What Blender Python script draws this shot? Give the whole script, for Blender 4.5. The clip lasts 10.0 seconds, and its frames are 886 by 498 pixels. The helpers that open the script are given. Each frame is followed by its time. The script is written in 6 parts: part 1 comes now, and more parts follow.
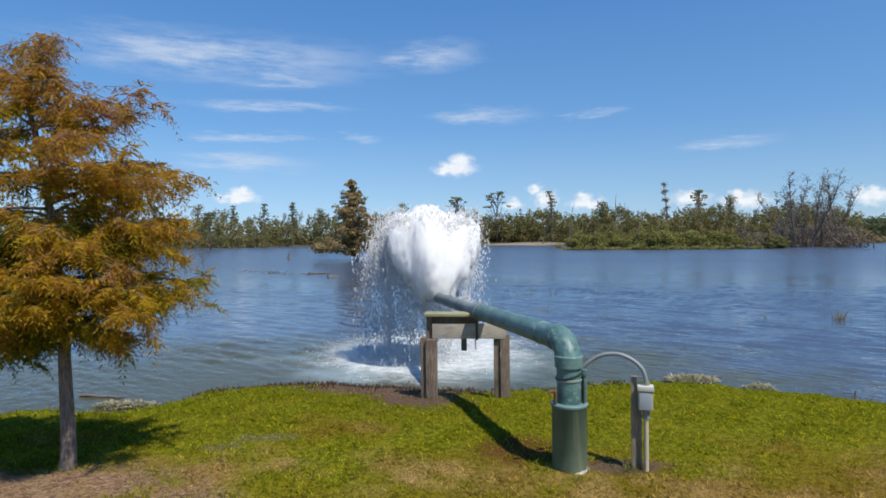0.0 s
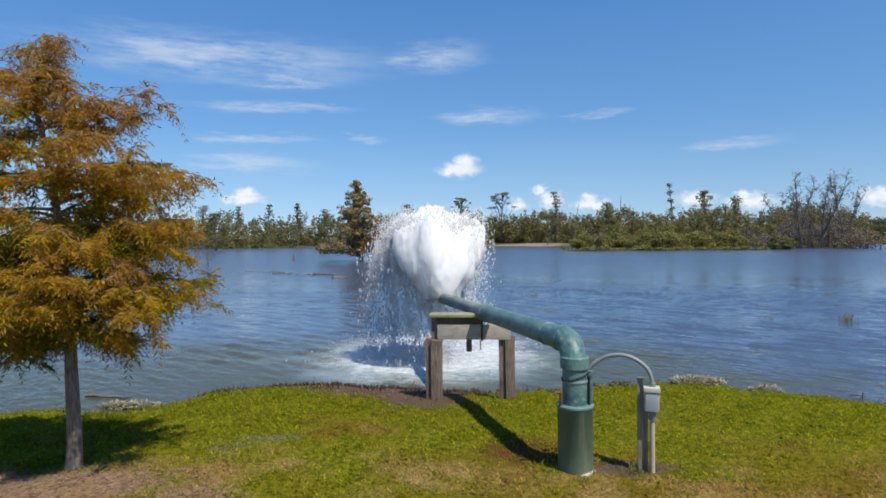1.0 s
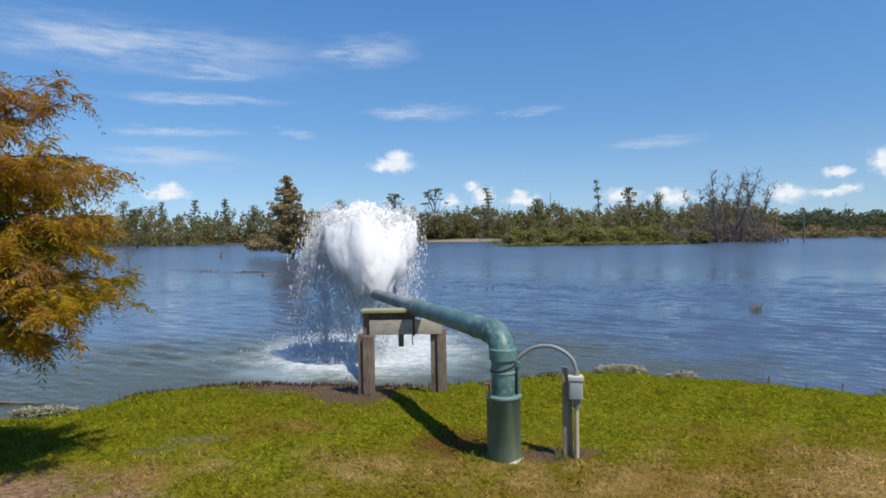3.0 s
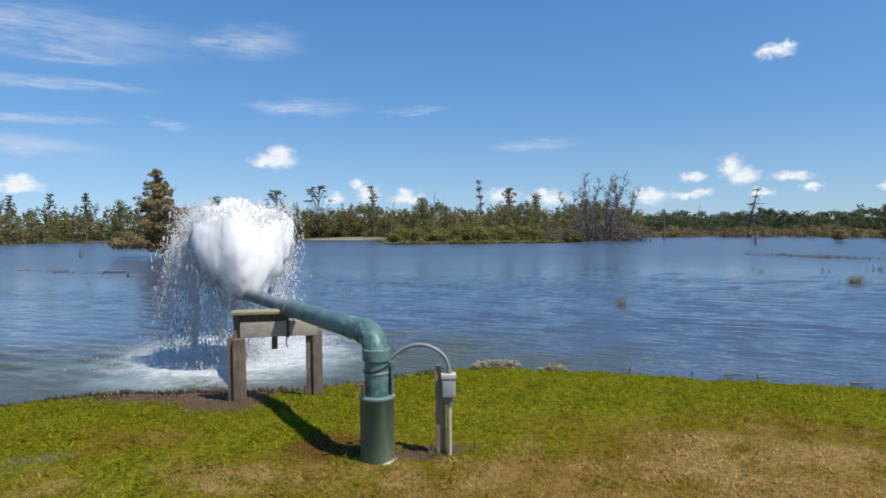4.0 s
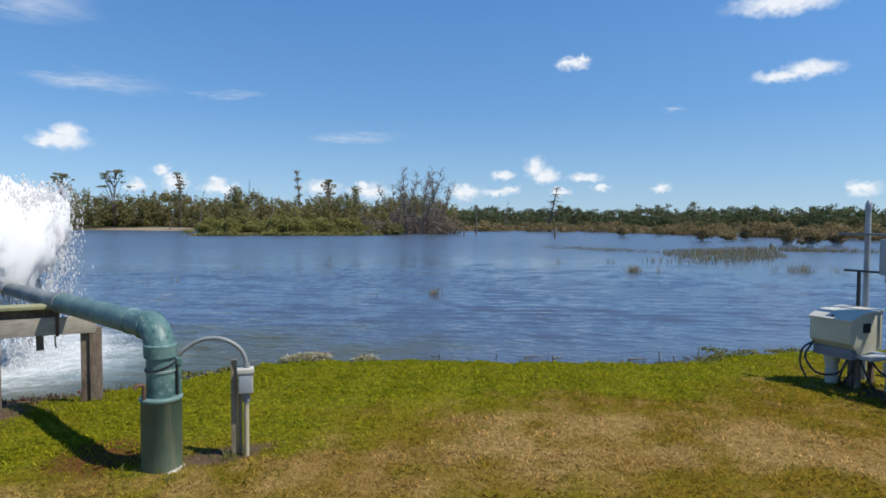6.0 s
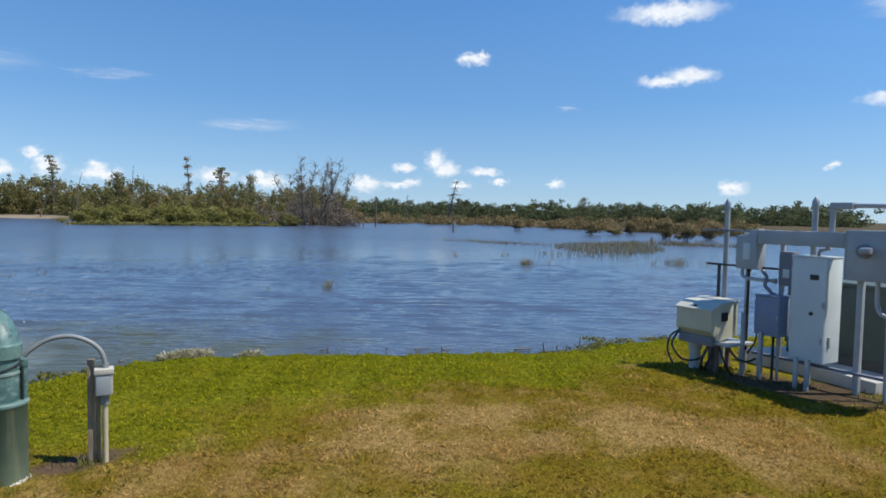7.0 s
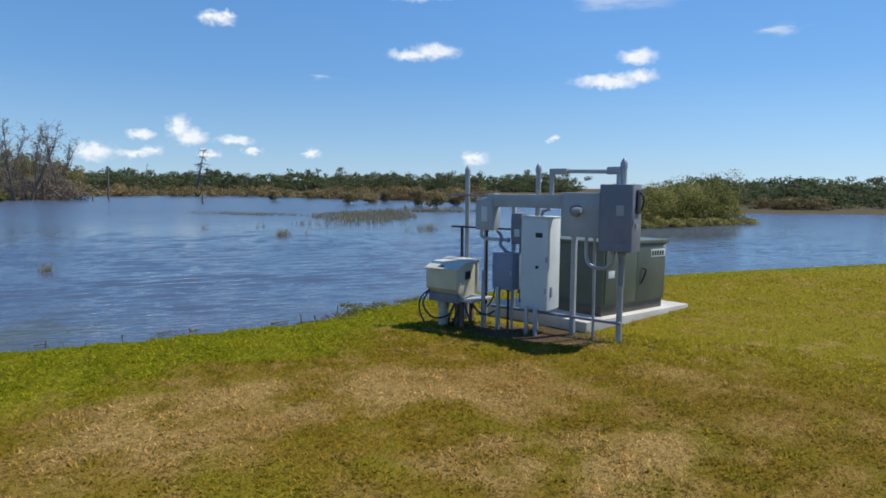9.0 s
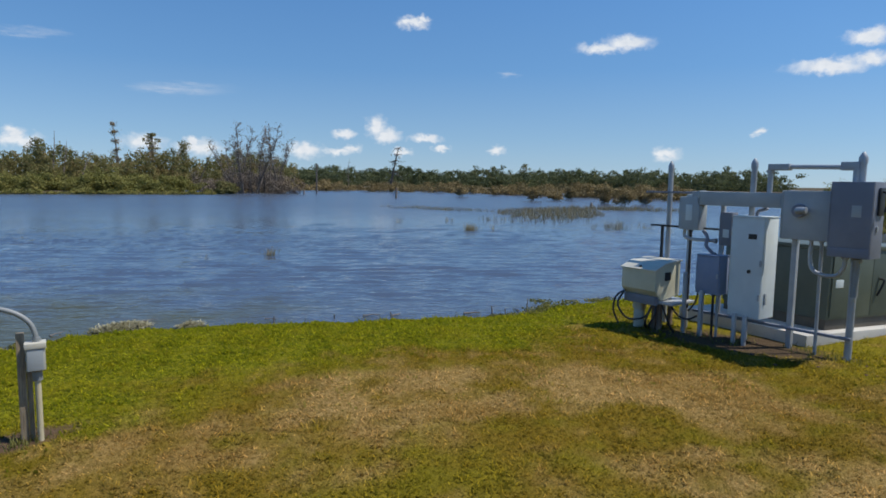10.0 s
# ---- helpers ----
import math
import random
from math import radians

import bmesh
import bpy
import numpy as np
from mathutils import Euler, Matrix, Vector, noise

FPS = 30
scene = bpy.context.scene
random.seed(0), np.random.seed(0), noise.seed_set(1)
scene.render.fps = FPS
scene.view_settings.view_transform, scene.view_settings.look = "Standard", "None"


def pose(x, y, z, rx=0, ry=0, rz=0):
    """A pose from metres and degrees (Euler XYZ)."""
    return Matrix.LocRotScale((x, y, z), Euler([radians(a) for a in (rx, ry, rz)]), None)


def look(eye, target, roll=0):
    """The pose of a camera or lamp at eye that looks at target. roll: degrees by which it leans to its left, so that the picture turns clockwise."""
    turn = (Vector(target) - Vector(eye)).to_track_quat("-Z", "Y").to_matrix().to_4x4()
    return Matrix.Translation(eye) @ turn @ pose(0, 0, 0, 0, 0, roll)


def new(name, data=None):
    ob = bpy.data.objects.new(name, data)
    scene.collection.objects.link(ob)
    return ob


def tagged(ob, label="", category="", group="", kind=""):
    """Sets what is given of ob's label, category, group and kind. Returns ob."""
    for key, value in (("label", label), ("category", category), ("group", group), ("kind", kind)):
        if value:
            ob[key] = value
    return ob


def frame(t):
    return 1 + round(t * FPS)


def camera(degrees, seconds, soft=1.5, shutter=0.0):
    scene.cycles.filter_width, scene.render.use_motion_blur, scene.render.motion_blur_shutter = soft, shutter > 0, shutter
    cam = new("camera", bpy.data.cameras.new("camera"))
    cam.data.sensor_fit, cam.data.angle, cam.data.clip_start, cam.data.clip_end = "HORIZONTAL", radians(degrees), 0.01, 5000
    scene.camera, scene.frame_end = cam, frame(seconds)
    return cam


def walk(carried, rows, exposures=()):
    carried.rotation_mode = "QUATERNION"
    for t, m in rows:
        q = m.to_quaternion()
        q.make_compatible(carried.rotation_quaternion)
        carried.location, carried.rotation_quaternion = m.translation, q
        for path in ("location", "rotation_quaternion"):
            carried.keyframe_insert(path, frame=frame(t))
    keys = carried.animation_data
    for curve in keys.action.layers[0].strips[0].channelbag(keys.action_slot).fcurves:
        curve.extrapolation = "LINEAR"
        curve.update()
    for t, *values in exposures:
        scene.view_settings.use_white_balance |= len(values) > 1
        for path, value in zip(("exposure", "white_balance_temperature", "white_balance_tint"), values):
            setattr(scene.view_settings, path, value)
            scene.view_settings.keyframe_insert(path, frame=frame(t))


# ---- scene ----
cam = camera(70.57, 10.0, soft=1.7)
PATH = [
    (0.0, look((-0.000, 0.000, 1.951), (-0.007, 9.999, 1.759), -0.74)),
    (0.5, look((0.001, 0.005, 1.950), (-0.052, 10.002, 1.744), -0.87)),
    (1.0, look((-0.007, 0.008, 1.949), (-0.087, 10.006, 1.771), -0.71)),
    (1.5, look((-0.006, 0.005, 1.944), (-0.065, 10.003, 1.741), -0.72)),
    (2.0, look((0.005, 0.020, 1.938), (0.088, 10.016, 1.697), -0.74)),
    (3.3, look((0.033, -0.062, 1.954), (1.480, 9.829, 1.685), -0.85)),
    (3.5, look((0.060, -0.050, 1.960), (1.872, 9.780, 1.683), -0.71)),
    (4.0, look((0.128, -0.015, 1.949), (2.898, 9.589, 1.639), -0.66)),
    (4.5, look((0.189, 0.040, 1.942), (3.949, 9.297, 1.530), -0.34)),
    (5.0, look((0.259, 0.054, 1.930), (4.881, 8.909, 1.447), -0.14)),
    (5.2, look((0.254, 0.046, 1.921), (5.160, 8.748, 1.464), 0.33)),
    (6.5, look((0.393, 0.151, 1.867), (6.166, 8.302, 1.376), 0.17)),
    (7.0, look((0.479, 0.070, 1.880), (7.107, 7.538, 1.338), 1.06)),
    (7.5, look((0.568, 0.061, 1.866), (7.983, 6.742, 1.258), 0.94)),
    (8.0, look((0.555, 0.065, 1.842), (8.740, 5.756, 1.054), 1.03)),
    (8.5, look((0.575, 0.076, 1.843), (9.216, 5.026, 0.938), 0.80)),
    (9.0, look((0.621, 0.080, 1.850), (9.522, 4.534, 0.876), 0.33)),
    (9.5, look((0.673, 0.130, 1.847), (9.301, 5.083, 0.831), 0.01)),
    (10.0, look((0.485, 0.201, 1.834), (7.745, 6.997, 0.783), 0.75)),
]
walk(cam, PATH, exposures=((0.0, 0.0), (2.0, 0.0), (3.3, -0.03), (5.0, -0.02), (6.5, 0.0), (7.5, 0.09), (8.0, 0.06), (9.0, 0.03), (9.5, -0.07), (10.0, -0.18)))

# ---- world, sun, exposure ----
SUN_AZ, SUN_EL = 139.0, 59.0          # degrees, clockwise from +y, and above the horizon
TO_SUN = Vector((math.sin(radians(SUN_AZ)) * math.cos(radians(SUN_EL)), math.cos(radians(SUN_AZ)) * math.cos(radians(SUN_EL)), math.sin(radians(SUN_EL))))
scene.view_settings.exposure = 0.0


def build_world():
    w = bpy.data.worlds.new("sky")
    scene.world = w
    w.use_nodes = True
    nt = w.node_tree
    nt.nodes.clear()
    N, L = nt.nodes.new, nt.links.new
    out, bg = N("ShaderNodeOutputWorld"), N("ShaderNodeBackground")
    sky = N("ShaderNodeTexSky")
    sky.sky_type, sky.sun_disc = "NISHITA", False
    sky.sun_elevation, sky.sun_rotation = radians(SUN_EL), radians(SUN_AZ)
    sky.air_density, sky.dust_density, sky.ozone_density, sky.altitude = 0.85, 0.1, 3.0, 0
    co = N("ShaderNodeTexCoord")
    sep = N("ShaderNodeSeparateXYZ")
    L(co.outputs["Generated"], sep.inputs[0])

    def math_node(op, a, b=None):
        n = N("ShaderNodeMath")
        n.operation = op
        for k, val in enumerate((a, b)):
            if val is None:
                continue
            if isinstance(val, (int, float)):
                n.inputs[k].default_value = val
            else:
                L(val, n.inputs[k])
        return n.outputs[0]

    az = math_node("MULTIPLY", math_node("ARCTAN2", sep.outputs[0], sep.outputs[1]), 57.2958)
    el = math_node("MULTIPLY", math_node("ARCSINE", sep.outputs[2]), 57.2958)
    ang = N("ShaderNodeCombineXYZ")
    L(az, ang.inputs[0]), L(el, ang.inputs[1])

    def noisy(scale, amount, stretch, rough):
        m = N("ShaderNodeVectorMath")
        m.operation = "MULTIPLY"
        L(ang.outputs[0], m.inputs[0])
        m.inputs[1].default_value = stretch
        t = N("ShaderNodeTexNoise")
        t.inputs["Scale"].default_value, t.inputs["Detail"].default_value = scale, 6
        t.inputs["Roughness"].default_value = rough
        L(m.outputs[0], t.inputs["Vector"])
        c = N("ShaderNodeVectorMath")
        c.operation = "MULTIPLY_ADD"
        L(t.outputs["Color"], c.inputs[0])
        c.inputs[1].default_value = (amount[0], amount[1], 0)
        c.inputs[2].default_value = (-amount[0] / 2, -amount[1] / 2, 0)
        a = N("ShaderNodeVectorMath")
        a.operation = "ADD"
        L(ang.outputs[0], a.inputs[0]), L(c.outputs[0], a.inputs[1])
        return a.outputs[0], t.outputs["Fac"]

    puff, puff_fac = noisy(1.3, (1.7, 1.25), (1, 1.25, 1), 0.50)
    wisp, wisp_fac = noisy(0.33, (9.0, 2.6), (0.45, 2.6, 1), 0.68)

    def clouds(rows, vec, hard, dens):
        total = None
        for a, e, rx, ry in rows:
            m = N("ShaderNodeVectorMath")
            m.operation = "MULTIPLY_ADD"
            L(vec, m.inputs[0])
            m.inputs[1].default_value = (1 / rx, 1 / ry, 0)
            m.inputs[2].default_value = (-a / rx, -e / ry, 0)
            ln = N("ShaderNodeVectorMath")
            ln.operation = "LENGTH"
            L(m.outputs[0], ln.inputs[0])
            r = N("ShaderNodeMapRange")
            r.interpolation_type = "SMOOTHSTEP"
            for k, val in zip((1, 2, 3, 4), (1.32, hard, 0.0, dens)):
                r.inputs[k].default_value = val
            L(ln.outputs["Value"], r.inputs[0])
            total = r.outputs[0] if total is None else math_node("MAXIMUM", total, r.outputs[0])
        return total

    # each heap cloud: bearing, height over the horizon, half width and half height of its lobes, in degrees
    CUMULUS = [(1.2, 6.2, 2.0, 0.75), (1.6, 6.7, 1.2, 0.9), (0.2, 6.1, 1.0, 0.5), (-18.1, 3.6, 1.9, 0.5), (-17.8, 4.1, 1.1, 0.5), (6.4, 2.9, 0.9, 0.6), (8.4, 4.2, 0.7, 0.5), (9.3, 3.3, 1.1, 0.8), (13.0, 2.8, 1.6, 0.6),
               (12.6, 3.3, 0.8, 0.5), (21.5, 3.0, 1.7, 0.7), (25.8, 2.7, 2.0, 0.7), (25.2, 3.2, 0.8, 0.4), (34.5, 2.7, 1.6, 0.7), (37.4, 2.6, 1.4, 0.4), (44.0, 13.8, 1.4, 0.6), (44.8, 14.1, 0.7, 0.4), (40.8, 4.9, 0.9, 1.0), (41.7, 4.1, 1.3, 0.7),
               (37.9, 4.2, 1.2, 0.4), (38.6, 2.9, 0.9, 0.4), (45.2, 3.9, 1.5, 0.4), (46.6, 3.1, 0.8, 0.3), (51.6, 2.9, 0.8, 0.4), (60.6, 11.6, 2.2, 0.5), (62.6, 11.9, 2.2, 0.7), (66.2, 2.7, 1.2, 0.6),
               (60.8, 17.0, 4.2, 0.9), (77.8, 9.2, 3.0, 0.6), (80.4, 9.5, 1.4, 0.6), (80.2, 11.1, 1.6, 0.6), (73.2, 4.4, 0.5, 0.35), (43.2, 2.7, 1.0, 0.4)]
    CIRRUS = [(-13.4, 13.9, 4.3, 0.5), (-17.2, 6.6, 5.7, 0.9), (4.0, 10.7, 4.9, 0.8), (14.0, 10.7, 2.8, 0.4), (-15.2, 11.5, 7.5, 0.5),
              (-19.0, 15.4, 14.0, 2.1), (-16.6, 8.8, 5.5, 0.5), (24.5, 7.4, 3.5, 0.5), (-7.3, 8.9, 1.4, 0.4), (-0.5, 16.0, 4.7, 1.4),
              (79.6, 15.8, 4.2, 1.2), (52.8, 9.6, 1.2, 0.3), (91.7, 12.4, 1.8, 0.5)]
    cum = clouds(CUMULUS, puff, 0.0, 1.25)
    cum = math_node("MULTIPLY", math_node("MINIMUM", cum, 1.0), 0.93)
    cir = clouds(CIRRUS, wisp, 0.0, 0.72)
    thin = N("ShaderNodeMapRange")                      # streaks inside the high cloud
    for k, val in zip((1, 2, 3, 4), (0.38, 0.62, 0.12, 1.0)):
        thin.inputs[k].default_value = val
    L(wisp_fac, thin.inputs[0])
    cir = math_node("MULTIPLY", cir, thin.outputs[0])
    shade = N("ShaderNodeMixRGB")                       # bright tops, greyer thin parts
    shade.inputs[1].default_value, shade.inputs[2].default_value = (6.0, 6.5, 7.2, 1), (9.0, 9.1, 9.2, 1)
    L(puff_fac, shade.inputs[0])
    tint = N("ShaderNodeMixRGB")
    tint.blend_type = "MULTIPLY"
    tint.inputs[0].default_value = 1.0
    tint.inputs[2].default_value = (0.79, 0.97, 1.20, 1)
    L(sky.outputs[0], tint.inputs[1])
    # clear early-autumn air: azure above, paler towards the horizon and towards the sun
    air = N("ShaderNodeValToRGB")
    stops = [(0.0, (0.46, 0.65, 0.83)), (0.07, (0.32, 0.55, 0.81)), (0.17, (0.175, 0.415, 0.78)), (0.36, (0.092, 0.29, 0.70)), (0.8, (0.05, 0.19, 0.50))]
    while len(air.color_ramp.elements) < len(stops):
        air.color_ramp.elements.new(0.5)
    for e, (pos, col) in zip(air.color_ramp.elements, stops):
        e.position, e.color = pos, (*col, 1)
    L(sep.outputs[2], air.inputs[0])
    lift = N("ShaderNodeVectorMath")
    lift.operation = "SCALE"
    L(air.outputs[0], lift.inputs[0])
    near_sun = N("ShaderNodeVectorMath")
    near_sun.operation = "DOT_PRODUCT"
    near_sun.inputs[1].default_value = TO_SUN
    L(co.outputs["Generated"], near_sun.inputs[0])
    glow = N("ShaderNodeMapRange")                      # scattered light is weakest at right angles to the sun
    for k, val in zip((1, 2, 3, 4), (0.0, 0.18, 0.87, 1.04)):
        glow.inputs[k].default_value = val
    L(math_node("MULTIPLY", near_sun.outputs["Value"], near_sun.outputs["Value"]), glow.inputs[0])
    L(math_node("MULTIPLY", glow.outputs[0], 1 / 0.12), lift.inputs["Scale"])
    clear = N("ShaderNodeMixRGB")
    clear.inputs[0].default_value = 0.76
    L(tint.outputs[0], clear.inputs[1]), L(lift.outputs[0], clear.inputs[2])
    m1 = N("ShaderNodeMixRGB")
    m1.inputs[2].default_value = (5.4, 6.1, 7.2, 1)
    L(cir, m1.inputs[0]), L(clear.outputs[0], m1.inputs[1])
    m2 = N("ShaderNodeMixRGB")
    L(cum, m2.inputs[0]), L(m1.outputs[0], m2.inputs[1]), L(shade.outputs[0], m2.inputs[2])
    L(m2.outputs[0], bg.inputs[0])
    bg.inputs[1].default_value = 0.12
    L(bg.outputs[0], out.inputs[0])


build_world()
sun = new("sun", bpy.data.lights.new("sun", "SUN"))
sun.data.energy, sun.data.angle, sun.data.color = 4.9, radians(0.55), (1.0, 0.95, 0.87)
sun.matrix_world = look(TO_SUN * 60, (0, 0, 0))

# ---- materials ----
def material(name):
    m = bpy.data.materials.new(name)
    m.use_nodes = True
    nt = m.node_tree
    return m, nt, nt.nodes["Principled BSDF"]


def add_noise(nt, scale, detail=4, rough=0.55, stretch=None, vec=None):
    t = nt.nodes.new("ShaderNodeTexNoise")
    t.inputs["Scale"].default_value, t.inputs["Detail"].default_value, t.inputs["Roughness"].default_value = scale, detail, rough
    if vec is None:
        vec = nt.nodes.new("ShaderNodeTexCoord").outputs["Object"]
    if stretch:
        mp = nt.nodes.new("ShaderNodeVectorMath")
        mp.operation = "MULTIPLY"
        mp.inputs[1].default_value = stretch
        nt.links.new(vec, mp.inputs[0])
        vec = mp.outputs[0]
    nt.links.new(vec, t.inputs["Vector"])
    return t.outputs["Fac"]


def ramp(nt, fac, stops):
    r = nt.nodes.new("ShaderNodeValToRGB")
    while len(r.color_ramp.elements) < len(stops):
        r.color_ramp.elements.new(0.5)
    for el, (pos, col) in zip(r.color_ramp.elements, stops):
        el.position, el.color = pos, (*col, 1)
    nt.links.new(fac, r.inputs[0])
    return r.outputs[0]


def mix(nt, fac, a, b, mode="MIX"):
    n = nt.nodes.new("ShaderNodeMixRGB")
    n.blend_type = mode
    for k, val in enumerate((fac, a, b)):
        if isinstance(val, (int, float)):
            n.inputs[k].default_value = val
        elif isinstance(val, tuple):
            n.inputs[k].default_value = (*val, 1)
        else:
            nt.links.new(val, n.inputs[k])
    return n.outputs[0]


def calc(nt, op, a, b=0.0, clamp=False):
    n = nt.nodes.new("ShaderNodeMath")
    n.operation, n.use_clamp = op, clamp
    for k, val in enumerate((a, b)):
        if isinstance(val, (int, float)):
            n.inputs[k].default_value = val
        else:
            nt.links.new(val, n.inputs[k])
    return n.outputs[0]


def band(nt, val, lo, hi):
    """0 below lo, 1 above hi (or the other way round), smooth between."""
    r = nt.nodes.new("ShaderNodeMapRange")
    r.interpolation_type = "SMOOTHSTEP"
    r.inputs[1].default_value, r.inputs[2].default_value = min(lo, hi), max(lo, hi)
    r.inputs[3].default_value, r.inputs[4].default_value = (0, 1) if lo < hi else (1, 0)
    nt.links.new(val, r.inputs[0])
    return r.outputs[0]


def bump(nt, bsdf, height, strength, dist):
    b = nt.nodes.new("ShaderNodeBump")
    b.inputs["Strength"].default_value, b.inputs["Distance"].default_value = strength, dist
    nt.links.new(height, b.inputs["Height"])
    nt.links.new(b.outputs[0], bsdf.inputs["Normal"])


def attr(nt, name):
    n = nt.nodes.new("ShaderNodeAttribute")
    n.attribute_name = name
    return n.outputs["Fac"]


def painted(name, col, wear, rough=0.45, metal=0.0, scale=6.0, grime=(0.10, 0.09, 0.07), grime_amount=0.35, bump_s=0.08):
    """Paint or coating: two scales of fading, some grime, slight unevenness."""
    m, nt, b = material(name)
    big = add_noise(nt, scale * 0.4, 3)
    small = add_noise(nt, scale * 9, 5, 0.65)
    c = mix(nt, band(nt, big, 0.35, 0.7), col, wear)
    c = mix(nt, calc(nt, "MULTIPLY", band(nt, small, 0.55, 0.75), grime_amount), c, grime)
    nt.links.new(c, b.inputs["Base Color"])
    nt.links.new(calc(nt, "ADD", calc(nt, "MULTIPLY", small, 0.25), rough - 0.12), b.inputs["Roughness"])
    b.inputs["Metallic"].default_value = metal
    bump(nt, b, small, bump_s, 0.004)
    return m


def timber(name, dark, light, grain=(30, 30, 2.5), rough=0.85):
    m, nt, b = material(name)
    g = add_noise(nt, 3.0, 6, 0.6, grain)
    big = add_noise(nt, 4.0, 3)
    c = ramp(nt, g, [(0.3, dark), (0.7, light)])
    c = mix(nt, calc(nt, "MULTIPLY", band(nt, big, 0.5, 0.75), 0.5), c, tuple(v * 0.6 for v in dark))
    nt.links.new(c, b.inputs["Base Color"])
    b.inputs["Roughness"].default_value = rough
    bump(nt, b, g, 0.5, 0.006)
    return m


def leafy(name, stops, translucent=0.35, rough=0.7, tint="tint"):
    """Leaves: colour by each spray's own tint value."""
    m, nt, b = material(name)
    c = ramp(nt, attr(nt, tint), stops)
    c = mix(nt, 0.25, c, mix(nt, add_noise(nt, 2.0, 3), (0.6, 0.6, 0.6), (1.4, 1.4, 1.4)), "MULTIPLY")
    nt.links.new(c, b.inputs["Base Color"])
    b.inputs["Roughness"].default_value = rough
    b.inputs["Specular IOR Level"].default_value = 0.25
    tr = nt.nodes.new("ShaderNodeBsdfTranslucent")
    nt.links.new(c, tr.inputs[0])
    mx = nt.nodes.new("ShaderNodeMixShader")
    mx.inputs[0].default_value = translucent
    nt.links.new(b.outputs[0], mx.inputs[1]), nt.links.new(tr.outputs[0], mx.inputs[2])
    nt.links.new(mx.outputs[0], nt.nodes["Material Output"].inputs[0])
    return m


def lawn_colour(nt):
    """Lawn colour: clover green near the shore, olive inland, worn straw patches, by three values kept on the mesh."""
    shore, dry, straw = attr(nt, "shore"), attr(nt, "dry"), attr(nt, "straw")
    co = nt.nodes.new("ShaderNodeTexCoord").outputs["Object"]
    sep = nt.nodes.new("ShaderNodeSeparateXYZ")
    nt.links.new(co, sep.inputs[0])
    big, mid, fine = add_noise(nt, 0.55, 4, vec=co), add_noise(nt, 2.3, 4, vec=co), add_noise(nt, 17, 5, 0.75, vec=co)
    blades = add_noise(nt, 70, 3, 0.7, vec=co)
    grain = calc(nt, "ADD", calc(nt, "MULTIPLY", fine, 0.55), calc(nt, "MULTIPLY", blades, 0.45))
    green = mix(nt, band(nt, grain, 0.42, 0.58), (0.066, 0.082, 0.0040), (0.245, 0.238, 0.0090))
    green = mix(nt, calc(nt, "MULTIPLY", band(nt, mid, 0.45, 0.7), 0.6), green, (0.205, 0.176, 0.0085))
    olive = mix(nt, band(nt, grain, 0.41, 0.59), (0.114, 0.081, 0.0077), (0.226, 0.149, 0.0152))
    olive = mix(nt, calc(nt, "MULTIPLY", band(nt, mid, 0.48, 0.66), 0.8), olive, (0.160, 0.128, 0.0100))
    rough = mix(nt, band(nt, grain, 0.41, 0.59), (0.085, 0.058, 0.0060), (0.165, 0.104, 0.0127))
    rough = mix(nt, calc(nt, "MULTIPLY", band(nt, mid, 0.5, 0.62), 0.7), rough, (0.076, 0.072, 0.0050))
    olive = mix(nt, calc(nt, "MULTIPLY", spot(nt, sep, 4.9, 0.0, 2.6, 1.9, mid), 0.35), olive, rough)
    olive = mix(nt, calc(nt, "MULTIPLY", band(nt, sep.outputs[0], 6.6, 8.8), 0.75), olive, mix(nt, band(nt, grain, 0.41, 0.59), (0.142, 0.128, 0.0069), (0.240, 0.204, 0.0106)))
    hay = mix(nt, band(nt, grain, 0.41, 0.59), (0.232, 0.146, 0.046), (0.42, 0.280, 0.112))
    rusty = mix(nt, band(nt, grain, 0.41, 0.59), (0.168, 0.085, 0.0170), (0.250, 0.145, 0.0340))
    hay = mix(nt, calc(nt, "MULTIPLY", band(nt, big, 0.45, 0.6), 0.6), hay, rusty)
    c = mix(nt, dry, green, olive)
    c = mix(nt, straw, c, hay)
    return c, shore, sep, big, mid, fine


def spot(nt, sep, x, y, rx, ry, wobble):
    """1 inside an uneven patch round a place, 0 outside."""
    dx = calc(nt, "MULTIPLY", calc(nt, "SUBTRACT", sep.outputs[0], x), 1 / rx)
    dy = calc(nt, "MULTIPLY", calc(nt, "SUBTRACT", sep.outputs[1], y), 1 / ry)
    r = calc(nt, "SQRT", calc(nt, "ADD", calc(nt, "MULTIPLY", dx, dx), calc(nt, "MULTIPLY", dy, dy)))
    r = calc(nt, "ADD", r, calc(nt, "MULTIPLY", calc(nt, "SUBTRACT", wobble, 0.5), 1.4))
    return band(nt, r, 1.3, 0.6)


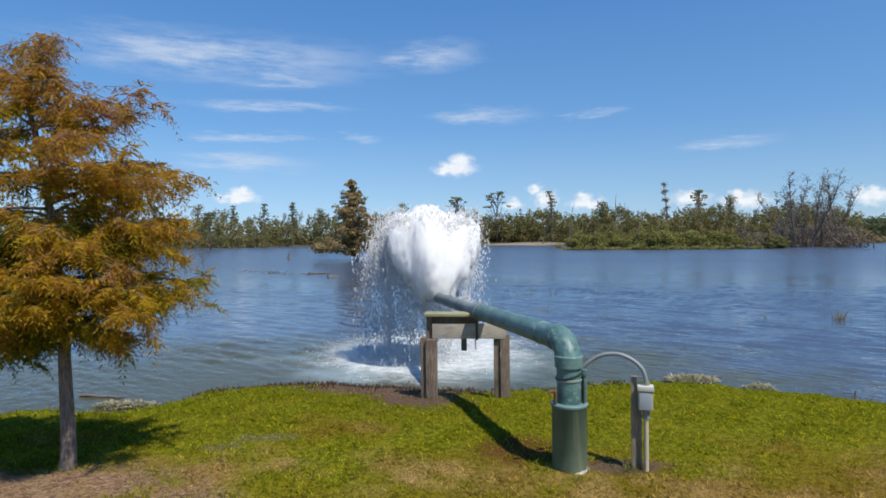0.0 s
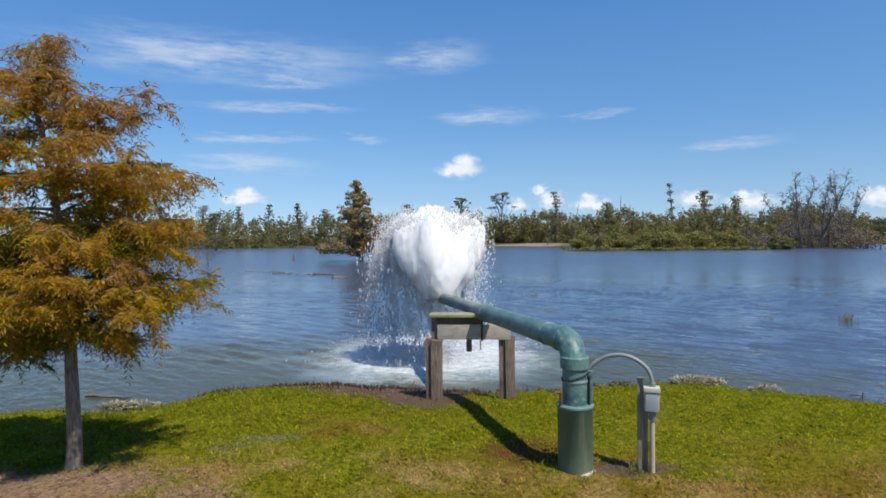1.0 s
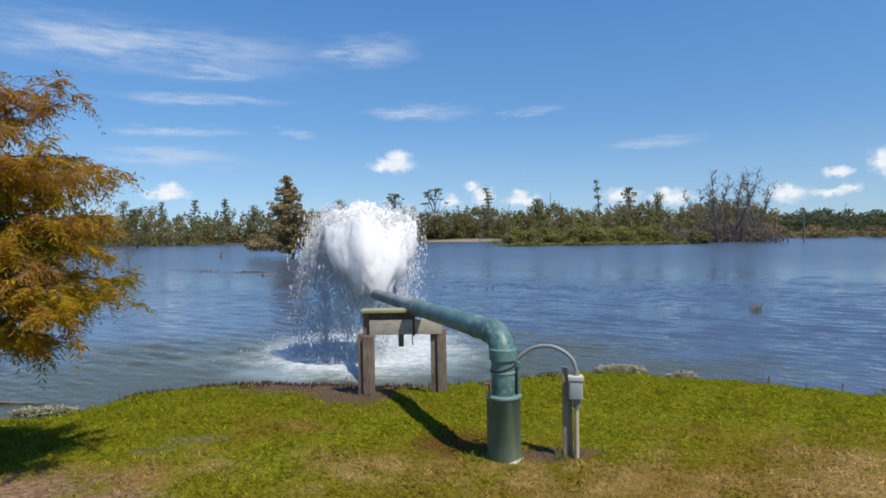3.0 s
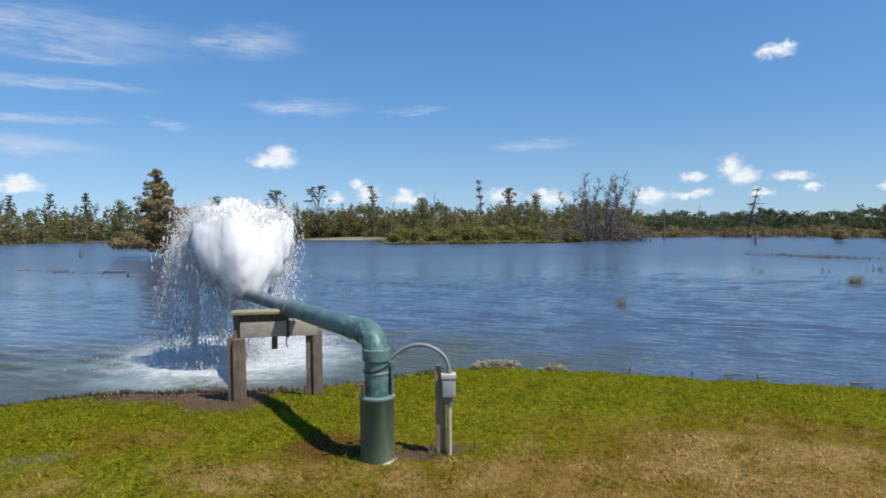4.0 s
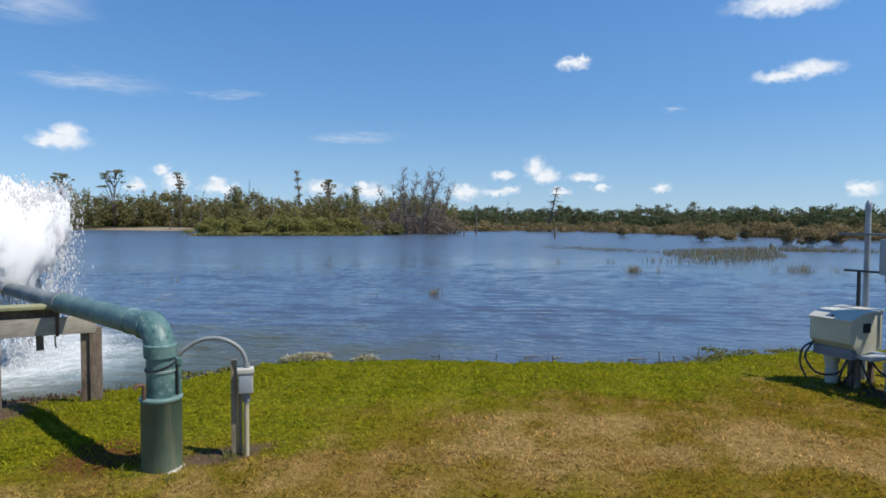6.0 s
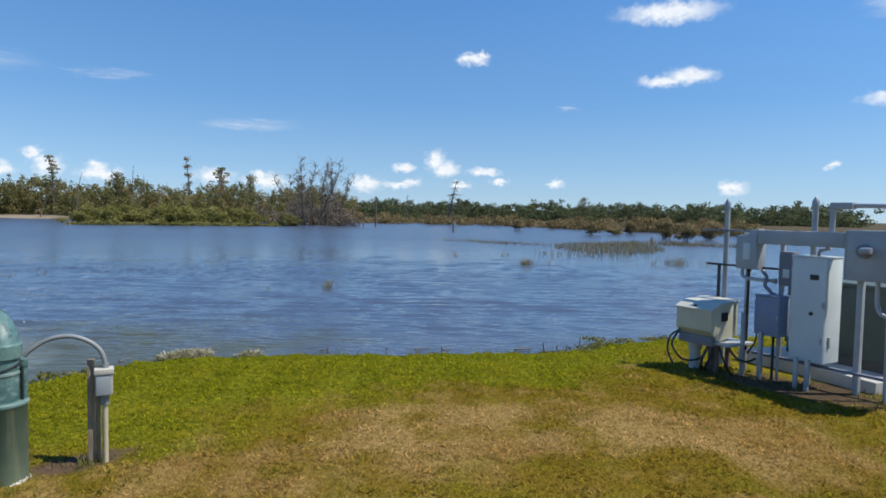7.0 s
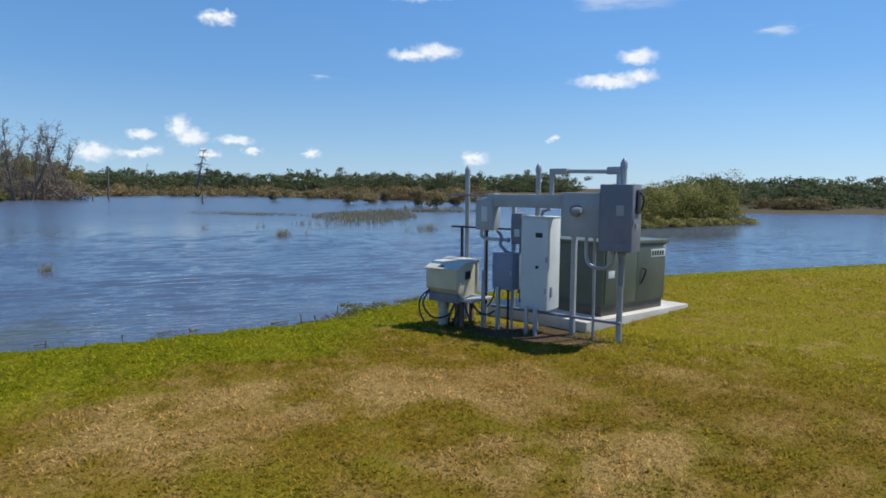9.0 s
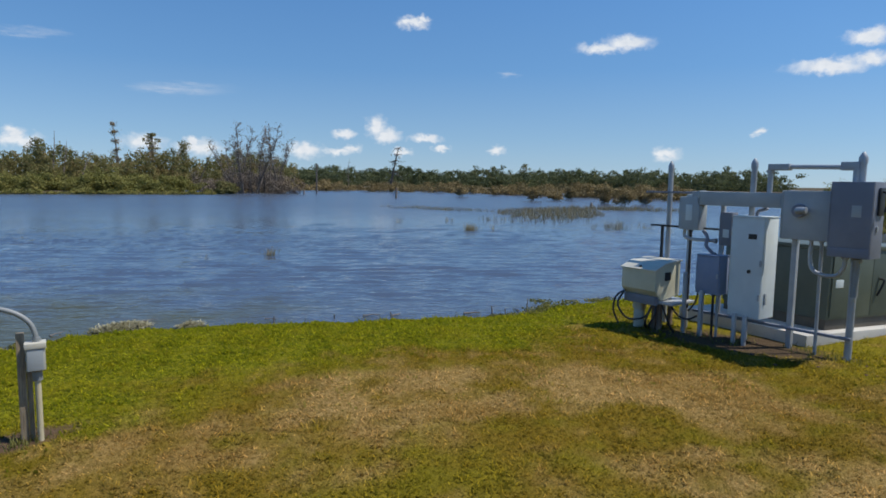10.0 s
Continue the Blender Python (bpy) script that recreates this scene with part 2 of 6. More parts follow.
def ground_material():
    m, nt, b = material("lawn_soil")
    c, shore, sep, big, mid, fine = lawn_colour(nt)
    c = mix(nt, 0.12, c, (0.15, 0.11, 0.02))
    soil = mix(nt, band(nt, fine, 0.35, 0.65), (0.16, 0.090, 0.055), (0.42, 0.265, 0.17))
    soil = mix(nt, calc(nt, "MULTIPLY", band(nt, mid, 0.45, 0.62), 0.6), soil, (0.36, 0.225, 0.10))
    for x, y, rx, ry in ((-3.5, 4.95, 1.3, 0.65), (-2.0, 4.75, 0.45, 0.25)):
        c = mix(nt, calc(nt, "MULTIPLY", spot(nt, sep, x, y, rx, ry, mid), 0.85), c, soil)
    # damp soil under the rack, with the rack's shade put into its colour
    shaded_damp = mix(nt, fine, (0.05, 0.035, 0.024), (0.13, 0.088, 0.058))
    c = mix(nt, calc(nt, "MULTIPLY", spot(nt, sep, 8.2, 2.7, 0.5, 1.2, mid), 0.95), c, shaded_damp)
    mud = mix(nt, fine, (0.075, 0.048, 0.030), (0.165, 0.108, 0.072))
    for x, y, rx, ry in ((-0.7, 8.7, 1.6, 0.7), (-2.2, 9.3, 1.6, 0.35), (-0.35, 7.9, 0.7, 0.6), (1.5, 5.3, 0.42, 0.2)):
        c = mix(nt, spot(nt, sep, x, y, rx, ry, mid), c, mud)
    for x, y, rx, ry in ((-1.75, 6.15, 0.3, 0.16), (-2.15, 5.9, 0.22, 0.12)):
        c = mix(nt, calc(nt, "MULTIPLY", spot(nt, sep, x, y, rx, ry, mid), 0.55), c, (0.16, 0.13, 0.10))
    c = mix(nt, calc(nt, "MULTIPLY", spot(nt, sep, 0.72, 5.75, 0.5, 0.4, mid), 0.9), c, (0.12, 0.042, 0.018))
    c = mix(nt, band(nt, shore, -2.9, -2.99), c, mix(nt, mid, (0.065, 0.052, 0.032), (0.12, 0.098, 0.058)))
    c = mix(nt, spot(nt, sep, 14.0, 152.0, 16.0, 12.0, mid), c, (0.27, 0.225, 0.16))     # mud flat on the far shore
    wet = band(nt, calc(nt, "ADD", shore, calc(nt, "MULTIPLY", calc(nt, "SUBTRACT", mid, 0.5), 0.8)), 0.25, -0.05)
    wet = calc(nt, "MULTIPLY", wet, band(nt, shore, -2.95, -2.2))
    c = mix(nt, wet, c, (0.055, 0.045, 0.03))
    nt.links.new(c, b.inputs["Base Color"])
    nt.links.new(calc(nt, "SUBTRACT", 0.95, calc(nt, "MULTIPLY", wet, 0.5)), b.inputs["Roughness"])
    b.inputs["Specular IOR Level"].default_value = 0.06
    bump(nt, b, calc(nt, "ADD", fine, calc(nt, "MULTIPLY", add_noise(nt, 55, 4, 0.7), 0.5)), 0.9, 0.03)
    return m


def grass_material(name, shift):
    m, nt, b = material(name)
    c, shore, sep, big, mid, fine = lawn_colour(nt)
    t = attr(nt, "tint")
    c = mix(nt, 1.0, c, ramp(nt, t, [(0.0, (0.70, 0.76, 0.74)), (0.35, (1.04, 1.07, 1.06)), (0.65, (1.20, 1.21, 1.24)), (1.0, (2.4, 2.25, 2.2))]), "MULTIPLY")
    c = mix(nt, shift, c, (0.15, 0.18, 0.007))
    # short blades lie every way: shade them mostly like the turf they stand in
    lean = nt.nodes.new("ShaderNodeVectorMath")
    lean.operation = "MULTIPLY_ADD"
    lean.inputs[1].default_value, lean.inputs[2].default_value = (0.4, 0.4, 0.4), (0, 0, 0.6)
    nt.links.new(nt.nodes.new("ShaderNodeNewGeometry").outputs["Normal"], lean.inputs[0])
    unit = nt.nodes.new("ShaderNodeVectorMath")
    unit.operation = "NORMALIZE"
    nt.links.new(lean.outputs[0], unit.inputs[0])
    nt.links.new(unit.outputs[0], b.inputs["Normal"])
    nt.links.new(c, b.inputs["Base Color"])
    b.inputs["Roughness"].default_value, b.inputs["Specular IOR Level"].default_value = 0.7, 0.06
    tr = nt.nodes.new("ShaderNodeBsdfTranslucent")
    nt.links.new(c, tr.inputs[0])
    mx = nt.nodes.new("ShaderNodeMixShader")
    mx.inputs[0].default_value = 0.5
    nt.links.new(b.outputs[0], mx.inputs[1]), nt.links.new(tr.outputs[0], mx.inputs[2])
    nt.links.new(mx.outputs[0], nt.nodes["Material Output"].inputs[0])
    return m


FOUNTAIN = (-0.14, 10.5)


def water_material():
    m, nt, b = material("lake_water")
    co = nt.nodes.new("ShaderNodeTexCoord").outputs["Object"]
    sep = nt.nodes.new("ShaderNodeSeparateXYZ")
    nt.links.new(co, sep.inputs[0])

    def turned_by(angle):
        turn = nt.nodes.new("ShaderNodeVectorRotate")
        turn.rotation_type = "Z_AXIS"
        turn.inputs["Angle"].default_value = radians(angle)
        nt.links.new(co, turn.inputs["Vector"])
        return turn.outputs[0]

    # chop too fine for the mesh, and long low ripples far out, calmer in lanes
    away = nt.nodes.new("ShaderNodeVectorMath")
    away.operation = "LENGTH"
    nt.links.new(co, away.inputs[0])
    away = away.outputs["Value"]
    chop = add_noise(nt, 1.0, 3, 0.5, (3.4, 7.0, 1), turned_by(44))
    train = add_noise(nt, 1.0, 3, 0.45, (0.55, 1.5, 1), turned_by(30))
    calm = band(nt, add_noise(nt, 1.0, 3, 0.55, (0.05, 0.16, 1), turned_by(40)), 0.38, 0.62)
    near = band(nt, away, 48, 14)
    h = calc(nt, "ADD", calc(nt, "MULTIPLY", chop, calc(nt, "ADD", calc(nt, "MULTIPLY", near, 0.16), 0.03)), calc(nt, "MULTIPLY", train, calc(nt, "SUBTRACT", 0.28, calc(nt, "MULTIPLY", near, 0.24))))
    h = calc(nt, "MULTIPLY", h, calc(nt, "ADD", calc(nt, "MULTIPLY", calm, 0.8), 0.4))
    mid = add_noise(nt, 0.7, 4, vec=co)
    silt = spot(nt, sep, -1.9, 9.8, 7.5, 4.6, mid)
    c = mix(nt, silt, (0.066, 0.088, 0.130), (0.068, 0.071, 0.043))
    # water whitened by bubbles round the fountain's fall
    c = mix(nt, calc(nt, "MULTIPLY", spot(nt, sep, FOUNTAIN[0] - 0.3, FOUNTAIN[1] + 1.6, 2.3, 2.7, mid), 0.6), c, (0.30, 0.37, 0.36))
    nt.links.new(c, b.inputs["Base Color"])
    b.inputs["IOR"].default_value = 1.33
    # stirred, bubbly water mirrors the sky less
    nt.links.new(calc(nt, "SUBTRACT", 0.5, calc(nt, "MULTIPLY", silt, 0.38)), b.inputs["Specular IOR Level"])
    nt.links.new(calc(nt, "ADD", calc(nt, "MULTIPLY", band(nt, away, 14, 60), 0.20), 0.07), b.inputs["Roughness"])
    h = calc(nt, "MULTIPLY", h, calc(nt, "SUBTRACT", 1.0, calc(nt, "MULTIPLY", silt, 0.2)))
    bump(nt, b, h, 1.0, 0.19)
    # foam where the fountain comes down: a torn ring, denser towards the bank, thin lace outside it
    wide = add_noise(nt, 0.9, 4, 0.6, vec=co)
    lace = add_noise(nt, 5.0, 6, 0.75, (1, 1.5, 1), co)
    fine = add_noise(nt, 22, 4, 0.7, (1, 1.5, 1), co)
    dx = calc(nt, "MULTIPLY", calc(nt, "SUBTRACT", sep.outputs[0], FOUNTAIN[0] - 0.22), 1 / 1.5)
    dy = calc(nt, "MULTIPLY", calc(nt, "SUBTRACT", sep.outputs[1], FOUNTAIN[1] + 1.85), 1 / 1.9)
    r = calc(nt, "SQRT", calc(nt, "ADD", calc(nt, "MULTIPLY", dx, dx), calc(nt, "MULTIPLY", dy, dy)))
    r = calc(nt, "ADD", r, calc(nt, "MULTIPLY", calc(nt, "SUBTRACT", wide, 0.5), 1.1))
    ring = calc(nt, "MULTIPLY", band(nt, r, -1.6, 0.7), band(nt, r, 1.7, 0.95))
    f = calc(nt, "ADD", calc(nt, "MULTIPLY", ring, 0.9), calc(nt, "MULTIPLY", calc(nt, "SUBTRACT", lace, 0.5), 2.2))
    f = calc(nt, "ADD", f, calc(nt, "MULTIPLY", calc(nt, "SUBTRACT", fine, 0.5), 1.0))
    f = calc(nt, "MULTIPLY", band(nt, f, 0.0, 1.8), band(nt, r, 2.1, 1.0))
    foam = nt.nodes.new("ShaderNodeBsdfDiffuse")
    foam.inputs[0].default_value = (0.80, 0.82, 0.82, 1)
    mx = nt.nodes.new("ShaderNodeMixShader")
    nt.links.new(f, mx.inputs[0])
    nt.links.new(b.outputs[0], mx.inputs[1]), nt.links.new(foam.outputs[0], mx.inputs[2])
    nt.links.new(mx.outputs[0], nt.nodes["Material Output"].inputs[0])
    return m


def spray_material(name, share, up, deep=0.0, thin=0.0):
    """Broken white water: a cloud of droplets scatters light every way, so its shading leans towards the open sky."""
    m, nt, b = material(name)
    b.inputs["Base Color"].default_value = (0.99, 0.992, 0.995, 1)
    b.inputs["Roughness"].default_value = 0.6
    b.inputs["Subsurface Weight"].default_value = deep
    b.inputs["Subsurface Radius"].default_value, b.inputs["Subsurface Scale"].default_value = (1, 1, 1), 0.9
    lean = nt.nodes.new("ShaderNodeVectorMath")
    lean.operation = "MULTIPLY_ADD"
    lean.inputs[1].default_value, lean.inputs[2].default_value = (1 - up,) * 3, (0, 0, up)
    nt.links.new(nt.nodes.new("ShaderNodeNewGeometry").outputs["Normal"], lean.inputs[0])
    unit = nt.nodes.new("ShaderNodeVectorMath")
    unit.operation = "NORMALIZE"
    nt.links.new(lean.outputs[0], unit.inputs[0])
    nt.links.new(unit.outputs[0], b.inputs["Normal"])
    tr = nt.nodes.new("ShaderNodeBsdfTranslucent")
    tr.inputs[0].default_value = (0.96, 0.965, 0.97, 1)
    mx = nt.nodes.new("ShaderNodeMixShader")
    mx.inputs[0].default_value = share
    nt.links.new(b.outputs[0], mx.inputs[1]), nt.links.new(tr.outputs[0], mx.inputs[2])
    out = mx.outputs[0]
    if thin:
        # the spray lets part of the light pass straight on
        gap = nt.nodes.new("ShaderNodeMixShader")
        gap.inputs[0].default_value = thin
        nt.links.new(out, gap.inputs[1]), nt.links.new(nt.nodes.new("ShaderNodeBsdfTransparent").outputs[0], gap.inputs[2])
        out = gap.outputs[0]
    nt.links.new(out, nt.nodes["Material Output"].inputs[0])
    return m


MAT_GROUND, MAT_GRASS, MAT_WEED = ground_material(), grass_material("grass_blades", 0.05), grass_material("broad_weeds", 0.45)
MAT_WATER, MAT_SPRAY, MAT_CORE = water_material(), spray_material("white_drops", 0.45, 0.75, 0.0, 0.4), spray_material("white_water", 0.05, 0.88, 1.0, 0.12)


def pipe_paint():
    """Sea-green paint, chalky and streaked along the pipe, with dark mildew."""
    m, nt, b = material("green_pipe_paint")
    co = nt.nodes.new("ShaderNodeTexCoord").outputs["Object"]
    big, streak, small = add_noise(nt, 2.6, 4, vec=co), add_noise(nt, 1.0, 5, 0.65, (26, 4, 26), co), add_noise(nt, 60, 4, 0.7, vec=co)
    c = mix(nt, band(nt, big, 0.38, 0.62), (0.060, 0.135, 0.128), (0.125, 0.225, 0.205))
    c = mix(nt, calc(nt, "MULTIPLY", band(nt, streak, 0.52, 0.68), 0.55), c, (0.30, 0.385, 0.35))
    c = mix(nt, calc(nt, "MULTIPLY", band(nt, streak, 0.46, 0.32), 0.75), c, (0.022, 0.045, 0.05))
    c = mix(nt, calc(nt, "MULTIPLY", band(nt, small, 0.56, 0.7), 0.5), c, (0.03, 0.05, 0.05))
    nt.links.new(c, b.inputs["Base Color"])
    nt.links.new(calc(nt, "ADD", calc(nt, "MULTIPLY", streak, 0.35), 0.3), b.inputs["Roughness"])
    bump(nt, b, small, 0.12, 0.004)
    return m


def sleeve_paint():
    """Flat green paint on the ground sleeve, chalked and rust-streaked downwards."""
    m, nt, b = material("green_sleeve_paint")
    co = nt.nodes.new("ShaderNodeTexCoord").outputs["Object"]
    big, run, small = add_noise(nt, 3.0, 4, vec=co), add_noise(nt, 1.0, 5, 0.65, (20, 20, 1.6), co), add_noise(nt, 45, 5, 0.7, vec=co)
    c = mix(nt, band(nt, big, 0.35, 0.68), (0.075, 0.118, 0.080), (0.135, 0.175, 0.118))
    c = mix(nt, calc(nt, "MULTIPLY", band(nt, run, 0.52, 0.70), 0.6), c, (0.21, 0.215, 0.135))
    c = mix(nt, calc(nt, "MULTIPLY", band(nt, run, 0.45, 0.30), 0.7), c, (0.045, 0.060, 0.046))
    c = mix(nt, calc(nt, "MULTIPLY", band(nt, small, 0.60, 0.72), 0.5), c, (0.16, 0.12, 0.07))
    nt.links.new(c, b.inputs["Base Color"])
    nt.links.new(calc(nt, "ADD", calc(nt, "MULTIPLY", run, 0.3), 0.4), b.inputs["Roughness"])
    bump(nt, b, small, 0.12, 0.004)
    return m


MAT_PIPE = pipe_paint()
MAT_SLEEVE = sleeve_paint()
MAT_MORTAR = painted("crumbling_mortar", (0.30, 0.27, 0.21), (0.52, 0.49, 0.41), 0.95, scale=9, grime=(0.10, 0.07, 0.05), grime_amount=0.8, bump_s=0.6)
MAT_RIM = painted("worn_rim", (0.13, 0.22, 0.20), (0.28, 0.33, 0.30), 0.5)
MAT_DARKPIPE = painted("weathered_outlet_pipe", (0.13, 0.155, 0.155), (0.24, 0.265, 0.26), 0.6)
MAT_TIMBER = timber("weathered_timber", (0.085, 0.060, 0.045), (0.29, 0.215, 0.155))
MAT_STAKE = timber("sun_bleached_stake", (0.15, 0.115, 0.075), (0.37, 0.295, 0.20))
MAT_BOARD = timber("pale_board", (0.32, 0.28, 0.23), (0.52, 0.46, 0.38), (3, 30, 30))
MAT_CAP = timber("lichened_cap", (0.20, 0.20, 0.10), (0.40, 0.39, 0.22), (3, 30, 30))
MAT_GALV = painted("galvanised_steel", (0.33, 0.35, 0.37), (0.46, 0.48, 0.50), 0.5, 0.35, grime=(0.12, 0.10, 0.08))
MAT_DARKGREY = painted("dark_grey_enclosure", (0.165, 0.178, 0.215), (0.21, 0.222, 0.258), 0.5, grime_amount=0.15)
MAT_GREY = painted("grey_enclosure", (0.32, 0.35, 0.365), (0.40, 0.43, 0.44), 0.5, grime_amount=0.2)
MAT_PALE = painted("pale_grey_cabinet", (0.56, 0.61, 0.61), (0.65, 0.70, 0.69), 0.5, grime_amount=0.12)
MAT_BLUEGREY = painted("blue_grey_enclosure", (0.189, 0.236, 0.338), (0.243, 0.284, 0.378), 0.45, grime_amount=0.2)
MAT_BEIGE = painted("beige_cabinet", (0.50, 0.48, 0.34), (0.58, 0.55, 0.41), 0.5, grime_amount=0.2)
MAT_WHITE = painted("white_plastic", (0.48, 0.46, 0.38), (0.62, 0.59, 0.49), 0.5, grime_amount=0.15)
MAT_CREAM = painted("yellowed_plastic", (0.46, 0.40, 0.26), (0.60, 0.53, 0.37), 0.5, grime_amount=0.2)
MAT_OLIVE = painted("olive_transformer_paint", (0.080, 0.100, 0.080), (0.106, 0.126, 0.101), 0.45, grime_amount=0.2)
MAT_OLIVEBASE = painted("brown_base", (0.10, 0.085, 0.065), (0.14, 0.12, 0.09), 0.7)
MAT_CONCRETE = painted("concrete", (0.42, 0.40, 0.36), (0.55, 0.53, 0.48), 0.9, scale=4, grime=(0.22, 0.19, 0.15), grime_amount=0.5, bump_s=0.4)
MAT_BLACK = painted("black_rubber", (0.015, 0.015, 0.017), (0.03, 0.03, 0.032), 0.5)
MAT_RUST = painted("rusty_iron", (0.09, 0.05, 0.035), (0.16, 0.08, 0.05), 0.8)
MAT_CONDUIT = painted("grey_plastic_conduit", (0.19, 0.205, 0.205), (0.28, 0.295, 0.295), 0.5)
MAT_BARK = timber("cypress_bark", (0.085, 0.062, 0.052), (0.30, 0.235, 0.19), (22, 22, 4))
MAT_DEADWOOD = timber("dead_wood", (0.09, 0.075, 0.065), (0.21, 0.18, 0.155), (8, 8, 1))
MAT_SNAG = timber("grey_dead_branches", (0.09, 0.072, 0.056), (0.25, 0.205, 0.165), (8, 8, 1))
MAT_CYPRESS = leafy("autumn_cypress_leaves", [(0.0, (0.06, 0.10, 0.015)), (0.22, (0.20, 0.19, 0.016)), (0.45, (0.54, 0.35, 0.014)), (0.7, (0.44, 0.235, 0.045)), (1.0, (0.40, 0.23, 0.11))], 0.6)
# dark tones lifted and translucency raised to put aerial haze into the leaves
MAT_WOODS = leafy("woodland_leaves", [(0.0, (0.12, 0.13, 0.05)), (0.4, (0.20, 0.19, 0.07)), (0.75, (0.28, 0.225, 0.09)), (1.0, (0.34, 0.23, 0.11))], 0.5)
MAT_LAKE_CYPRESS = leafy("lake_cypress_leaves", [(0.0, (0.17, 0.14, 0.05)), (0.5, (0.32, 0.24, 0.10)), (1.0, (0.44, 0.32, 0.17))], 0.5)
# translucency and leaf tones here also imitate haze over the distance
MAT_FARWOODS = leafy("far_woodland_leaves", [(0.0, (0.062, 0.082, 0.044)), (0.6, (0.112, 0.132, 0.058)), (1.0, (0.205, 0.188, 0.080))], 0.5)
MAT_THICKET = leafy("islet_thicket_leaves", [(0.0, (0.105, 0.118, 0.032)), (0.5, (0.205, 0.198, 0.050)), (1.0, (0.34, 0.295, 0.092))], 0.35)
MAT_RUSSET = leafy("russet_shrub_leaves", [(0.0, (0.12, 0.10, 0.042)), (0.5, (0.235, 0.172, 0.072)), (1.0, (0.34, 0.255, 0.12))], 0.3)
MAT_BRUSH = leafy("brown_brush_twigs", [(0.0, (0.10, 0.078, 0.056)), (0.5, (0.21, 0.165, 0.12)), (1.0, (0.36, 0.28, 0.20))], 0.25)
MAT_REED = leafy("reed_blades", [(0.0, (0.14, 0.115, 0.05)), (0.5, (0.25, 0.205, 0.10)), (1.0, (0.38, 0.32, 0.19))], 0.3)

# ---- mesh helpers ----
def mesh_object(name, verts, faces, mat, attrs=None, smooth=False):
    """One mesh object from arrays of places and of equally long faces."""
    me = bpy.data.meshes.new(name)
    verts, faces = np.asarray(verts, np.float32), np.asarray(faces, np.int32)
    me.vertices.add(len(verts))
    me.vertices.foreach_set("co", verts.ravel())
    k = faces.shape[1]
    me.loops.add(faces.size)
    me.loops.foreach_set("vertex_index", faces.ravel())
    me.polygons.add(len(faces))
    me.polygons.foreach_set("loop_start", np.arange(len(faces), dtype=np.int32) * k)
    me.polygons.foreach_set("loop_total", np.full(len(faces), k, np.int32))
    if smooth:
        me.polygons.foreach_set("use_smooth", np.ones(len(faces), bool))
    for key, val in (attrs or {}).items():
        me.attributes.new(key, "FLOAT", "POINT").data.foreach_set("value", np.asarray(val, np.float32))
    me.update(calc_edges=True)
    me.materials.append(mat)
    return new(name, me)


def part(name, bm, mat, parent, label="", smooth=True):
    me = bpy.data.meshes.new(name)
    bm.normal_update()
    if smooth:
        for f in bm.faces:
            f.smooth = True
        for e in bm.edges:
            if len(e.link_faces) == 2 and e.calc_face_angle(0) > 0.7:
                e.smooth = False
    bm.to_mesh(me)
    bm.free()
    me.materials.append(mat)
    ob = new(name, me)
    ob.parent = parent
    if label:
        tagged(ob, label)
    return ob


def thing(name, label, category, m=None, group="", kind=""):
    ob = new(name)
    ob.empty_display_size = 0.1
    if m is not None:
        ob.matrix_world = m
    return tagged(ob, label, category, group, kind)


def box(bm, x0, x1, y0, y1, z0, z1, bevel=0.004, m=None):
    vs = [bm.verts.new((x, y, z)) for z in (z0, z1) for y in (y0, y1) for x in (x0, x1)]
    fs = [bm.faces.new([vs[i] for i in q]) for q in ((0, 2, 3, 1), (4, 5, 7, 6), (0, 1, 5, 4), (2, 6, 7, 3), (0, 4, 6, 2), (1, 3, 7, 5))]
    if m is not None:
        bmesh.ops.transform(bm, matrix=m, verts=vs)
    if bevel:
        edges = list({e for f in fs for e in f.edges})
        bmesh.ops.bevel(bm, geom=edges, offset=bevel, segments=2, profile=0.6, affect="EDGES")
    return bm


def prism(bm, outline, y0, y1, bevel=0.004):
    """An outline in x and z, drawn out along y."""
    a = [bm.verts.new((x, y0, z)) for x, z in outline]
    b = [bm.verts.new((x, y1, z)) for x, z in outline]
    n = len(outline)
    fs = [bm.faces.new(a), bm.faces.new(b[::-1])] + [bm.faces.new((a[i], b[i], b[(i + 1) % n], a[(i + 1) % n])) for i in range(n)]
    bmesh.ops.recalc_face_normals(bm, faces=fs)
    if bevel:
        bmesh.ops.bevel(bm, geom=list({e for f in fs for e in f.edges}), offset=bevel, segments=2, profile=0.6, affect="EDGES")
    return bm


def tube(bm, pts, radii, seg=20, cap=True):
    """A round tube along places, with one radius each (or one for all)."""
    pts = [Vector(p) for p in pts]
    if isinstance(radii, (int, float)):
        radii = [radii] * len(pts)
    side, rings = None, []
    for i, p in enumerate(pts):
        d = (pts[min(i + 1, len(pts) - 1)] - pts[max(i - 1, 0)]).normalized()
        if side is None:
            side = d.orthogonal().normalized()
        side = (side - d * side.dot(d)).normalized()
        up = d.cross(side)
        rings.append([bm.verts.new(p + (side * math.cos(a) + up * math.sin(a)) * radii[i]) for a in (2 * math.pi * k / seg for k in range(seg))])
    for a, b in zip(rings, rings[1:]):
        for k in range(seg):
            bm.faces.new((a[k], a[(k + 1) % seg], b[(k + 1) % seg], b[k]))
    if cap:
        bm.faces.new(rings[0][::-1]), bm.faces.new(rings[-1])
    return bm


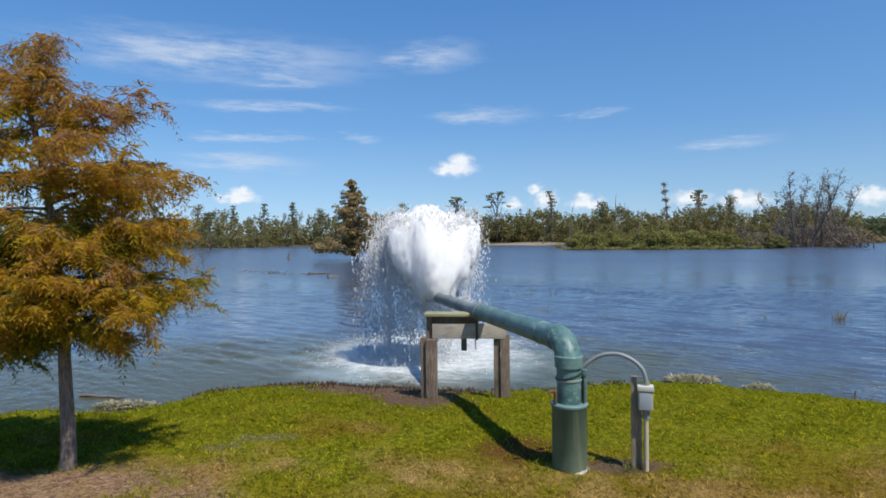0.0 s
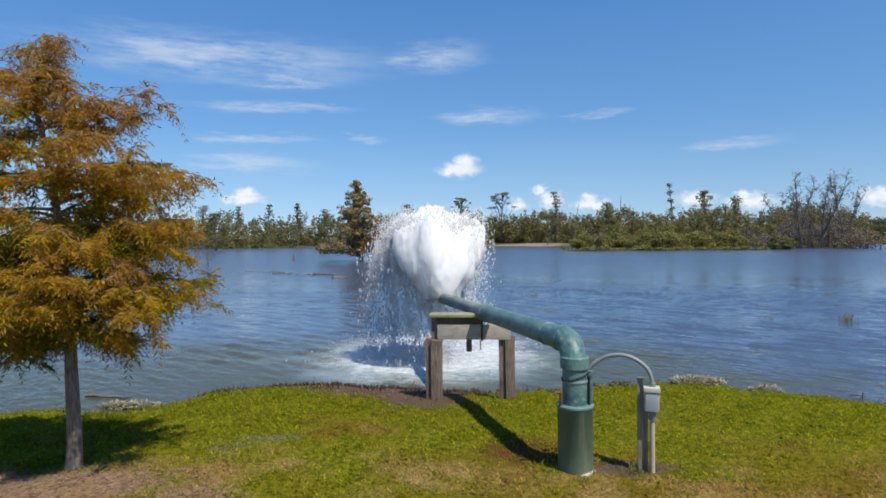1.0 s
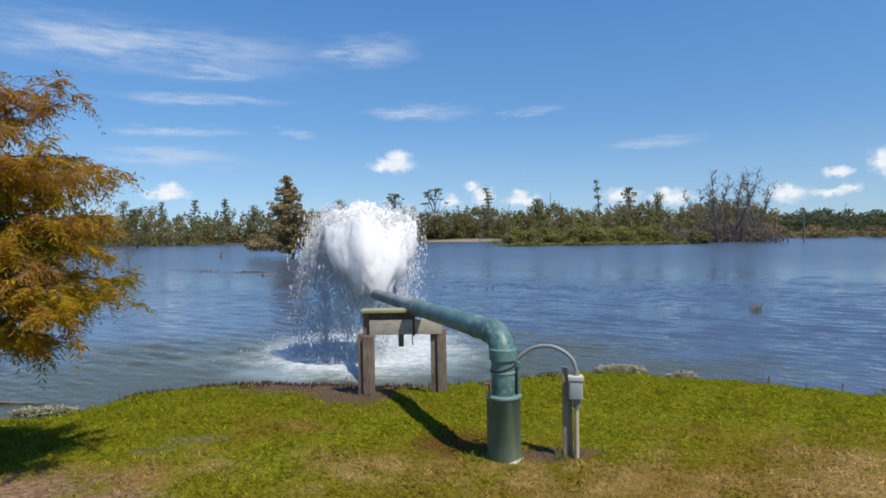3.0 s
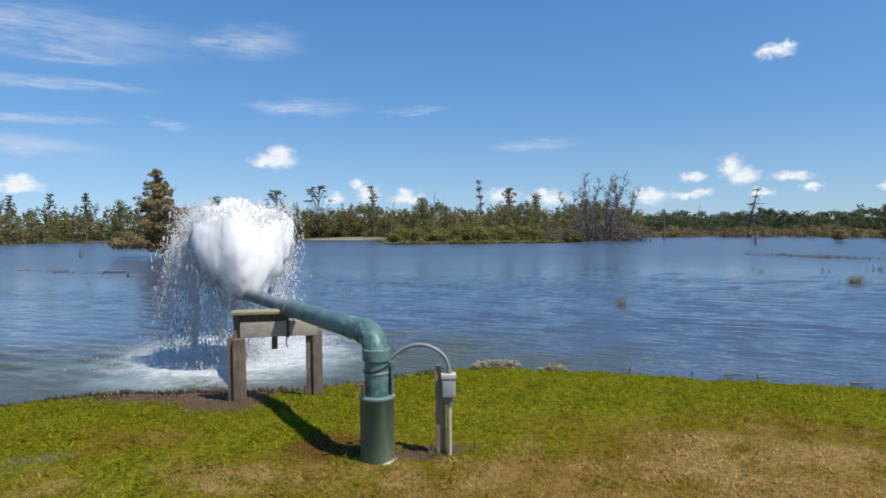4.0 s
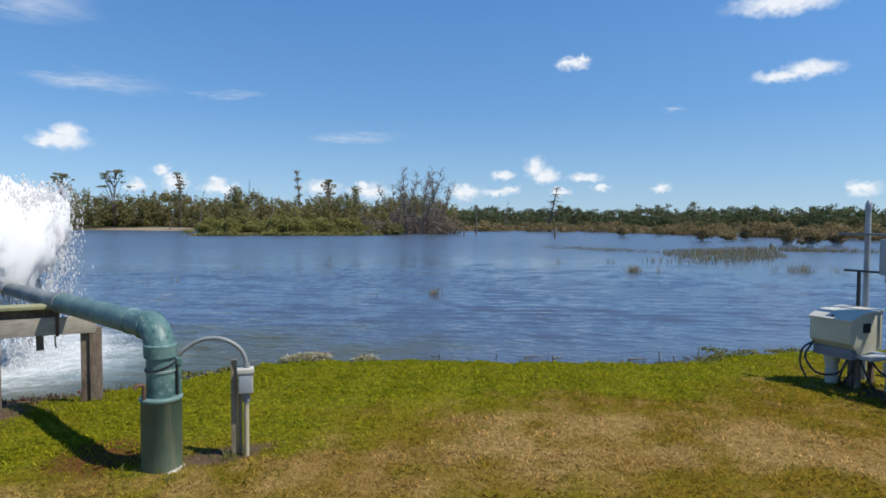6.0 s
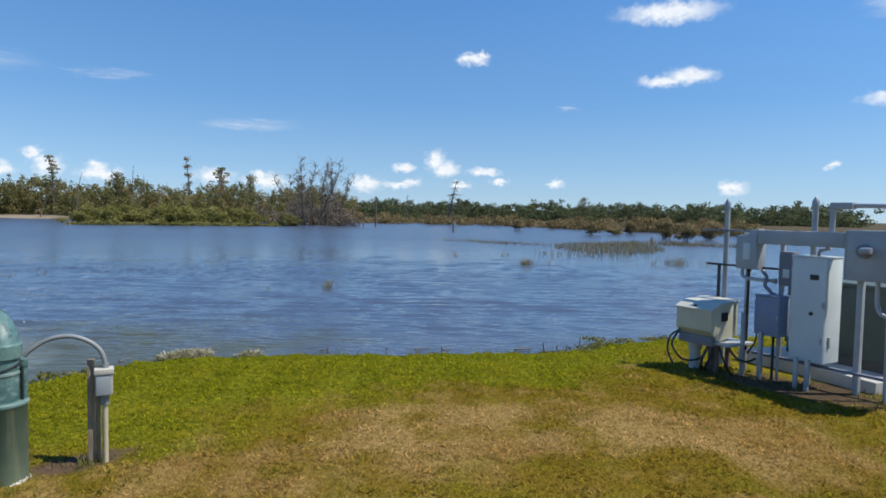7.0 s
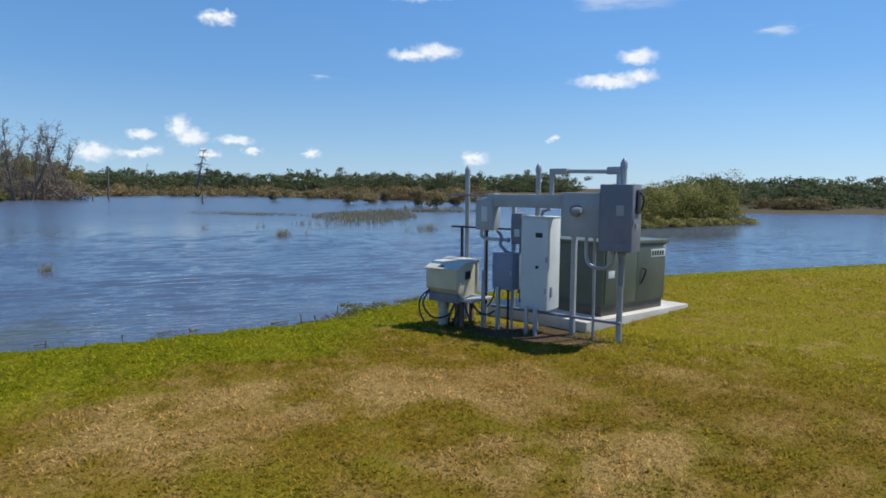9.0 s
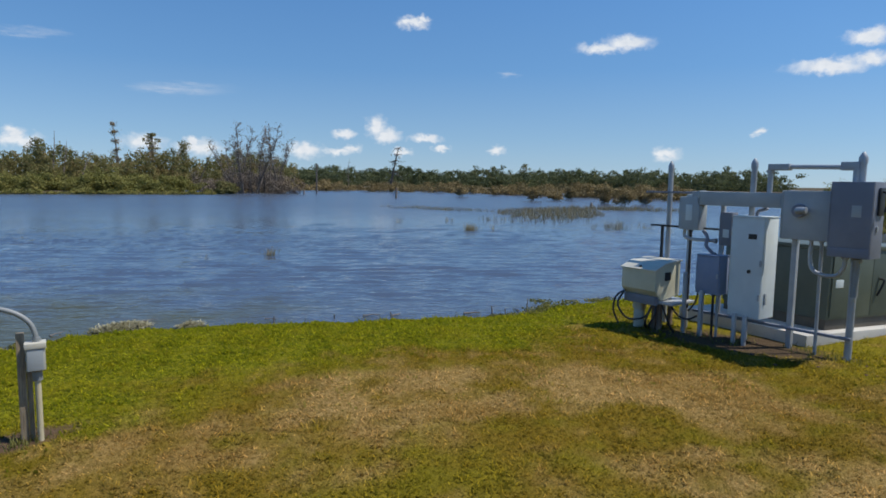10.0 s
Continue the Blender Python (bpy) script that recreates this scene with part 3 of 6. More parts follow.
def turned(bm, profile, seg=40, centre=(0, 0)):
    """A body of revolution round the upright axis, from (radius, height) pairs."""
    rings = []
    for r, z in profile:
        rings.append([bm.verts.new((centre[0] + r * math.cos(a), centre[1] + r * math.sin(a), z)) for a in (2 * math.pi * k / seg for k in range(seg))])
    for a, b in zip(rings, rings[1:]):
        for k in range(seg):
            bm.faces.new((a[k], a[(k + 1) % seg], b[(k + 1) % seg], b[k]))
    bm.faces.new(rings[0][::-1]), bm.faces.new(rings[-1])
    return bm


def arc(centre, r, a0, a1, n, ux, uy):
    centre, ux, uy = Vector(centre), Vector(ux), Vector(uy)
    return [centre + r * (ux * math.cos(a0 + (a1 - a0) * k / n) + uy * math.sin(a0 + (a1 - a0) * k / n)) for k in range(n + 1)]


def BM():
    return bmesh.new()


# ---- ground and water ----
WATER_Z = -0.30
SHORE = np.array([(-400, -150), (-60, -4), (-12, 6.6), (-5.8, 8.1), (-5.2, 8.3), (-4.2, 8.1), (-3.75, 8.6), (-3.45, 9.25), (-2.2, 9.6), (-0.9, 9.35), (0.6, 8.9),
                  (2.2, 9.2), (3.5, 9.4), (4.7, 8.7), (5.8, 8.0), (7.1, 7.05), (8.4, 6.2), (9.4, 6.12), (10.9, 5.75), (13, 4.6), (16.8, 2.0),
                  (18.4, 0.5), (22.2, -3.2), (40, -24), (400, -420)])
# far shore: degrees clockwise from +y, metres from the lawn
FAR = np.array([(-180, 300), (-70, 200), (-40, 190), (-17, 187), (3, 163), (10, 142), (28, 140), (34, 150), (42, 160), (50, 150), (58, 165), (66, 150), (76, 110), (88, 64), (98, 67), (115, 80), (180, 300)])


def lump_noise(x, y, s, seed=0.0):
    """Cheap smooth noise from a few sine waves, about -1 to 1."""
    return (np.sin(x * s * 1.3 + seed) * np.cos(y * s * 1.7 - seed * 2) + 0.6 * np.sin(x * s * 3.1 - y * s * 2.3 + seed * 3) + 0.4 * np.cos(x * s * 6.7 + y * s * 5.9 + seed * 5)) / 1.6


def shore_distance(x, y):
    """Metres inland from the near waterline; negative in the water."""
    ys = np.interp(x, SHORE[:, 0], SHORE[:, 1]) + 0.09 * lump_noise(x, 0 * x, 2.2) + 0.05 * lump_noise(x, 0 * x, 7.0, 2)
    slope = np.interp(x, (SHORE[1:, 0] + SHORE[:-1, 0]) / 2, np.diff(SHORE[:, 1]) / np.diff(SHORE[:, 0]))
    return (ys - y) / np.sqrt(1 + slope**2)


def islet(x, y, cx, cy, rx, ry, turn):
    c, s = math.cos(radians(turn)), math.sin(radians(turn))
    u, v = (x - cx) * c + (y - cy) * s, -(x - cx) * s + (y - cy) * c
    return 1 - np.sqrt((u / rx) ** 2 + (v / ry) ** 2)


ISLETS = ((33.7, 100.4, 15.3, 6, -18), (58, 104, 7, 5, -25), (43.3, 5.05, 7.5, 2.5, -28))


def height(x, y):
    d = shore_distance(x, y)
    lawn = np.where(d > 0, 0.30 * (1 - np.exp(-np.maximum(d, 0) / 1.1)), np.maximum(d * 0.16, -1.6))
    lawn = lawn + 0.012 * lump_noise(x, y, 1.9) * np.clip(d, 0, 1)
    r, az = np.hypot(x, y), np.degrees(np.arctan2(x, y))
    past = r - np.interp(az, FAR[:, 0], FAR[:, 1]) - 1.5 * lump_noise(x, y, 0.12)
    h = np.maximum(lawn, np.clip(past * 0.04, -1.6, 0.7))
    for cx, cy, rx, ry, turn in ISLETS:
        h = np.maximum(h, np.clip(islet(x, y, cx, cy, rx, ry, turn) * 1.2, -1.6, 0.35))
    return WATER_Z + h


def value_noise(x, y, size, seed):
    """Smooth random field, 0 to 1, with lumps of the given size in metres."""
    table = np.random.default_rng(seed).uniform(0, 1, (97, 89))
    u, v = np.asarray(x) / size + 1000, np.asarray(y) / size + 1000
    i, j = np.floor(u).astype(int), np.floor(v).astype(int)
    a, b = u - i, v - j
    a, b = a * a * (3 - 2 * a), b * b * (3 - 2 * b)
    i0, i1, j0, j1 = i % 97, (i + 1) % 97, j % 89, (j + 1) % 89
    return (table[i0, j0] * (1 - a) + table[i1, j0] * a) * (1 - b) + (table[i0, j1] * (1 - a) + table[i1, j1] * a) * b


def patchy(x, y, size, seed):
    return (value_noise(x, y, size, seed) + 0.5 * value_noise(x, y, size * 0.45, seed + 1) + 0.3 * value_noise(x, y, size * 0.2, seed + 2)) / 1.8


# where the clover green ends, and the worn straw-coloured way that curves round towards the rack: x, y, half width, strength
GREEN_EDGE = np.array([(-14, 4.2), (-6, 4.6), (-2.5, 4.9), (0, 5.0), (1.8, 5.15), (2.5, 5.4), (3.2, 5.6), (4.25, 5.25), (4.8, 5.1), (6.7, 4.4), (8, 4.5), (9.4, 4.9), (13, 3.2), (20, -3.5), (60, -50)])
WORN = ((-2.7, 5.25, 0.3, 0.55), (-2.1, 5.3, 0.3, 0.5), (-0.7, 5.3, 0.3, 0.3), (0.4, 4.9, 0.3, 0.45), (1.6, 4.6, 0.4, 0.6), (2.4, 4.35, 0.5, 0.7), (3.3, 4.1, 0.55, 0.9), (3.9, 3.95, 0.5, 1.0), (4.7, 3.65, 0.5, 1.0),
        (5.6, 3.2, 0.5, 0.95), (5.95, 2.4, 0.5, 0.9), (5.95, 1.7, 0.45, 0.9), (5.95, 1.0, 0.4, 0.6))
RUSTY = ((4.0, 2.2, 0.35, 0.25), (4.6, 1.5, 0.5, 0.6), (4.75, 0.8, 0.45, 0.65), (5.1, 0.1, 0.45, 0.5), (6.3, -0.4, 0.5, 0.3), (7.6, 0.6, 0.5, 0.3))


def along(x, y, rows):
    best = np.zeros(len(x))
    for (ax, ay, aw, ak), (bx, by, bw, bk) in zip(rows, rows[1:]):
        dx, dy = bx - ax, by - ay
        t = np.clip(((x - ax) * dx + (y - ay) * dy) / (dx * dx + dy * dy), 0, 1)
        far = np.hypot(x - ax - dx * t, y - ay - dy * t) / (1.25 * (aw + (bw - aw) * t))
        best = np.maximum(best, np.clip((1.9 - far) / 1.3, 0, 1) * (ak + (bk - ak) * t))
    return best


def lawn_zones(x, y):
    """How dry and how worn to straw the lawn is at places."""
    n1, n2, n3 = patchy(x, y, 1.3, 5), patchy(x, y, 0.7, 9), patchy(x, y, 0.28, 15)
    edge = np.interp(x, GREEN_EDGE[:, 0], GREEN_EDGE[:, 1])
    dry = np.clip((edge - y + (n1 - 0.5) * 1.6 + (n3 - 0.5) * 0.9) / 0.9 + 0.5, 0, 1)
    dry = np.clip(dry - 0.36 * np.clip((n2 - 0.52) * 5, 0, 1) * (x < 6.5), 0, 1)
    west = np.clip((1.5 - x) / 2, 0, 1)
    dry = np.maximum(dry * (1 - 0.45 * west), 0.85 * west * np.clip((n1 - 0.56) * 6, 0, 1) * (y < 7.2))
    worn = np.maximum(along(x, y, WORN), along(x, y, RUSTY))
    straw = np.clip((worn + (n2 - 0.5) * 1.5 + (n3 - 0.5) * 2.0) * 1.2 - 0.3, 0, 1) * np.clip(worn * 3, 0, 1)
    speck = np.clip((n3 - 0.6) * 5, 0, 0.5) * dry
    return dry, np.maximum(straw, speck) * 0.9


def build_ground():
    rings = np.r_[0.005, np.linspace(0.3, 3, 14), np.arange(3.1, 14, 0.12), np.geomspace(14, 4500, 120)]
    angles = np.radians(np.r_[np.arange(-60, 115, 0.6), np.arange(115, 300, 5)])
    a, r = np.meshgrid(angles, rings)
    x, y = (r * np.sin(a)).ravel(), (r * np.cos(a)).ravel()
    n, m = len(rings), len(angles)
    i, j = np.meshgrid(np.arange(n - 1), np.arange(m), indexing="ij")
    p, q = (i * m + j).ravel(), (i * m + (j + 1) % m).ravel()
    faces = np.stack([p, p + m, q + m, q], 1)
    d = shore_distance(x, y)
    dry, straw = lawn_zones(x, y)
    verts = np.c_[x, y, height(x, y)]
    ob = mesh_object("ground", verts, faces, MAT_GROUND, {"shore": np.clip(d, -3, 40), "dry": dry, "straw": straw}, True)
    return tagged(ob, "grassy lakeside ground with dry and muddy patches", "ground", kind="structure")


build_ground()


def wave_height(x, y, d):
    """Wind waves: many short wave trains, spread about one heading, in patches; the long ones die out d metres off the bank."""
    r = np.random.default_rng(17)
    h = np.zeros(len(x))
    for k in range(34):
        length = 0.22 * 1.042**k
        a = radians(45 + r.normal(0, 12))
        p = (x * math.sin(a) + y * math.cos(a)) * 2 * math.pi / length
        calm = np.clip((d - 0.2) / (5.0 * length), 0.12, 1)
        h += calm * 0.0055 * length**0.9 * np.sin(p + r.uniform(0, 6.28) + 1.2 * value_noise(x, y, 3.1, 500 + k))
    return h * (0.55 + 0.8 * patchy(x, y, 5.0, 71)) * (0.75 + 0.5 * patchy(x * 0.5, y, 1.6, 75))


def build_water():
    # a fan of rings round the lawn: fine near the bank, coarse towards the horizon
    rings = np.r_[0.5, 3.0, 5.0, np.geomspace(6.2, 30, 230), np.geomspace(30.2, 60, 60), np.geomspace(61, 140, 24), np.geomspace(150, 4500, 14)]
    angles = np.radians(np.r_[np.arange(-40, 102, 0.32), np.arange(102, 320, 5)])
    a, q = np.meshgrid(angles, rings)
    x, y = (q * np.sin(a)).ravel() + 0.3, (q * np.cos(a)).ravel() - 0.9
    n, m = len(rings), len(angles)
    i, j = np.meshgrid(np.arange(n - 1), np.arange(m), indexing="ij")
    p, k = (i * m + j).ravel(), (i * m + (j + 1) % m).ravel()
    faces = np.stack([p, p + m, k + m, k], 1)
    far = np.hypot(x, y)
    d = -shore_distance(x, y)
    z = wave_height(x, y, d) * np.clip((58 - far) / 36, 0, 1) * np.clip(d / 0.9, 0.15, 1) * (far > 4)
    ob = mesh_object("water", np.c_[x, y, WATER_Z + z], faces, MAT_WATER, None, True)
    return tagged(ob, "rippled blue lake water with foam below the fountain", "water", kind="structure")


build_water()
rng = np.random.default_rng(7)


def ground_spots(count, r0, r1, a0, a1):
    """Random places on the lawn, evenly spread over a fan of the plan."""
    r = np.sqrt(rng.uniform(r0**2, r1**2, count))
    a = np.radians(rng.uniform(a0, a1, count))
    x, y = r * np.sin(a) + 0.3, r * np.cos(a)
    return x, y


BARE = ((-3.5, 4.95, 1.2, 0.5), (1.55, 5.25, 0.38, 0.18), (-0.7, 8.75, 1.5, 0.65), (-2.2, 9.35, 1.5, 0.3), (-0.35, 7.95, 0.6, 0.5), (1.03, 5.2, 0.24, 0.24), (8.2, 2.6, 0.5, 1.0))


def keep_grass(x, y, d):
    ok = d > 0.05
    for cx, cy, rx, ry in BARE:
        q = ((x - cx) / rx) ** 2 + ((y - cy) / ry) ** 2
        ok &= rng.uniform(0, 1, len(x)) < np.clip((q - 0.6) * 1.6 + 0.06, 0, 1)
    pu, pv = (x - 8.25) * 0.98 - (y - 1.57) * 0.2, (x - 8.25) * 0.2 + (y - 1.57) * 0.98
    return ok & ~((pu > 0.05) & (pu < 2.75) & (pv > 0.55 - 0.12 * pu) & (pv < 2.4))


def grass(name, label, sets, mat, h0, h1, w0, w1, lean, wet=None):
    xs, ys = np.concatenate([s[0] for s in sets]), np.concatenate([s[1] for s in sets])
    d = shore_distance(xs, ys)
    ok = keep_grass(xs, ys, d)
    if wet is not None:
        ok &= rng.uniform(0, 1, len(xs)) < np.clip(1.15 - d / wet + 0.5 * lump_noise(xs, ys, 1.7), 0.0, 1)
    xs, ys, d = xs[ok], ys[ok], d[ok]
    n = len(xs)
    z = height(xs, ys)
    hgt, wid = rng.uniform(h0, h1, n) * (0.75 + 0.5 * (lump_noise(xs, ys, 3.0) > 0)), rng.uniform(w0, w1, n)
    far = np.clip(np.hypot(xs, ys) / 7, 1, 3)
    wid, hgt = wid * far, hgt * far**0.3
    b, tilt = rng.uniform(0, 2 * np.pi, n), rng.uniform(0.55, 1.0, n) * lean * hgt
    a = b + np.pi / 2 + rng.normal(0, 0.25, n)
    dx, dy = np.cos(a) * wid / 2, np.sin(a) * wid / 2
    base = np.c_[xs, ys, z - 0.004]
    v = np.stack([base + np.c_[dx, dy, 0 * dx], base - np.c_[dx, dy, 0 * dx],
                  base + np.c_[np.cos(b) * tilt - dx * 0.5, np.sin(b) * tilt - dy * 0.5, hgt], base + np.c_[np.cos(b) * tilt + dx * 0.5, np.sin(b) * tilt + dy * 0.5, hgt * 0.96]], 1)
    f = np.arange(4 * n).reshape(-1, 4)
    tint = np.repeat(np.clip(rng.normal(0.5, 0.36, n), 0, 1), 4)
    dry, straw = lawn_zones(xs, ys)
    ob = mesh_object(name, v.reshape(-1, 3), f, mat, {"tint": tint, "shore": np.repeat(d, 4), "dry": np.repeat(dry, 4), "straw": np.repeat(straw, 4)})
    return tagged(ob, label, "grass", kind="stuff")


grass("lawn_grass", "short mown lawn grass, green to straw coloured", [ground_spots(150000, 3.0, 8.5, -44, 110), ground_spots(90000, 8.5, 16, -44, 112), ground_spots(30000, 16, 34, 84, 112)],
      MAT_GRASS, 0.010, 0.028, 0.007, 0.015, 1.7)
grass("shore_weeds", "low broad-leaved green weeds along the waterline", [ground_spots(110000, 4.5, 12, -44, 100)], MAT_WEED, 0.010, 0.034, 0.015, 0.032, 1.5, wet=3.6)

# ---- pump outlet: riser, elbow, long discharge pipe ----
RISER = Vector((1.045, 5.26, 0))
OUTLET = Vector((-0.09, 10.3, 0.95))


def build_pump():
    root = thing("pump_discharge_pipe", "green painted steel discharge pipe running out over the lake", "pipe", pose(RISER.x, RISER.y, -0.02))
    to = Vector((OUTLET.x - RISER.x, OUTLET.y - RISER.y, 0))
    ahead = to.normalized()
    R = 0.103
    part("sleeve", turned(BM(), [(0.146, -0.15), (0.146, 0.535), (0.15, 0.54), (0.15, 0.555), (0.12, 0.557)]), MAT_SLEEVE, root, "dark green ground sleeve")
    part("sleeve_rim", turned(BM(), [(0.148, 0.538), (0.155, 0.540), (0.156, 0.556), (0.148, 0.563), (0.118, 0.563)]), MAT_RIM, root, "worn pale rim")
    rm = np.random.default_rng(4)
    collar = BM()
    for k in range(16):
        t = -1.75 + 1.55 * k / 15
        q = 0.150 + rm.normal(0, 0.006)
        lump = bmesh.ops.create_icosphere(collar, subdivisions=1, radius=1.0, matrix=Matrix.Translation((q * math.cos(t), q * math.sin(t), 0.0)) @ Matrix.Diagonal((rm.uniform(0.012, 0.026), rm.uniform(0.012, 0.026), rm.uniform(0.012, 0.034) * (0.5 + k / 15), 1)))
        for v in lump["verts"]:
            v.co += Vector(rm.normal(0, 0.003, 3))
    part("base_collar", collar, MAT_MORTAR, root, "crumbling pale mortar", False)
    part("riser", turned(BM(), [(R, 0.45), (R, 0.94), (R - 0.02, 0.945)]), MAT_PIPE, root)
    part("coupling", turned(BM(), [(R, 0.745), (R + 0.006, 0.75), (R + 0.006, 0.765), (R, 0.77)]), MAT_RIM, root, "thin weld band")
    part("collar", turned(BM(), [(R, 0.86), (R + 0.016, 0.865), (R + 0.018, 0.955), (R + 0.01, 0.962), (R, 0.965)]), MAT_PIPE, root)
    # the elbow turns from upright to the way of the pipe
    bend = 0.20
    z_top = 1.075
    c = Vector((0, 0, z_top - bend)) + ahead * bend
    pts = arc(c, bend, math.pi, math.pi / 2, 14, ahead, (0, 0, 1))
    pts = [Vector((0, 0, 0.955))] + pts
    part("elbow", tube(BM(), pts, R + 0.007, 36), MAT_PIPE, root)
    a = pts[-1]
    end = OUTLET - RISER + Vector((0, 0, 0.02))
    way = end - a
    part("elbow_band", tube(BM(), [a - ahead * 0.03, a - ahead * 0.028, a + way * 0.015, a + way * 0.0155], [R, R + 0.014, R + 0.014, R], 36), MAT_PIPE, root)
    part("pipe_run", tube(BM(), [a, a + way * 0.1, a + way * 0.50], R, 36), MAT_PIPE, root, "faded green pipe run")
    part("pipe_joint", tube(BM(), [a + way * 0.07, a + way * 0.071, a + way * 0.082, a + way * 0.083], [R, R + 0.006, R + 0.006, R], 36), MAT_PIPE, root)
    part("reducer", tube(BM(), [a + way * 0.485, a + way * 0.487, a + way * 0.505, a + way * 0.525], [R, R + 0.012, R + 0.012, R * 0.86], 36), MAT_DARKPIPE, root)
    part("outlet_pipe", tube(BM(), [a + way * 0.51, a + way * 0.99, a + way], R * 0.86, 30), MAT_DARKPIPE, root, "grey weathered outlet pipe")
    up = end + Vector((0, 0, 0))
    part("outlet_elbow", tube(BM(), arc(up + Vector((0, 0, 0.14)), 0.14, -math.pi / 2, 0, 8, ahead, (0, 0, 1)), R * 0.9, 24), MAT_DARKPIPE, root, "upturned outlet elbow")
    # small drain cock and side pipe on the riser
    side = Vector((ahead.y, -ahead.x, 0))
    part("drain_cock", tube(BM(), [-side * 0.13 + Vector((0, -0.03, 0.54)), -side * 0.13 + Vector((0, -0.03, 0.66)), -side * 0.14 + Vector((0, -0.03, 0.675)), -side * 0.185 + Vector((0, -0.04, 0.675)), -side * 0.195 + Vector((0, -0.04, 0.65))], 0.014, 10), MAT_RUST, root, "small rusty tap")
    part("side_pipe", tube(BM(), [side * 0.128 + Vector((0, -0.04, 0.54)), side * 0.128 + Vector((0, -0.04, 0.80)), side * 0.128 + Vector((0, -0.04, 0.805))], [0.022, 0.022, 0.016], 14), MAT_PIPE, root)
    part("side_pipe_cap", tube(BM(), [side * 0.128 + Vector((0, -0.04, 0.79)), side * 0.128 + Vector((0, -0.04, 0.84))], 0.028, 14), MAT_PIPE, root)
    strap = [side * ((R + 0.005) * math.cos(t)) + ahead * ((R + 0.005) * math.sin(t)) + Vector((0, 0, 0.80 + 0.035 * math.cos(t))) for t in (2 * math.pi * k / 24 for k in range(25))]
    part("clamp_strap", tube(BM(), strap, 0.007, 8), MAT_BLACK, root, "black clamp strap")
    part("stay_rod", tube(BM(), [side * 0.113 + Vector((0, -0.075, 0.54)), side * 0.113 + Vector((0, -0.07, 0.80))], 0.008, 8), MAT_BLACK, root)
    return root


build_pump()


def build_pipe_support():
    root = thing("timber_pipe_support", "weathered timber trestle carrying the discharge pipe at the water's edge", "trestle", pose(0.27, 8.05, 0, 0, 0, -6))
    g = -0.45
    # two doubled posts, cross boards and a cap
    part("post", box(BM(), -0.575, -0.505, -0.10, 0.03, g, 0.66, 0.006), MAT_TIMBER, root)
    part("post", box(BM(), -0.502, -0.365, -0.14, -0.02, g, 0.64, 0.006), MAT_TIMBER, root)
    part("post_extension", box(BM(), -0.505, -0.425, -0.02, 0.07, 0.4, 0.925, 0.004), MAT_TIMBER, root)
    part("post", box(BM(), 0.36, 0.445, -0.02, 0.10, g, 0.66, 0.006), MAT_TIMBER, root)
    part("post", box(BM(), 0.448, 0.565, -0.055, 0.065, g, 0.70, 0.006), MAT_TIMBER, root)
    part("cross_board", box(BM(), -0.423, 0.515, -0.06, -0.022, 0.645, 0.835, 0.004), MAT_BOARD, root, "pale weathered cross board")
    part("back_board", box(BM(), -0.50, 0.165, 0.0, 0.045, 0.80, 0.93, 0.004), MAT_TIMBER, root)
    part("cap_board", box(BM(), -0.53, 0.15, -0.10, 0.17, 0.93, 0.968, 0.006), MAT_CAP, root, "lichen-green cap board")
    part("strap", box(BM(), 0.135, 0.165, -0.075, -0.062, 0.63, 0.98, 0.003), MAT_RUST, root)
    part("hanging_strap", box(BM(), -0.06, 0.01, 0.05, 0.08, 0.47, 0.66, 0.004), MAT_DEADWOOD, root)
    part("hook", tube(BM(), [(0.13, -0.075, 0.64), (0.13, -0.08, 0.55), (0.14, -0.085, 0.51)], 0.007, 8), MAT_RUST, root)
    part("bolt", tube(BM(), [(0.34, -0.07, 0.0), (0.34, -0.02, 0.0)], 0.02, 8), MAT_RUST, root)
    return root


build_pipe_support()


def smooth_path(pts, k):
    """Rounds a line of places by a spline through them."""
    pts = [Vector(p) for p in pts]
    out = []
    for i in range(len(pts) - 1):
        p0, p1, p2, p3 = pts[max(i - 1, 0)], pts[i], pts[i + 1], pts[min(i + 2, len(pts) - 1)]
        for j in range(k):
            t = j / k
            out.append(0.5 * ((2 * p1) + (p2 - p0) * t + (2 * p0 - 5 * p1 + 4 * p2 - p3) * t * t + (3 * p1 - p0 - 3 * p2 + p3) * t**3))
    return out + [pts[-1]]


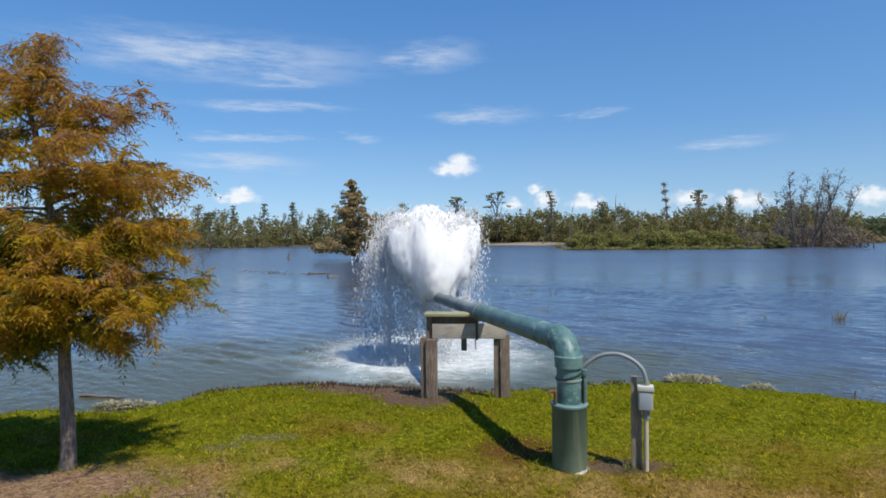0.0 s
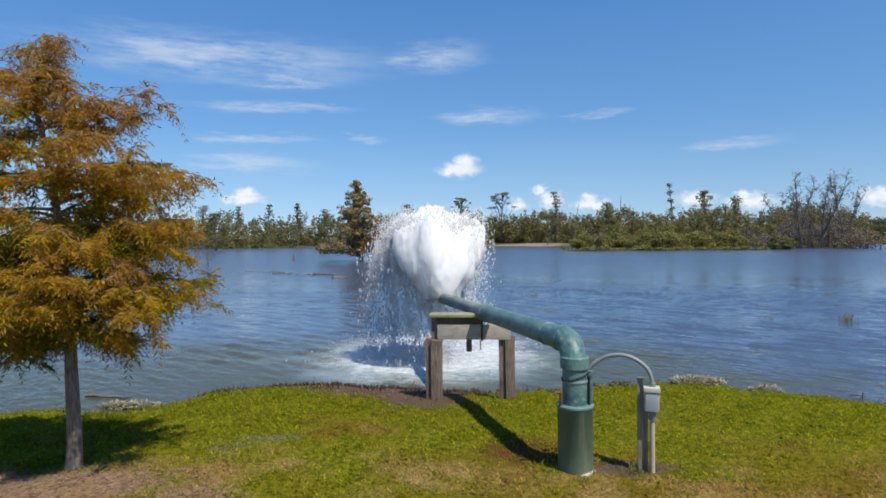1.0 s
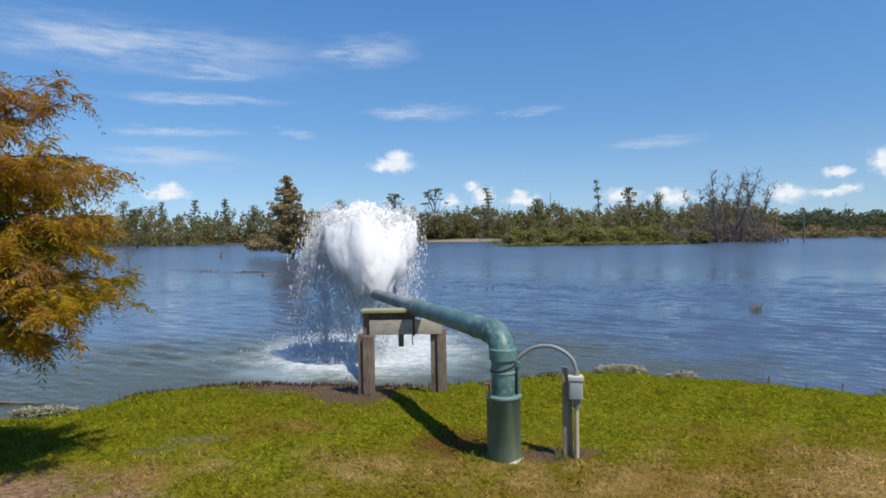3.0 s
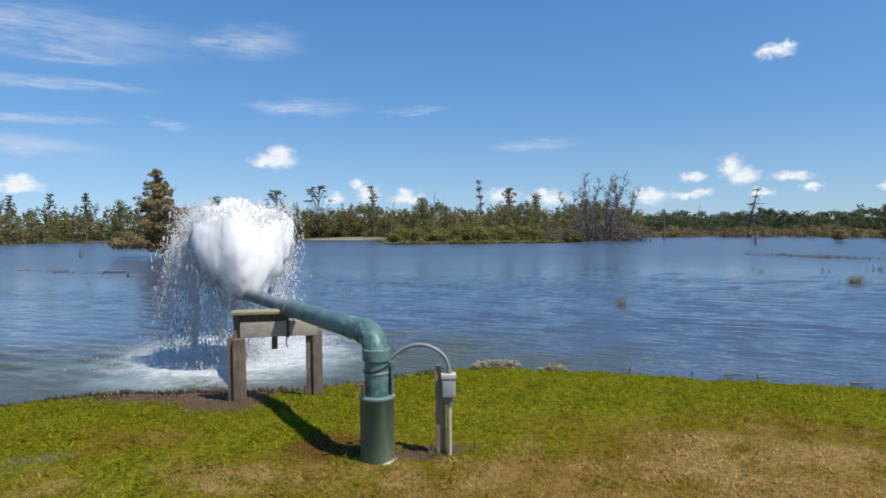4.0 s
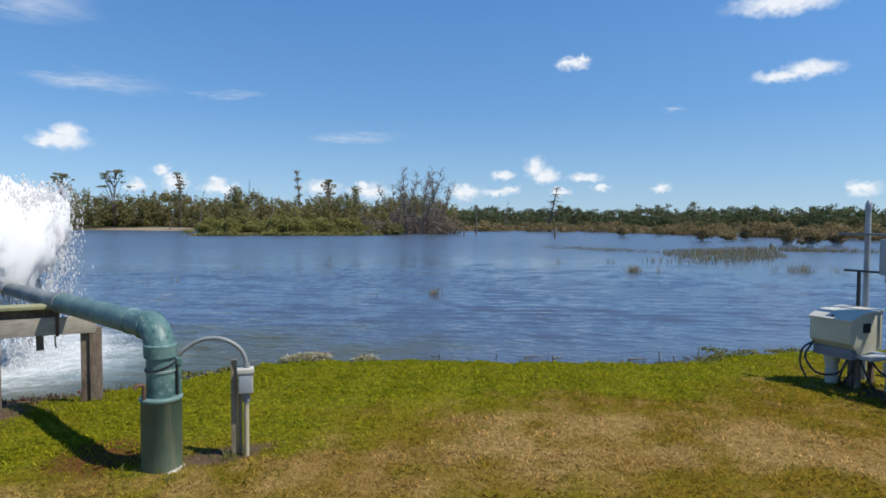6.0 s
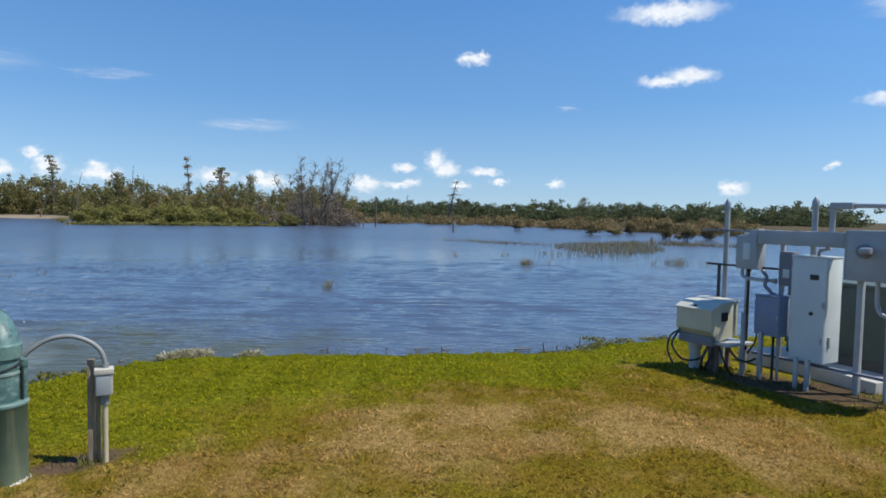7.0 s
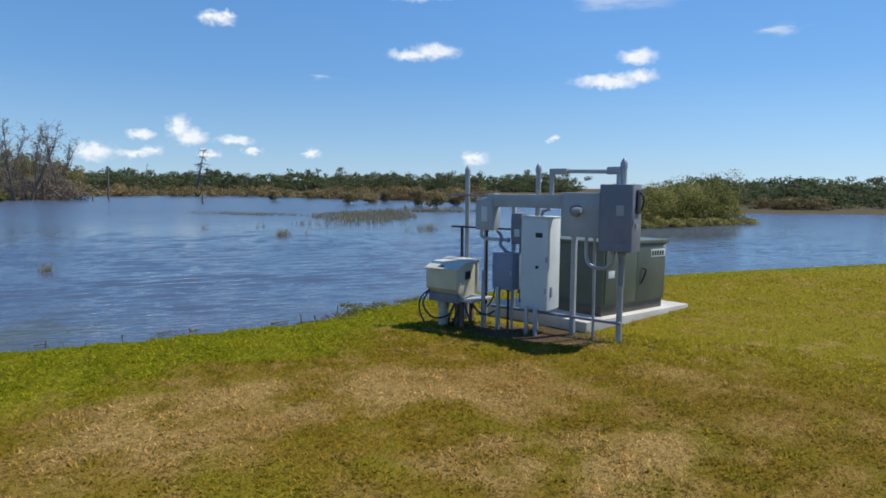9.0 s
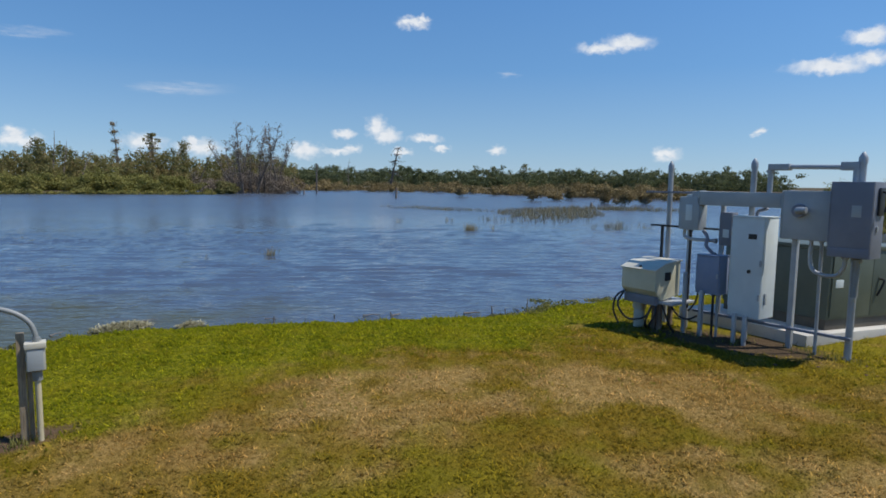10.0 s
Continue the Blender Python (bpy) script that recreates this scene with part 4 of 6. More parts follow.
def build_junction():
    root = thing("junction_box_post", "grey weatherproof junction box on a short timber post with conduit", "electrical box", pose(1.62, 5.21, -0.04, 0, 0, -14))
    part("post", box(BM(), -0.065, -0.015, -0.01, 0.05, -0.2, 0.80, 0.004), MAT_STAKE, root, "weathered timber stake")
    part("stake", box(BM(), -0.012, 0.02, 0.0, 0.04, -0.2, 0.66, 0.003), MAT_STAKE, root)
    part("box_body", box(BM(), -0.012, 0.105, -0.09, 0.0, 0.545, 0.735, 0.008), MAT_WHITE, root, "pale plastic box")
    part("box_cover", box(BM(), -0.004, 0.092, -0.103, -0.092, 0.55, 0.70, 0.004), MAT_GREY, root, "grey box cover")
    part("box_hood", box(BM(), -0.018, 0.112, -0.11, 0.0, 0.705, 0.745, 0.006), MAT_WHITE, root)
    part("conduit", tube(BM(), [(0.052, -0.045, -0.15), (0.052, -0.045, 0.55)], 0.0195, 14), MAT_CREAM, root, "cream plastic conduit")
    part("fitting", tube(BM(), [(0.052, -0.045, 0.47), (0.052, -0.045, 0.55)], 0.031, 14), MAT_CONDUIT, root)
    hose = [(0.055, -0.045, 0.73), (0.05, -0.045, 0.80), (0.02, -0.04, 0.88), (-0.05, -0.03, 0.945), (-0.15, -0.01, 0.985), (-0.25, 0.0, 0.985), (-0.34, 0.01, 0.955), (-0.42, 0.01, 0.90), (-0.455, 0.01, 0.86)]
    part("flexible_conduit", tube(BM(), smooth_path(hose, 5), 0.017, 14), MAT_CONDUIT, root, "arched flexible grey conduit")
    part("hose_gland", tube(BM(), [(0.055, -0.045, 0.735), (0.055, -0.045, 0.775)], 0.026, 14), MAT_CONDUIT, root)
    return root


build_junction()


# ---- the fountain of white water ----
def blobs(centres, radii, stretch, seed, small=False):
    """Many small lumpy drops joined in one mesh; small ones have eight faces each."""
    if small:
        unit = np.array([(1, 0, 0), (-1, 0, 0), (0, 1, 0), (0, -1, 0), (0, 0, 1), (0, 0, -1)], float)
        tri = np.array([(0, 2, 4), (2, 1, 4), (1, 3, 4), (3, 0, 4), (2, 0, 5), (1, 2, 5), (3, 1, 5), (0, 3, 5)])
    else:
        bm = bmesh.new()
        bmesh.ops.create_icosphere(bm, subdivisions=1, radius=1)
        unit = np.array([v.co[:] for v in bm.verts])
        tri = np.array([[v.index for v in f.verts] for f in bm.faces])
        bm.free()
    r = np.random.default_rng(seed)
    n = len(centres)
    lump = r.uniform(0.65, 1.35, (n, len(unit), 1))
    v = unit[None] * lump * np.asarray(radii)[:, None, None] * np.stack([np.ones(n), np.ones(n), stretch], 1)[:, None, :] + np.asarray(centres)[:, None, :]
    f = tri[None] + (np.arange(n) * len(unit))[:, None, None]
    return v.reshape(-1, 3), f.reshape(-1, 3)


def build_fountain():
    r = np.random.default_rng(3)
    root = thing("water_fountain", "white water gushing up from the outlet pipe into the lake", "fountain", pose(FOUNTAIN[0], FOUNTAIN[1], WATER_Z))
    z0 = 1.05 - WATER_Z

    def fly(a, vh, vz, t):
        """Places on a jet's way: slowed by the air, thrown on over the lake, drifting west with the wind."""
        reach = vh * (1 - np.exp(-2.0 * t)) / 2.0
        return np.c_[np.cos(a) * reach - 0.14 * t - 0.15 * t * t, np.sin(a) * reach + 1.15 * t, z0 + vz * t - 4.9 * t * t]

    # the jet leaves in a sheaf of strands, each with its own heading and speed
    k = 260
    sa = r.uniform(0, 2 * np.pi, k)
    sv = 2.5 * np.sqrt(r.uniform(0, 1, k))
    top = 1.33 - 0.045 * sv**2 + r.normal(0, 0.05, k) + 0.05 * np.cos(sa * 3 + 1) + 0.05 * np.exp(-((np.cos(sa) * sv + 0.1) / 0.6) ** 2)
    sz = np.sqrt(2 * 9.8 * top)

    def strands(n, t0, t1, jitter, least=0.0):
        i = r.choice(np.flatnonzero(sv >= least), n)
        t = r.uniform(t0, t1, n)
        a = sa[i] + r.normal(0, jitter * 0.4, n)
        return fly(a, sv[i] * r.normal(1, jitter * 0.3, n), sz[i] * r.normal(1, jitter * 0.10, n), t) + r.normal(0, 0.012, (n, 3)), t

    # dense core: a streaky barrel that widens from the outlet to a broad uneven top, with the strands' crests on it
    def barrel(n, power):
        a, q, u = r.uniform(0, 2 * np.pi, n), r.uniform(0, 1, n) ** power, r.uniform(0, 1, n) ** 0.8
        wide = np.interp(u, (0, 0.15, 0.35, 0.6, 0.85, 1), (0.22, 0.37, 0.54, 0.70, 0.82, 0.80)) * (1 + 0.10 * np.sin(a * 3 + 1) + 0.08 * np.sin(a * 7))
        tall = 1.20 + 0.08 * np.sin(a * 4 + 2) * q + 0.06 * np.exp(-((np.cos(a) * q + 0.1) / 0.35) ** 2)
        return np.c_[np.cos(a) * q * wide - 0.13 * u, np.sin(a) * q * wide + 0.55 * u, z0 - 0.05 + u * (tall - 0.14 * q**3)]

    n = 3000
    v, f = blobs(barrel(n, 0.5), r.uniform(0.035, 0.06, n), r.uniform(1.8, 4.5, n), 10)
    i = np.repeat(np.flatnonzero(sv < 2.2), 12)
    t = r.uniform(0.30, 0.62, len(i))
    c = fly(sa[i], sv[i] * 0.95, sz[i] * r.uniform(0.93, 1.0, len(i)), t) + r.normal(0, 0.015, (len(i), 3))
    v2, f2 = blobs(c, r.uniform(0.025, 0.05, len(i)), r.uniform(1.5, 3.0, len(i)), 9)
    v, f = np.r_[v, v2], np.r_[f, f2 + len(v)]
    ob = mesh_object("core", v, f, MAT_CORE, None, True)
    ob.parent = root
    one = ob.modifiers.new("one_body", "REMESH")
    one.mode, one.voxel_size, one.use_smooth_shade = "VOXEL", 0.03, True
    soft = ob.modifiers.new("soft", "SMOOTH")
    soft.factor, soft.iterations = 0.5, 6
    tagged(ob, "dense white core", kind="stuff")

    def drops(name, label, c, rad, tall, seed, mat):
        keep = c[:, 2] > 0.0
        v, f = blobs(c[keep], rad[keep], tall[keep], seed, True)
        ob = mesh_object(name, v, f, mat, None, True)
        ob.parent = root
        tagged(ob, label, kind="stuff")

    # froth round the crest
    n = 27000
    c, t = strands(n, 0.18, 0.95, 0.30, 1.5)
    drops("plume", "fine white froth of the plume", c, r.gamma(2.2, 0.0027, n).clip(0.0015, 0.015), r.uniform(1.2, 3.6, n), 11, MAT_SPRAY)
    # the strands tip over and break into falling drops, in gusts
    n = 60000
    c, t = strands(n, 0.70, 1.30, 0.16, 1.0)
    gust = patchy(c[:, 0] * 3 + 9, c[:, 2] * 1.6 + c[:, 1], 0.5, 40)
    ok = gust + r.normal(0, 0.06, n) + 0.22 * (0.85 - t) > 0.48
    c, n = c[ok], int(ok.sum())
    drops("skirt", "strands of water tipping over", c, r.gamma(2.0, 0.0026, n).clip(0.0015, 0.015), r.uniform(1.5, 5.0, n), 14, MAT_SPRAY)
    # water dropping straight back round the outlet
    n = 13000
    i = r.choice(np.flatnonzero(sv < 1.9), n)
    c = fly(sa[i], sv[i] * r.normal(1, 0.1, n), sz[i] * r.uniform(0.6, 1.0, n), r.uniform(0.75, 1.25, n)) + r.normal(0, 0.03, (n, 3))
    drops("inner_rain", "white water dropping back", c, r.gamma(2.0, 0.0026, n).clip(0.0015, 0.014), r.uniform(1.5, 4.5, n), 16, MAT_SPRAY)
    # stray drops flung outside
    n = 6000
    c = fly(r.uniform(0, 2 * np.pi, n), np.abs(r.normal(2.6, 0.25, n)), r.uniform(4.2, 5.3, n), r.uniform(0.45, 1.2, n))
    drops("falling_water", "falling drops", c, r.gamma(2.0, 0.0024, n).clip(0.0015, 0.012), r.uniform(1.5, 4.5, n), 12, MAT_SPRAY)
    # mist and splashes where the strands come down
    n = 14000
    a, q = r.uniform(0, 2 * np.pi, n), r.normal(1.15, 0.35, n)
    low = np.abs(r.normal(0, 0.10, n)) * (0.3 + 1.6 * patchy(np.cos(a) * q * 2 + 7, np.sin(a) * q * 2, 0.6, 44))
    c = np.c_[np.cos(a) * q * 1.15 - 0.25, np.sin(a) * q * 1.3 + 1.8, low]
    drops("splash", "foaming splashes", c, r.gamma(2.0, 0.0020, n).clip(0.001, 0.012), r.uniform(0.6, 1.6, n), 13, MAT_SPRAY)


build_fountain()

# ---- electrical rack, cabinets and transformer (local x: away from the lawn side, local y: along the rack) ----
RACK_TURN = -11.53


def at_rack(y, x=0.0, z=0.0):
    m = pose(8.25, 1.57, 0, 0, 0, RACK_TURN)
    return m @ Matrix.Translation((x, y, z))


GROUND_IN = -0.15


def build_rack():
    root = thing("equipment_rack", "galvanised pipe and channel rack carrying electrical boxes beside the transformer", "equipment rack", at_rack(0))
    for y, top, r in ((-0.065, 2.14, 0.036), (1.08, 2.10, 0.033), (2.21, 2.09, 0.032)):
        part("pole", tube(BM(), [(0, y, GROUND_IN), (0, y, top)], r, 18), MAT_GALV, root)
        part("pole_cap", turned(BM(), [(r + 0.006, top - 0.05), (r + 0.008, top + 0.01), (r * 0.7, top + 0.05), (r * 0.3, top + 0.07)], 16, (0, y)), MAT_GALV, root)
    part("post", box(BM(), -0.03, 0.03, 0.52, 0.58, GROUND_IN, 1.26, 0.005), MAT_GALV, root)
    part("lower_channel", box(BM(), -0.065, -0.022, -0.10, 1.75, 0.220, 0.252, 0.004), MAT_DARKGREY, root, "dark lower channel")
    part("upper_channel", box(BM(), -0.065, -0.022, 0.05, 2.55, 1.738, 1.762, 0.004), MAT_DARKGREY, root, "dark upper channel")
    part("middle_channel", box(BM(), -0.06, -0.02, 1.40, 2.45, 1.290, 1.315, 0.003), MAT_BLACK, root)
    for y, x, top in ((1.06, -0.28, 0.34), (0.92, -0.30, 0.34), (1.50, -0.28, 0.55), (1.73, -0.28, 0.75)):
        part("leg", box(BM(), x - 0.02, x + 0.02, y - 0.02, y + 0.02, GROUND_IN, top, 0.003), MAT_GALV, root)
    part("channel_post", box(BM(), 0.03, 0.06, 2.315, 2.35, GROUND_IN, 1.30, 0.004), MAT_BLACK, root, "black channel post")
    part("channel_post", box(BM(), -0.02, 0.02, 1.86, 1.91, GROUND_IN, 1.74, 0.004), MAT_GALV, root)
    part("channel_post", box(BM(), -0.01, 0.03, 1.42, 1.47, 0.25, 1.74, 0.004), MAT_GALV, root)
    return root


build_rack()


def build_wireway():
    root = thing("wireway", "long grey sheet metal wiring trough bolted across the rack", "wiring trough", at_rack(0.66, -0.10, 1.6))
    part("trough", box(BM(), -0.06, 0.06, 0.0, 1.12, 0.0, 0.17, 0.004), MAT_GREY, root)
    part("lid", box(BM(), -0.066, -0.062, 0.01, 1.11, 0.008, 0.165, 0.002), MAT_GREY, root)
    part("end_flange", box(BM(), -0.07, 0.07, 1.0, 1.03, -0.01, 0.18, 0.003), MAT_GREY, root)


build_wireway()


def enclosure(name, label, y0, y1, z0, z1, x0, x1, mat, category="electrical box", door=True, stand_off=True):
    """A sheet metal box; its door faces the lawn. Returns the thing; its origin is the lower front corner."""
    root = thing(name, label, category, at_rack(y0, x0, z0))
    w, h, d = y1 - y0, z1 - z0, x1 - x0
    part("body", box(BM(), 0.012, d, 0, w, 0, h, 0.006), mat, root)
    if door:
        dr = part("door", box(BM(), 0.0, 0.010, 0.004, w - 0.004, 0.004, h - 0.004, 0.004), mat, root)
        part("hinge", tube(BM(), [(0.0, w - 0.006, h * 0.1), (0.0, w - 0.006, h * 0.9)], 0.006, 8), mat, dr)
    return root


def build_boxes():
    # dark disconnect switch
    r = enclosure("disconnect_switch", "tall dark grey disconnect switch box with side handle and rating plate", -0.285, 0.115, 1.12, 1.90, -0.26, 0.02, MAT_DARKGREY)
    part("lower_panel", box(BM(), -0.006, 0.0, 0.01, 0.39, 0.005, 0.10, 0.002), MAT_DARKGREY, r)
    part("rating_plate", box(BM(), -0.004, -0.001, 0.10, 0.19, 0.42, 0.54, 0.001), MAT_GREY, r, "pale rating plate")
    h = part("handle_bracket", box(BM(), 0.10, 0.22, -0.022, -0.002, 0.44, 0.72, 0.006), MAT_BLACK, r, "black switch bracket")
    part("handle", tube(BM(), smooth_path([(0.16, -0.025, 0.68), (0.15, -0.06, 0.66), (0.13, -0.08, 0.58), (0.12, -0.06, 0.48)], 5), 0.012, 10), MAT_BLACK, h)
    part("side_catch", box(BM(), 0.10, 0.13, -0.016, -0.001, 0.28, 0.33, 0.003), MAT_GALV, r)
    # square grey box with a round hub
    r = enclosure("splice_box", "square grey junction cabinet with a round meter hub on its door", 0.15, 0.655, 1.26, 1.80, -0.17, 0.02, MAT_GREY)
    hub = part("hub", tube(BM(), [(0.0, 0.30, 0.32), (-0.05, 0.30, 0.32)], [0.075, 0.07], 24), MAT_DARKGREY, r, "dark round hub")
    part("conduit_elbow", tube(BM(), smooth_path([(-0.02, 0.30, 0.32), (-0.08, 0.29, 0.325), (-0.11, 0.24, 0.33), (-0.115, 0.18, 0.33)], 5), 0.035, 14), MAT_GALV, hub)
    part("hinge_strip", box(BM(), -0.008, 0.0, 0.488, 0.50, 0.01, 0.53, 0.002), MAT_GREY, r)
    # tall pale control cabinet
    r = enclosure("control_cabinet", "tall pale grey control cabinet with name strip and key lock", 0.80, 1.19, 0.30, 1.48, -0.22, 0.10, MAT_PALE, "electrical cabinet")
    part("name_strip", box(BM(), -0.004, 0.0, 0.08, 0.18, 0.93, 0.99, 0.001), MAT_BLACK, r, "dark name strip")
    part("lock", tube(BM(), [(0, 0.15, 0.55), (-0.012, 0.15, 0.55)], 0.022, 14), MAT_BLACK, r, "black key lock")
    for z in (0.22, 0.62):
        part("latch", box(BM(), -0.016, 0.0, 0.004, 0.03, z, z + 0.07, 0.004), MAT_GALV, r)
    part("catch", box(BM(), 0.08, 0.11, -0.018, 0.0, 0.17, 0.30, 0.004), MAT_GALV, r)
    part("drip_edge", box(BM(), -0.012, 0.325, -0.006, 0.396, 1.18, 1.192, 0.003), MAT_PALE, r)
    # small meter box, blue box and slim switch
    r = enclosure("meter_box", "small grey meter box with a pale window plate", 1.66, 1.945, 1.28, 1.70, -0.17, 0.0, MAT_GREY)
    part("window_plate", box(BM(), -0.004, 0.0, 0.10, 0.19, 0.12, 0.32, 0.001), MAT_PALE, r, "pale window plate")
    part("top_hub", box(BM(), 0.02, 0.12, 0.04, 0.20, 0.424, 0.45, 0.004), MAT_PALE, r)
    r = enclosure("breaker_box", "blue grey breaker box on two conduits", 1.31, 1.615, 0.51, 0.98, -0.24, -0.02, MAT_BLUEGREY)
    part("latch", box(BM(), -0.01, 0.0, 0.008, 0.03, 0.2, 0.26, 0.003), MAT_GALV, r)
    part("drip_cap", box(BM(), -0.012, 0.226, -0.006, 0.311, 0.472, 0.484, 0.003), MAT_BLUEGREY, r)
    r = enclosure("slim_switch", "narrow dark grey switch box with pale label", 1.28, 1.44, 1.11, 1.52, -0.07, 0.06, MAT_DARKGREY)
    part("label_plate", box(BM(), -0.004, 0.0, 0.03, 0.11, 0.10, 0.20, 0.001), MAT_PALE, r, "pale label plate")


build_boxes()


def conduit(label, pts, radius, mat, k=5):
    root = thing("conduit", label, "conduit", at_rack(pts[0][1], pts[0][0], pts[0][2]))
    o = Vector(pts[0])
    path = [Vector(p) - o for p in pts]
    part("run", tube(BM(), smooth_path(path, k) if k else path, radius, 12), mat, root)
    part("fitting", tube(BM(), [path[-1] - (path[-1] - path[-2]).normalized() * 0.03, path[-1]], radius * 1.5, 12), mat, root)
    return root


def build_conduits():
    conduit("grey overhead conduit with box fittings at both ends", [(0, 0.885, 1.77), (0, 0.885, 2.03)], 0.03, MAT_GALV, 0)
    r = thing("overhead_conduit", "grey overhead conduit bridging two poles with square pull fittings", "conduit", at_rack(0, 0, 1.98))
    part("pull_fitting", box(BM(), -0.05, 0.05, 0.66, 0.90, 0.045, 0.12, 0.01), MAT_GALV, r)
    part("pull_fitting", box(BM(), -0.05, 0.05, -0.05, 0.13, 0.04, 0.13, 0.01), MAT_GALV, r)
    part("run", tube(BM(), [(0, 0.12, 0.075), (0, 0.67, 0.085)], 0.026, 14), MAT_GALV, r)
    part("drop", tube(BM(), [(-0.02, -0.02, -0.1), (-0.02, -0.02, 0.06)], 0.034, 14), MAT_GALV, r)
    conduit("slim upright grey conduit standing in the grass", [(-0.06, 0.24, -0.1), (-0.06, 0.25, 1.27)], 0.018, MAT_GALV, 0)
    conduit("bare metal conduit loop below the splice box", [(-0.10, 0.34, 1.26), (-0.10, 0.34, 1.05), (-0.11, 0.30, 0.94), (-0.12, 0.20, 0.90), (-0.13, 0.08, 0.90), (-0.14, 0.02, 0.94), (-0.14, -0.02, 1.02), (-0.14, -0.02, 1.12)], 0.022, MAT_GALV)
    conduit("pale service conduit beside the front pole", [(-0.09, -0.11, 0.70), (-0.09, -0.11, 1.10)], 0.036, MAT_CONDUIT, 0)
    conduit("black cable rising to the meter box", [(-0.05, 1.84, 0.25), (-0.05, 1.84, 1.28)], 0.018, MAT_BLACK, 0)
    conduit("grey conduit joining meter box and switch", [(-0.09, 1.90, 1.28), (-0.09, 1.90, 1.19), (-0.09, 1.80, 1.16), (-0.09, 1.55, 1.16), (-0.08, 1.46, 1.16)], 0.022, MAT_GALV)
    conduit("dark flexible conduit bending into the breaker box", [(-0.12, 1.62, 1.28), (-0.12, 1.56, 1.20), (-0.14, 1.56, 1.10), (-0.14, 1.50, 1.04), (-0.13, 1.44, 0.98)], 0.022, MAT_DARKGREY)
    conduit("dark flexible conduit above the cabinet", [(0.0, 1.02, 1.48), (0.0, 1.00, 1.55), (0.0, 0.93, 1.57), (0.0, 0.90, 1.60)], 0.02, MAT_DARKGREY)
    for y in (1.56, 1.42, 1.36):
        conduit("grey conduit from the breaker box into the ground", [(-0.15, y, -0.1), (-0.15, y, 0.51)], 0.016, MAT_GALV if y != 1.42 else MAT_BLACK, 0)
    conduit("black cable drooping to the ground", [(-0.2, 1.60, 0.52), (-0.2, 1.62, 0.40), (-0.18, 1.70, 0.28), (-0.15, 1.75, 0.24)], 0.01, MAT_BLACK)


build_conduits()


PAD = at_rack(0.44, 0.18) @ pose(0, 0, 0, 0, 1.8, -9.5)


def build_pad():
    root = thing("concrete_pad", "pale concrete pad under the transformer", "concrete slab", PAD @ Matrix.Translation((0, 0, -0.12)))
    part("slab", box(BM(), 0, 2.75, 0, 1.9, 0, 0.255, 0.012), MAT_CONCRETE, root)


build_pad()


def build_transformer():
    root = thing("pad_transformer", "olive green pad-mounted transformer cabinet with sloped lid", "transformer", PAD @ Matrix.Translation((0.51, 0.12, 0.135)))
    w, d, h = 1.5, 1.66, 0.97
    part("base_skirt", box(BM(), 0.02, d - 0.02, 0.02, w - 0.02, 0, 0.13, 0.004), MAT_OLIVEBASE, root, "dirty base skirt")
    part("body", box(BM(), 0, d, 0, w, 0.13, h, 0.012), MAT_OLIVE, root)
    part("lid", prism(BM(), [(-0.02, h + 0.002), (d + 0.02, h + 0.002), (d + 0.02, h + 0.06), (-0.02, h + 0.05)], -0.03, w + 0.02, 0.01), MAT_OLIVE, root)
    part("door_panel", box(BM(), 0.04, d * 0.5 - 0.004, -0.014, -0.001, 0.16, h - 0.03, 0.004), MAT_OLIVE, root)
    dr = part("door_panel", box(BM(), d * 0.5 + 0.004, d - 0.04, -0.014, -0.001, 0.16, h - 0.03, 0.004), MAT_OLIVE, root)
    part("handle", tube(BM(), smooth_path([(d * 0.58, -0.02, 0.62), (d * 0.60, -0.06, 0.60), (d * 0.58, -0.06, 0.52), (d * 0.56, -0.03, 0.40)], 4), 0.014, 8), MAT_BLACK, dr, "black padlocked handle")
    plate = part("number_plate", box(BM(), d * 0.72, d * 0.97, -0.018, -0.0145, h - 0.20, h - 0.08, 0.001), MAT_PALE, dr, "pale plate with a row of dark characters")
    for k in range(5):
        x = d * 0.735 + k * 0.072
        part("dark_bar", box(BM(), x, x + 0.05, -0.0205, -0.0185, h - 0.175, h - 0.105, 0.0), MAT_BLACK, plate)
    part("notice", box(BM(), d * 0.06, d * 0.15, -0.018, -0.0145, 0.52, 0.62, 0.001), MAT_PALE, root, "small pale notice")
    part("warning_tag", box(BM(), d * 0.93, d * 0.98, -0.018, -0.0145, h - 0.07, h - 0.02, 0.001), MAT_WHITE, root)


build_transformer()


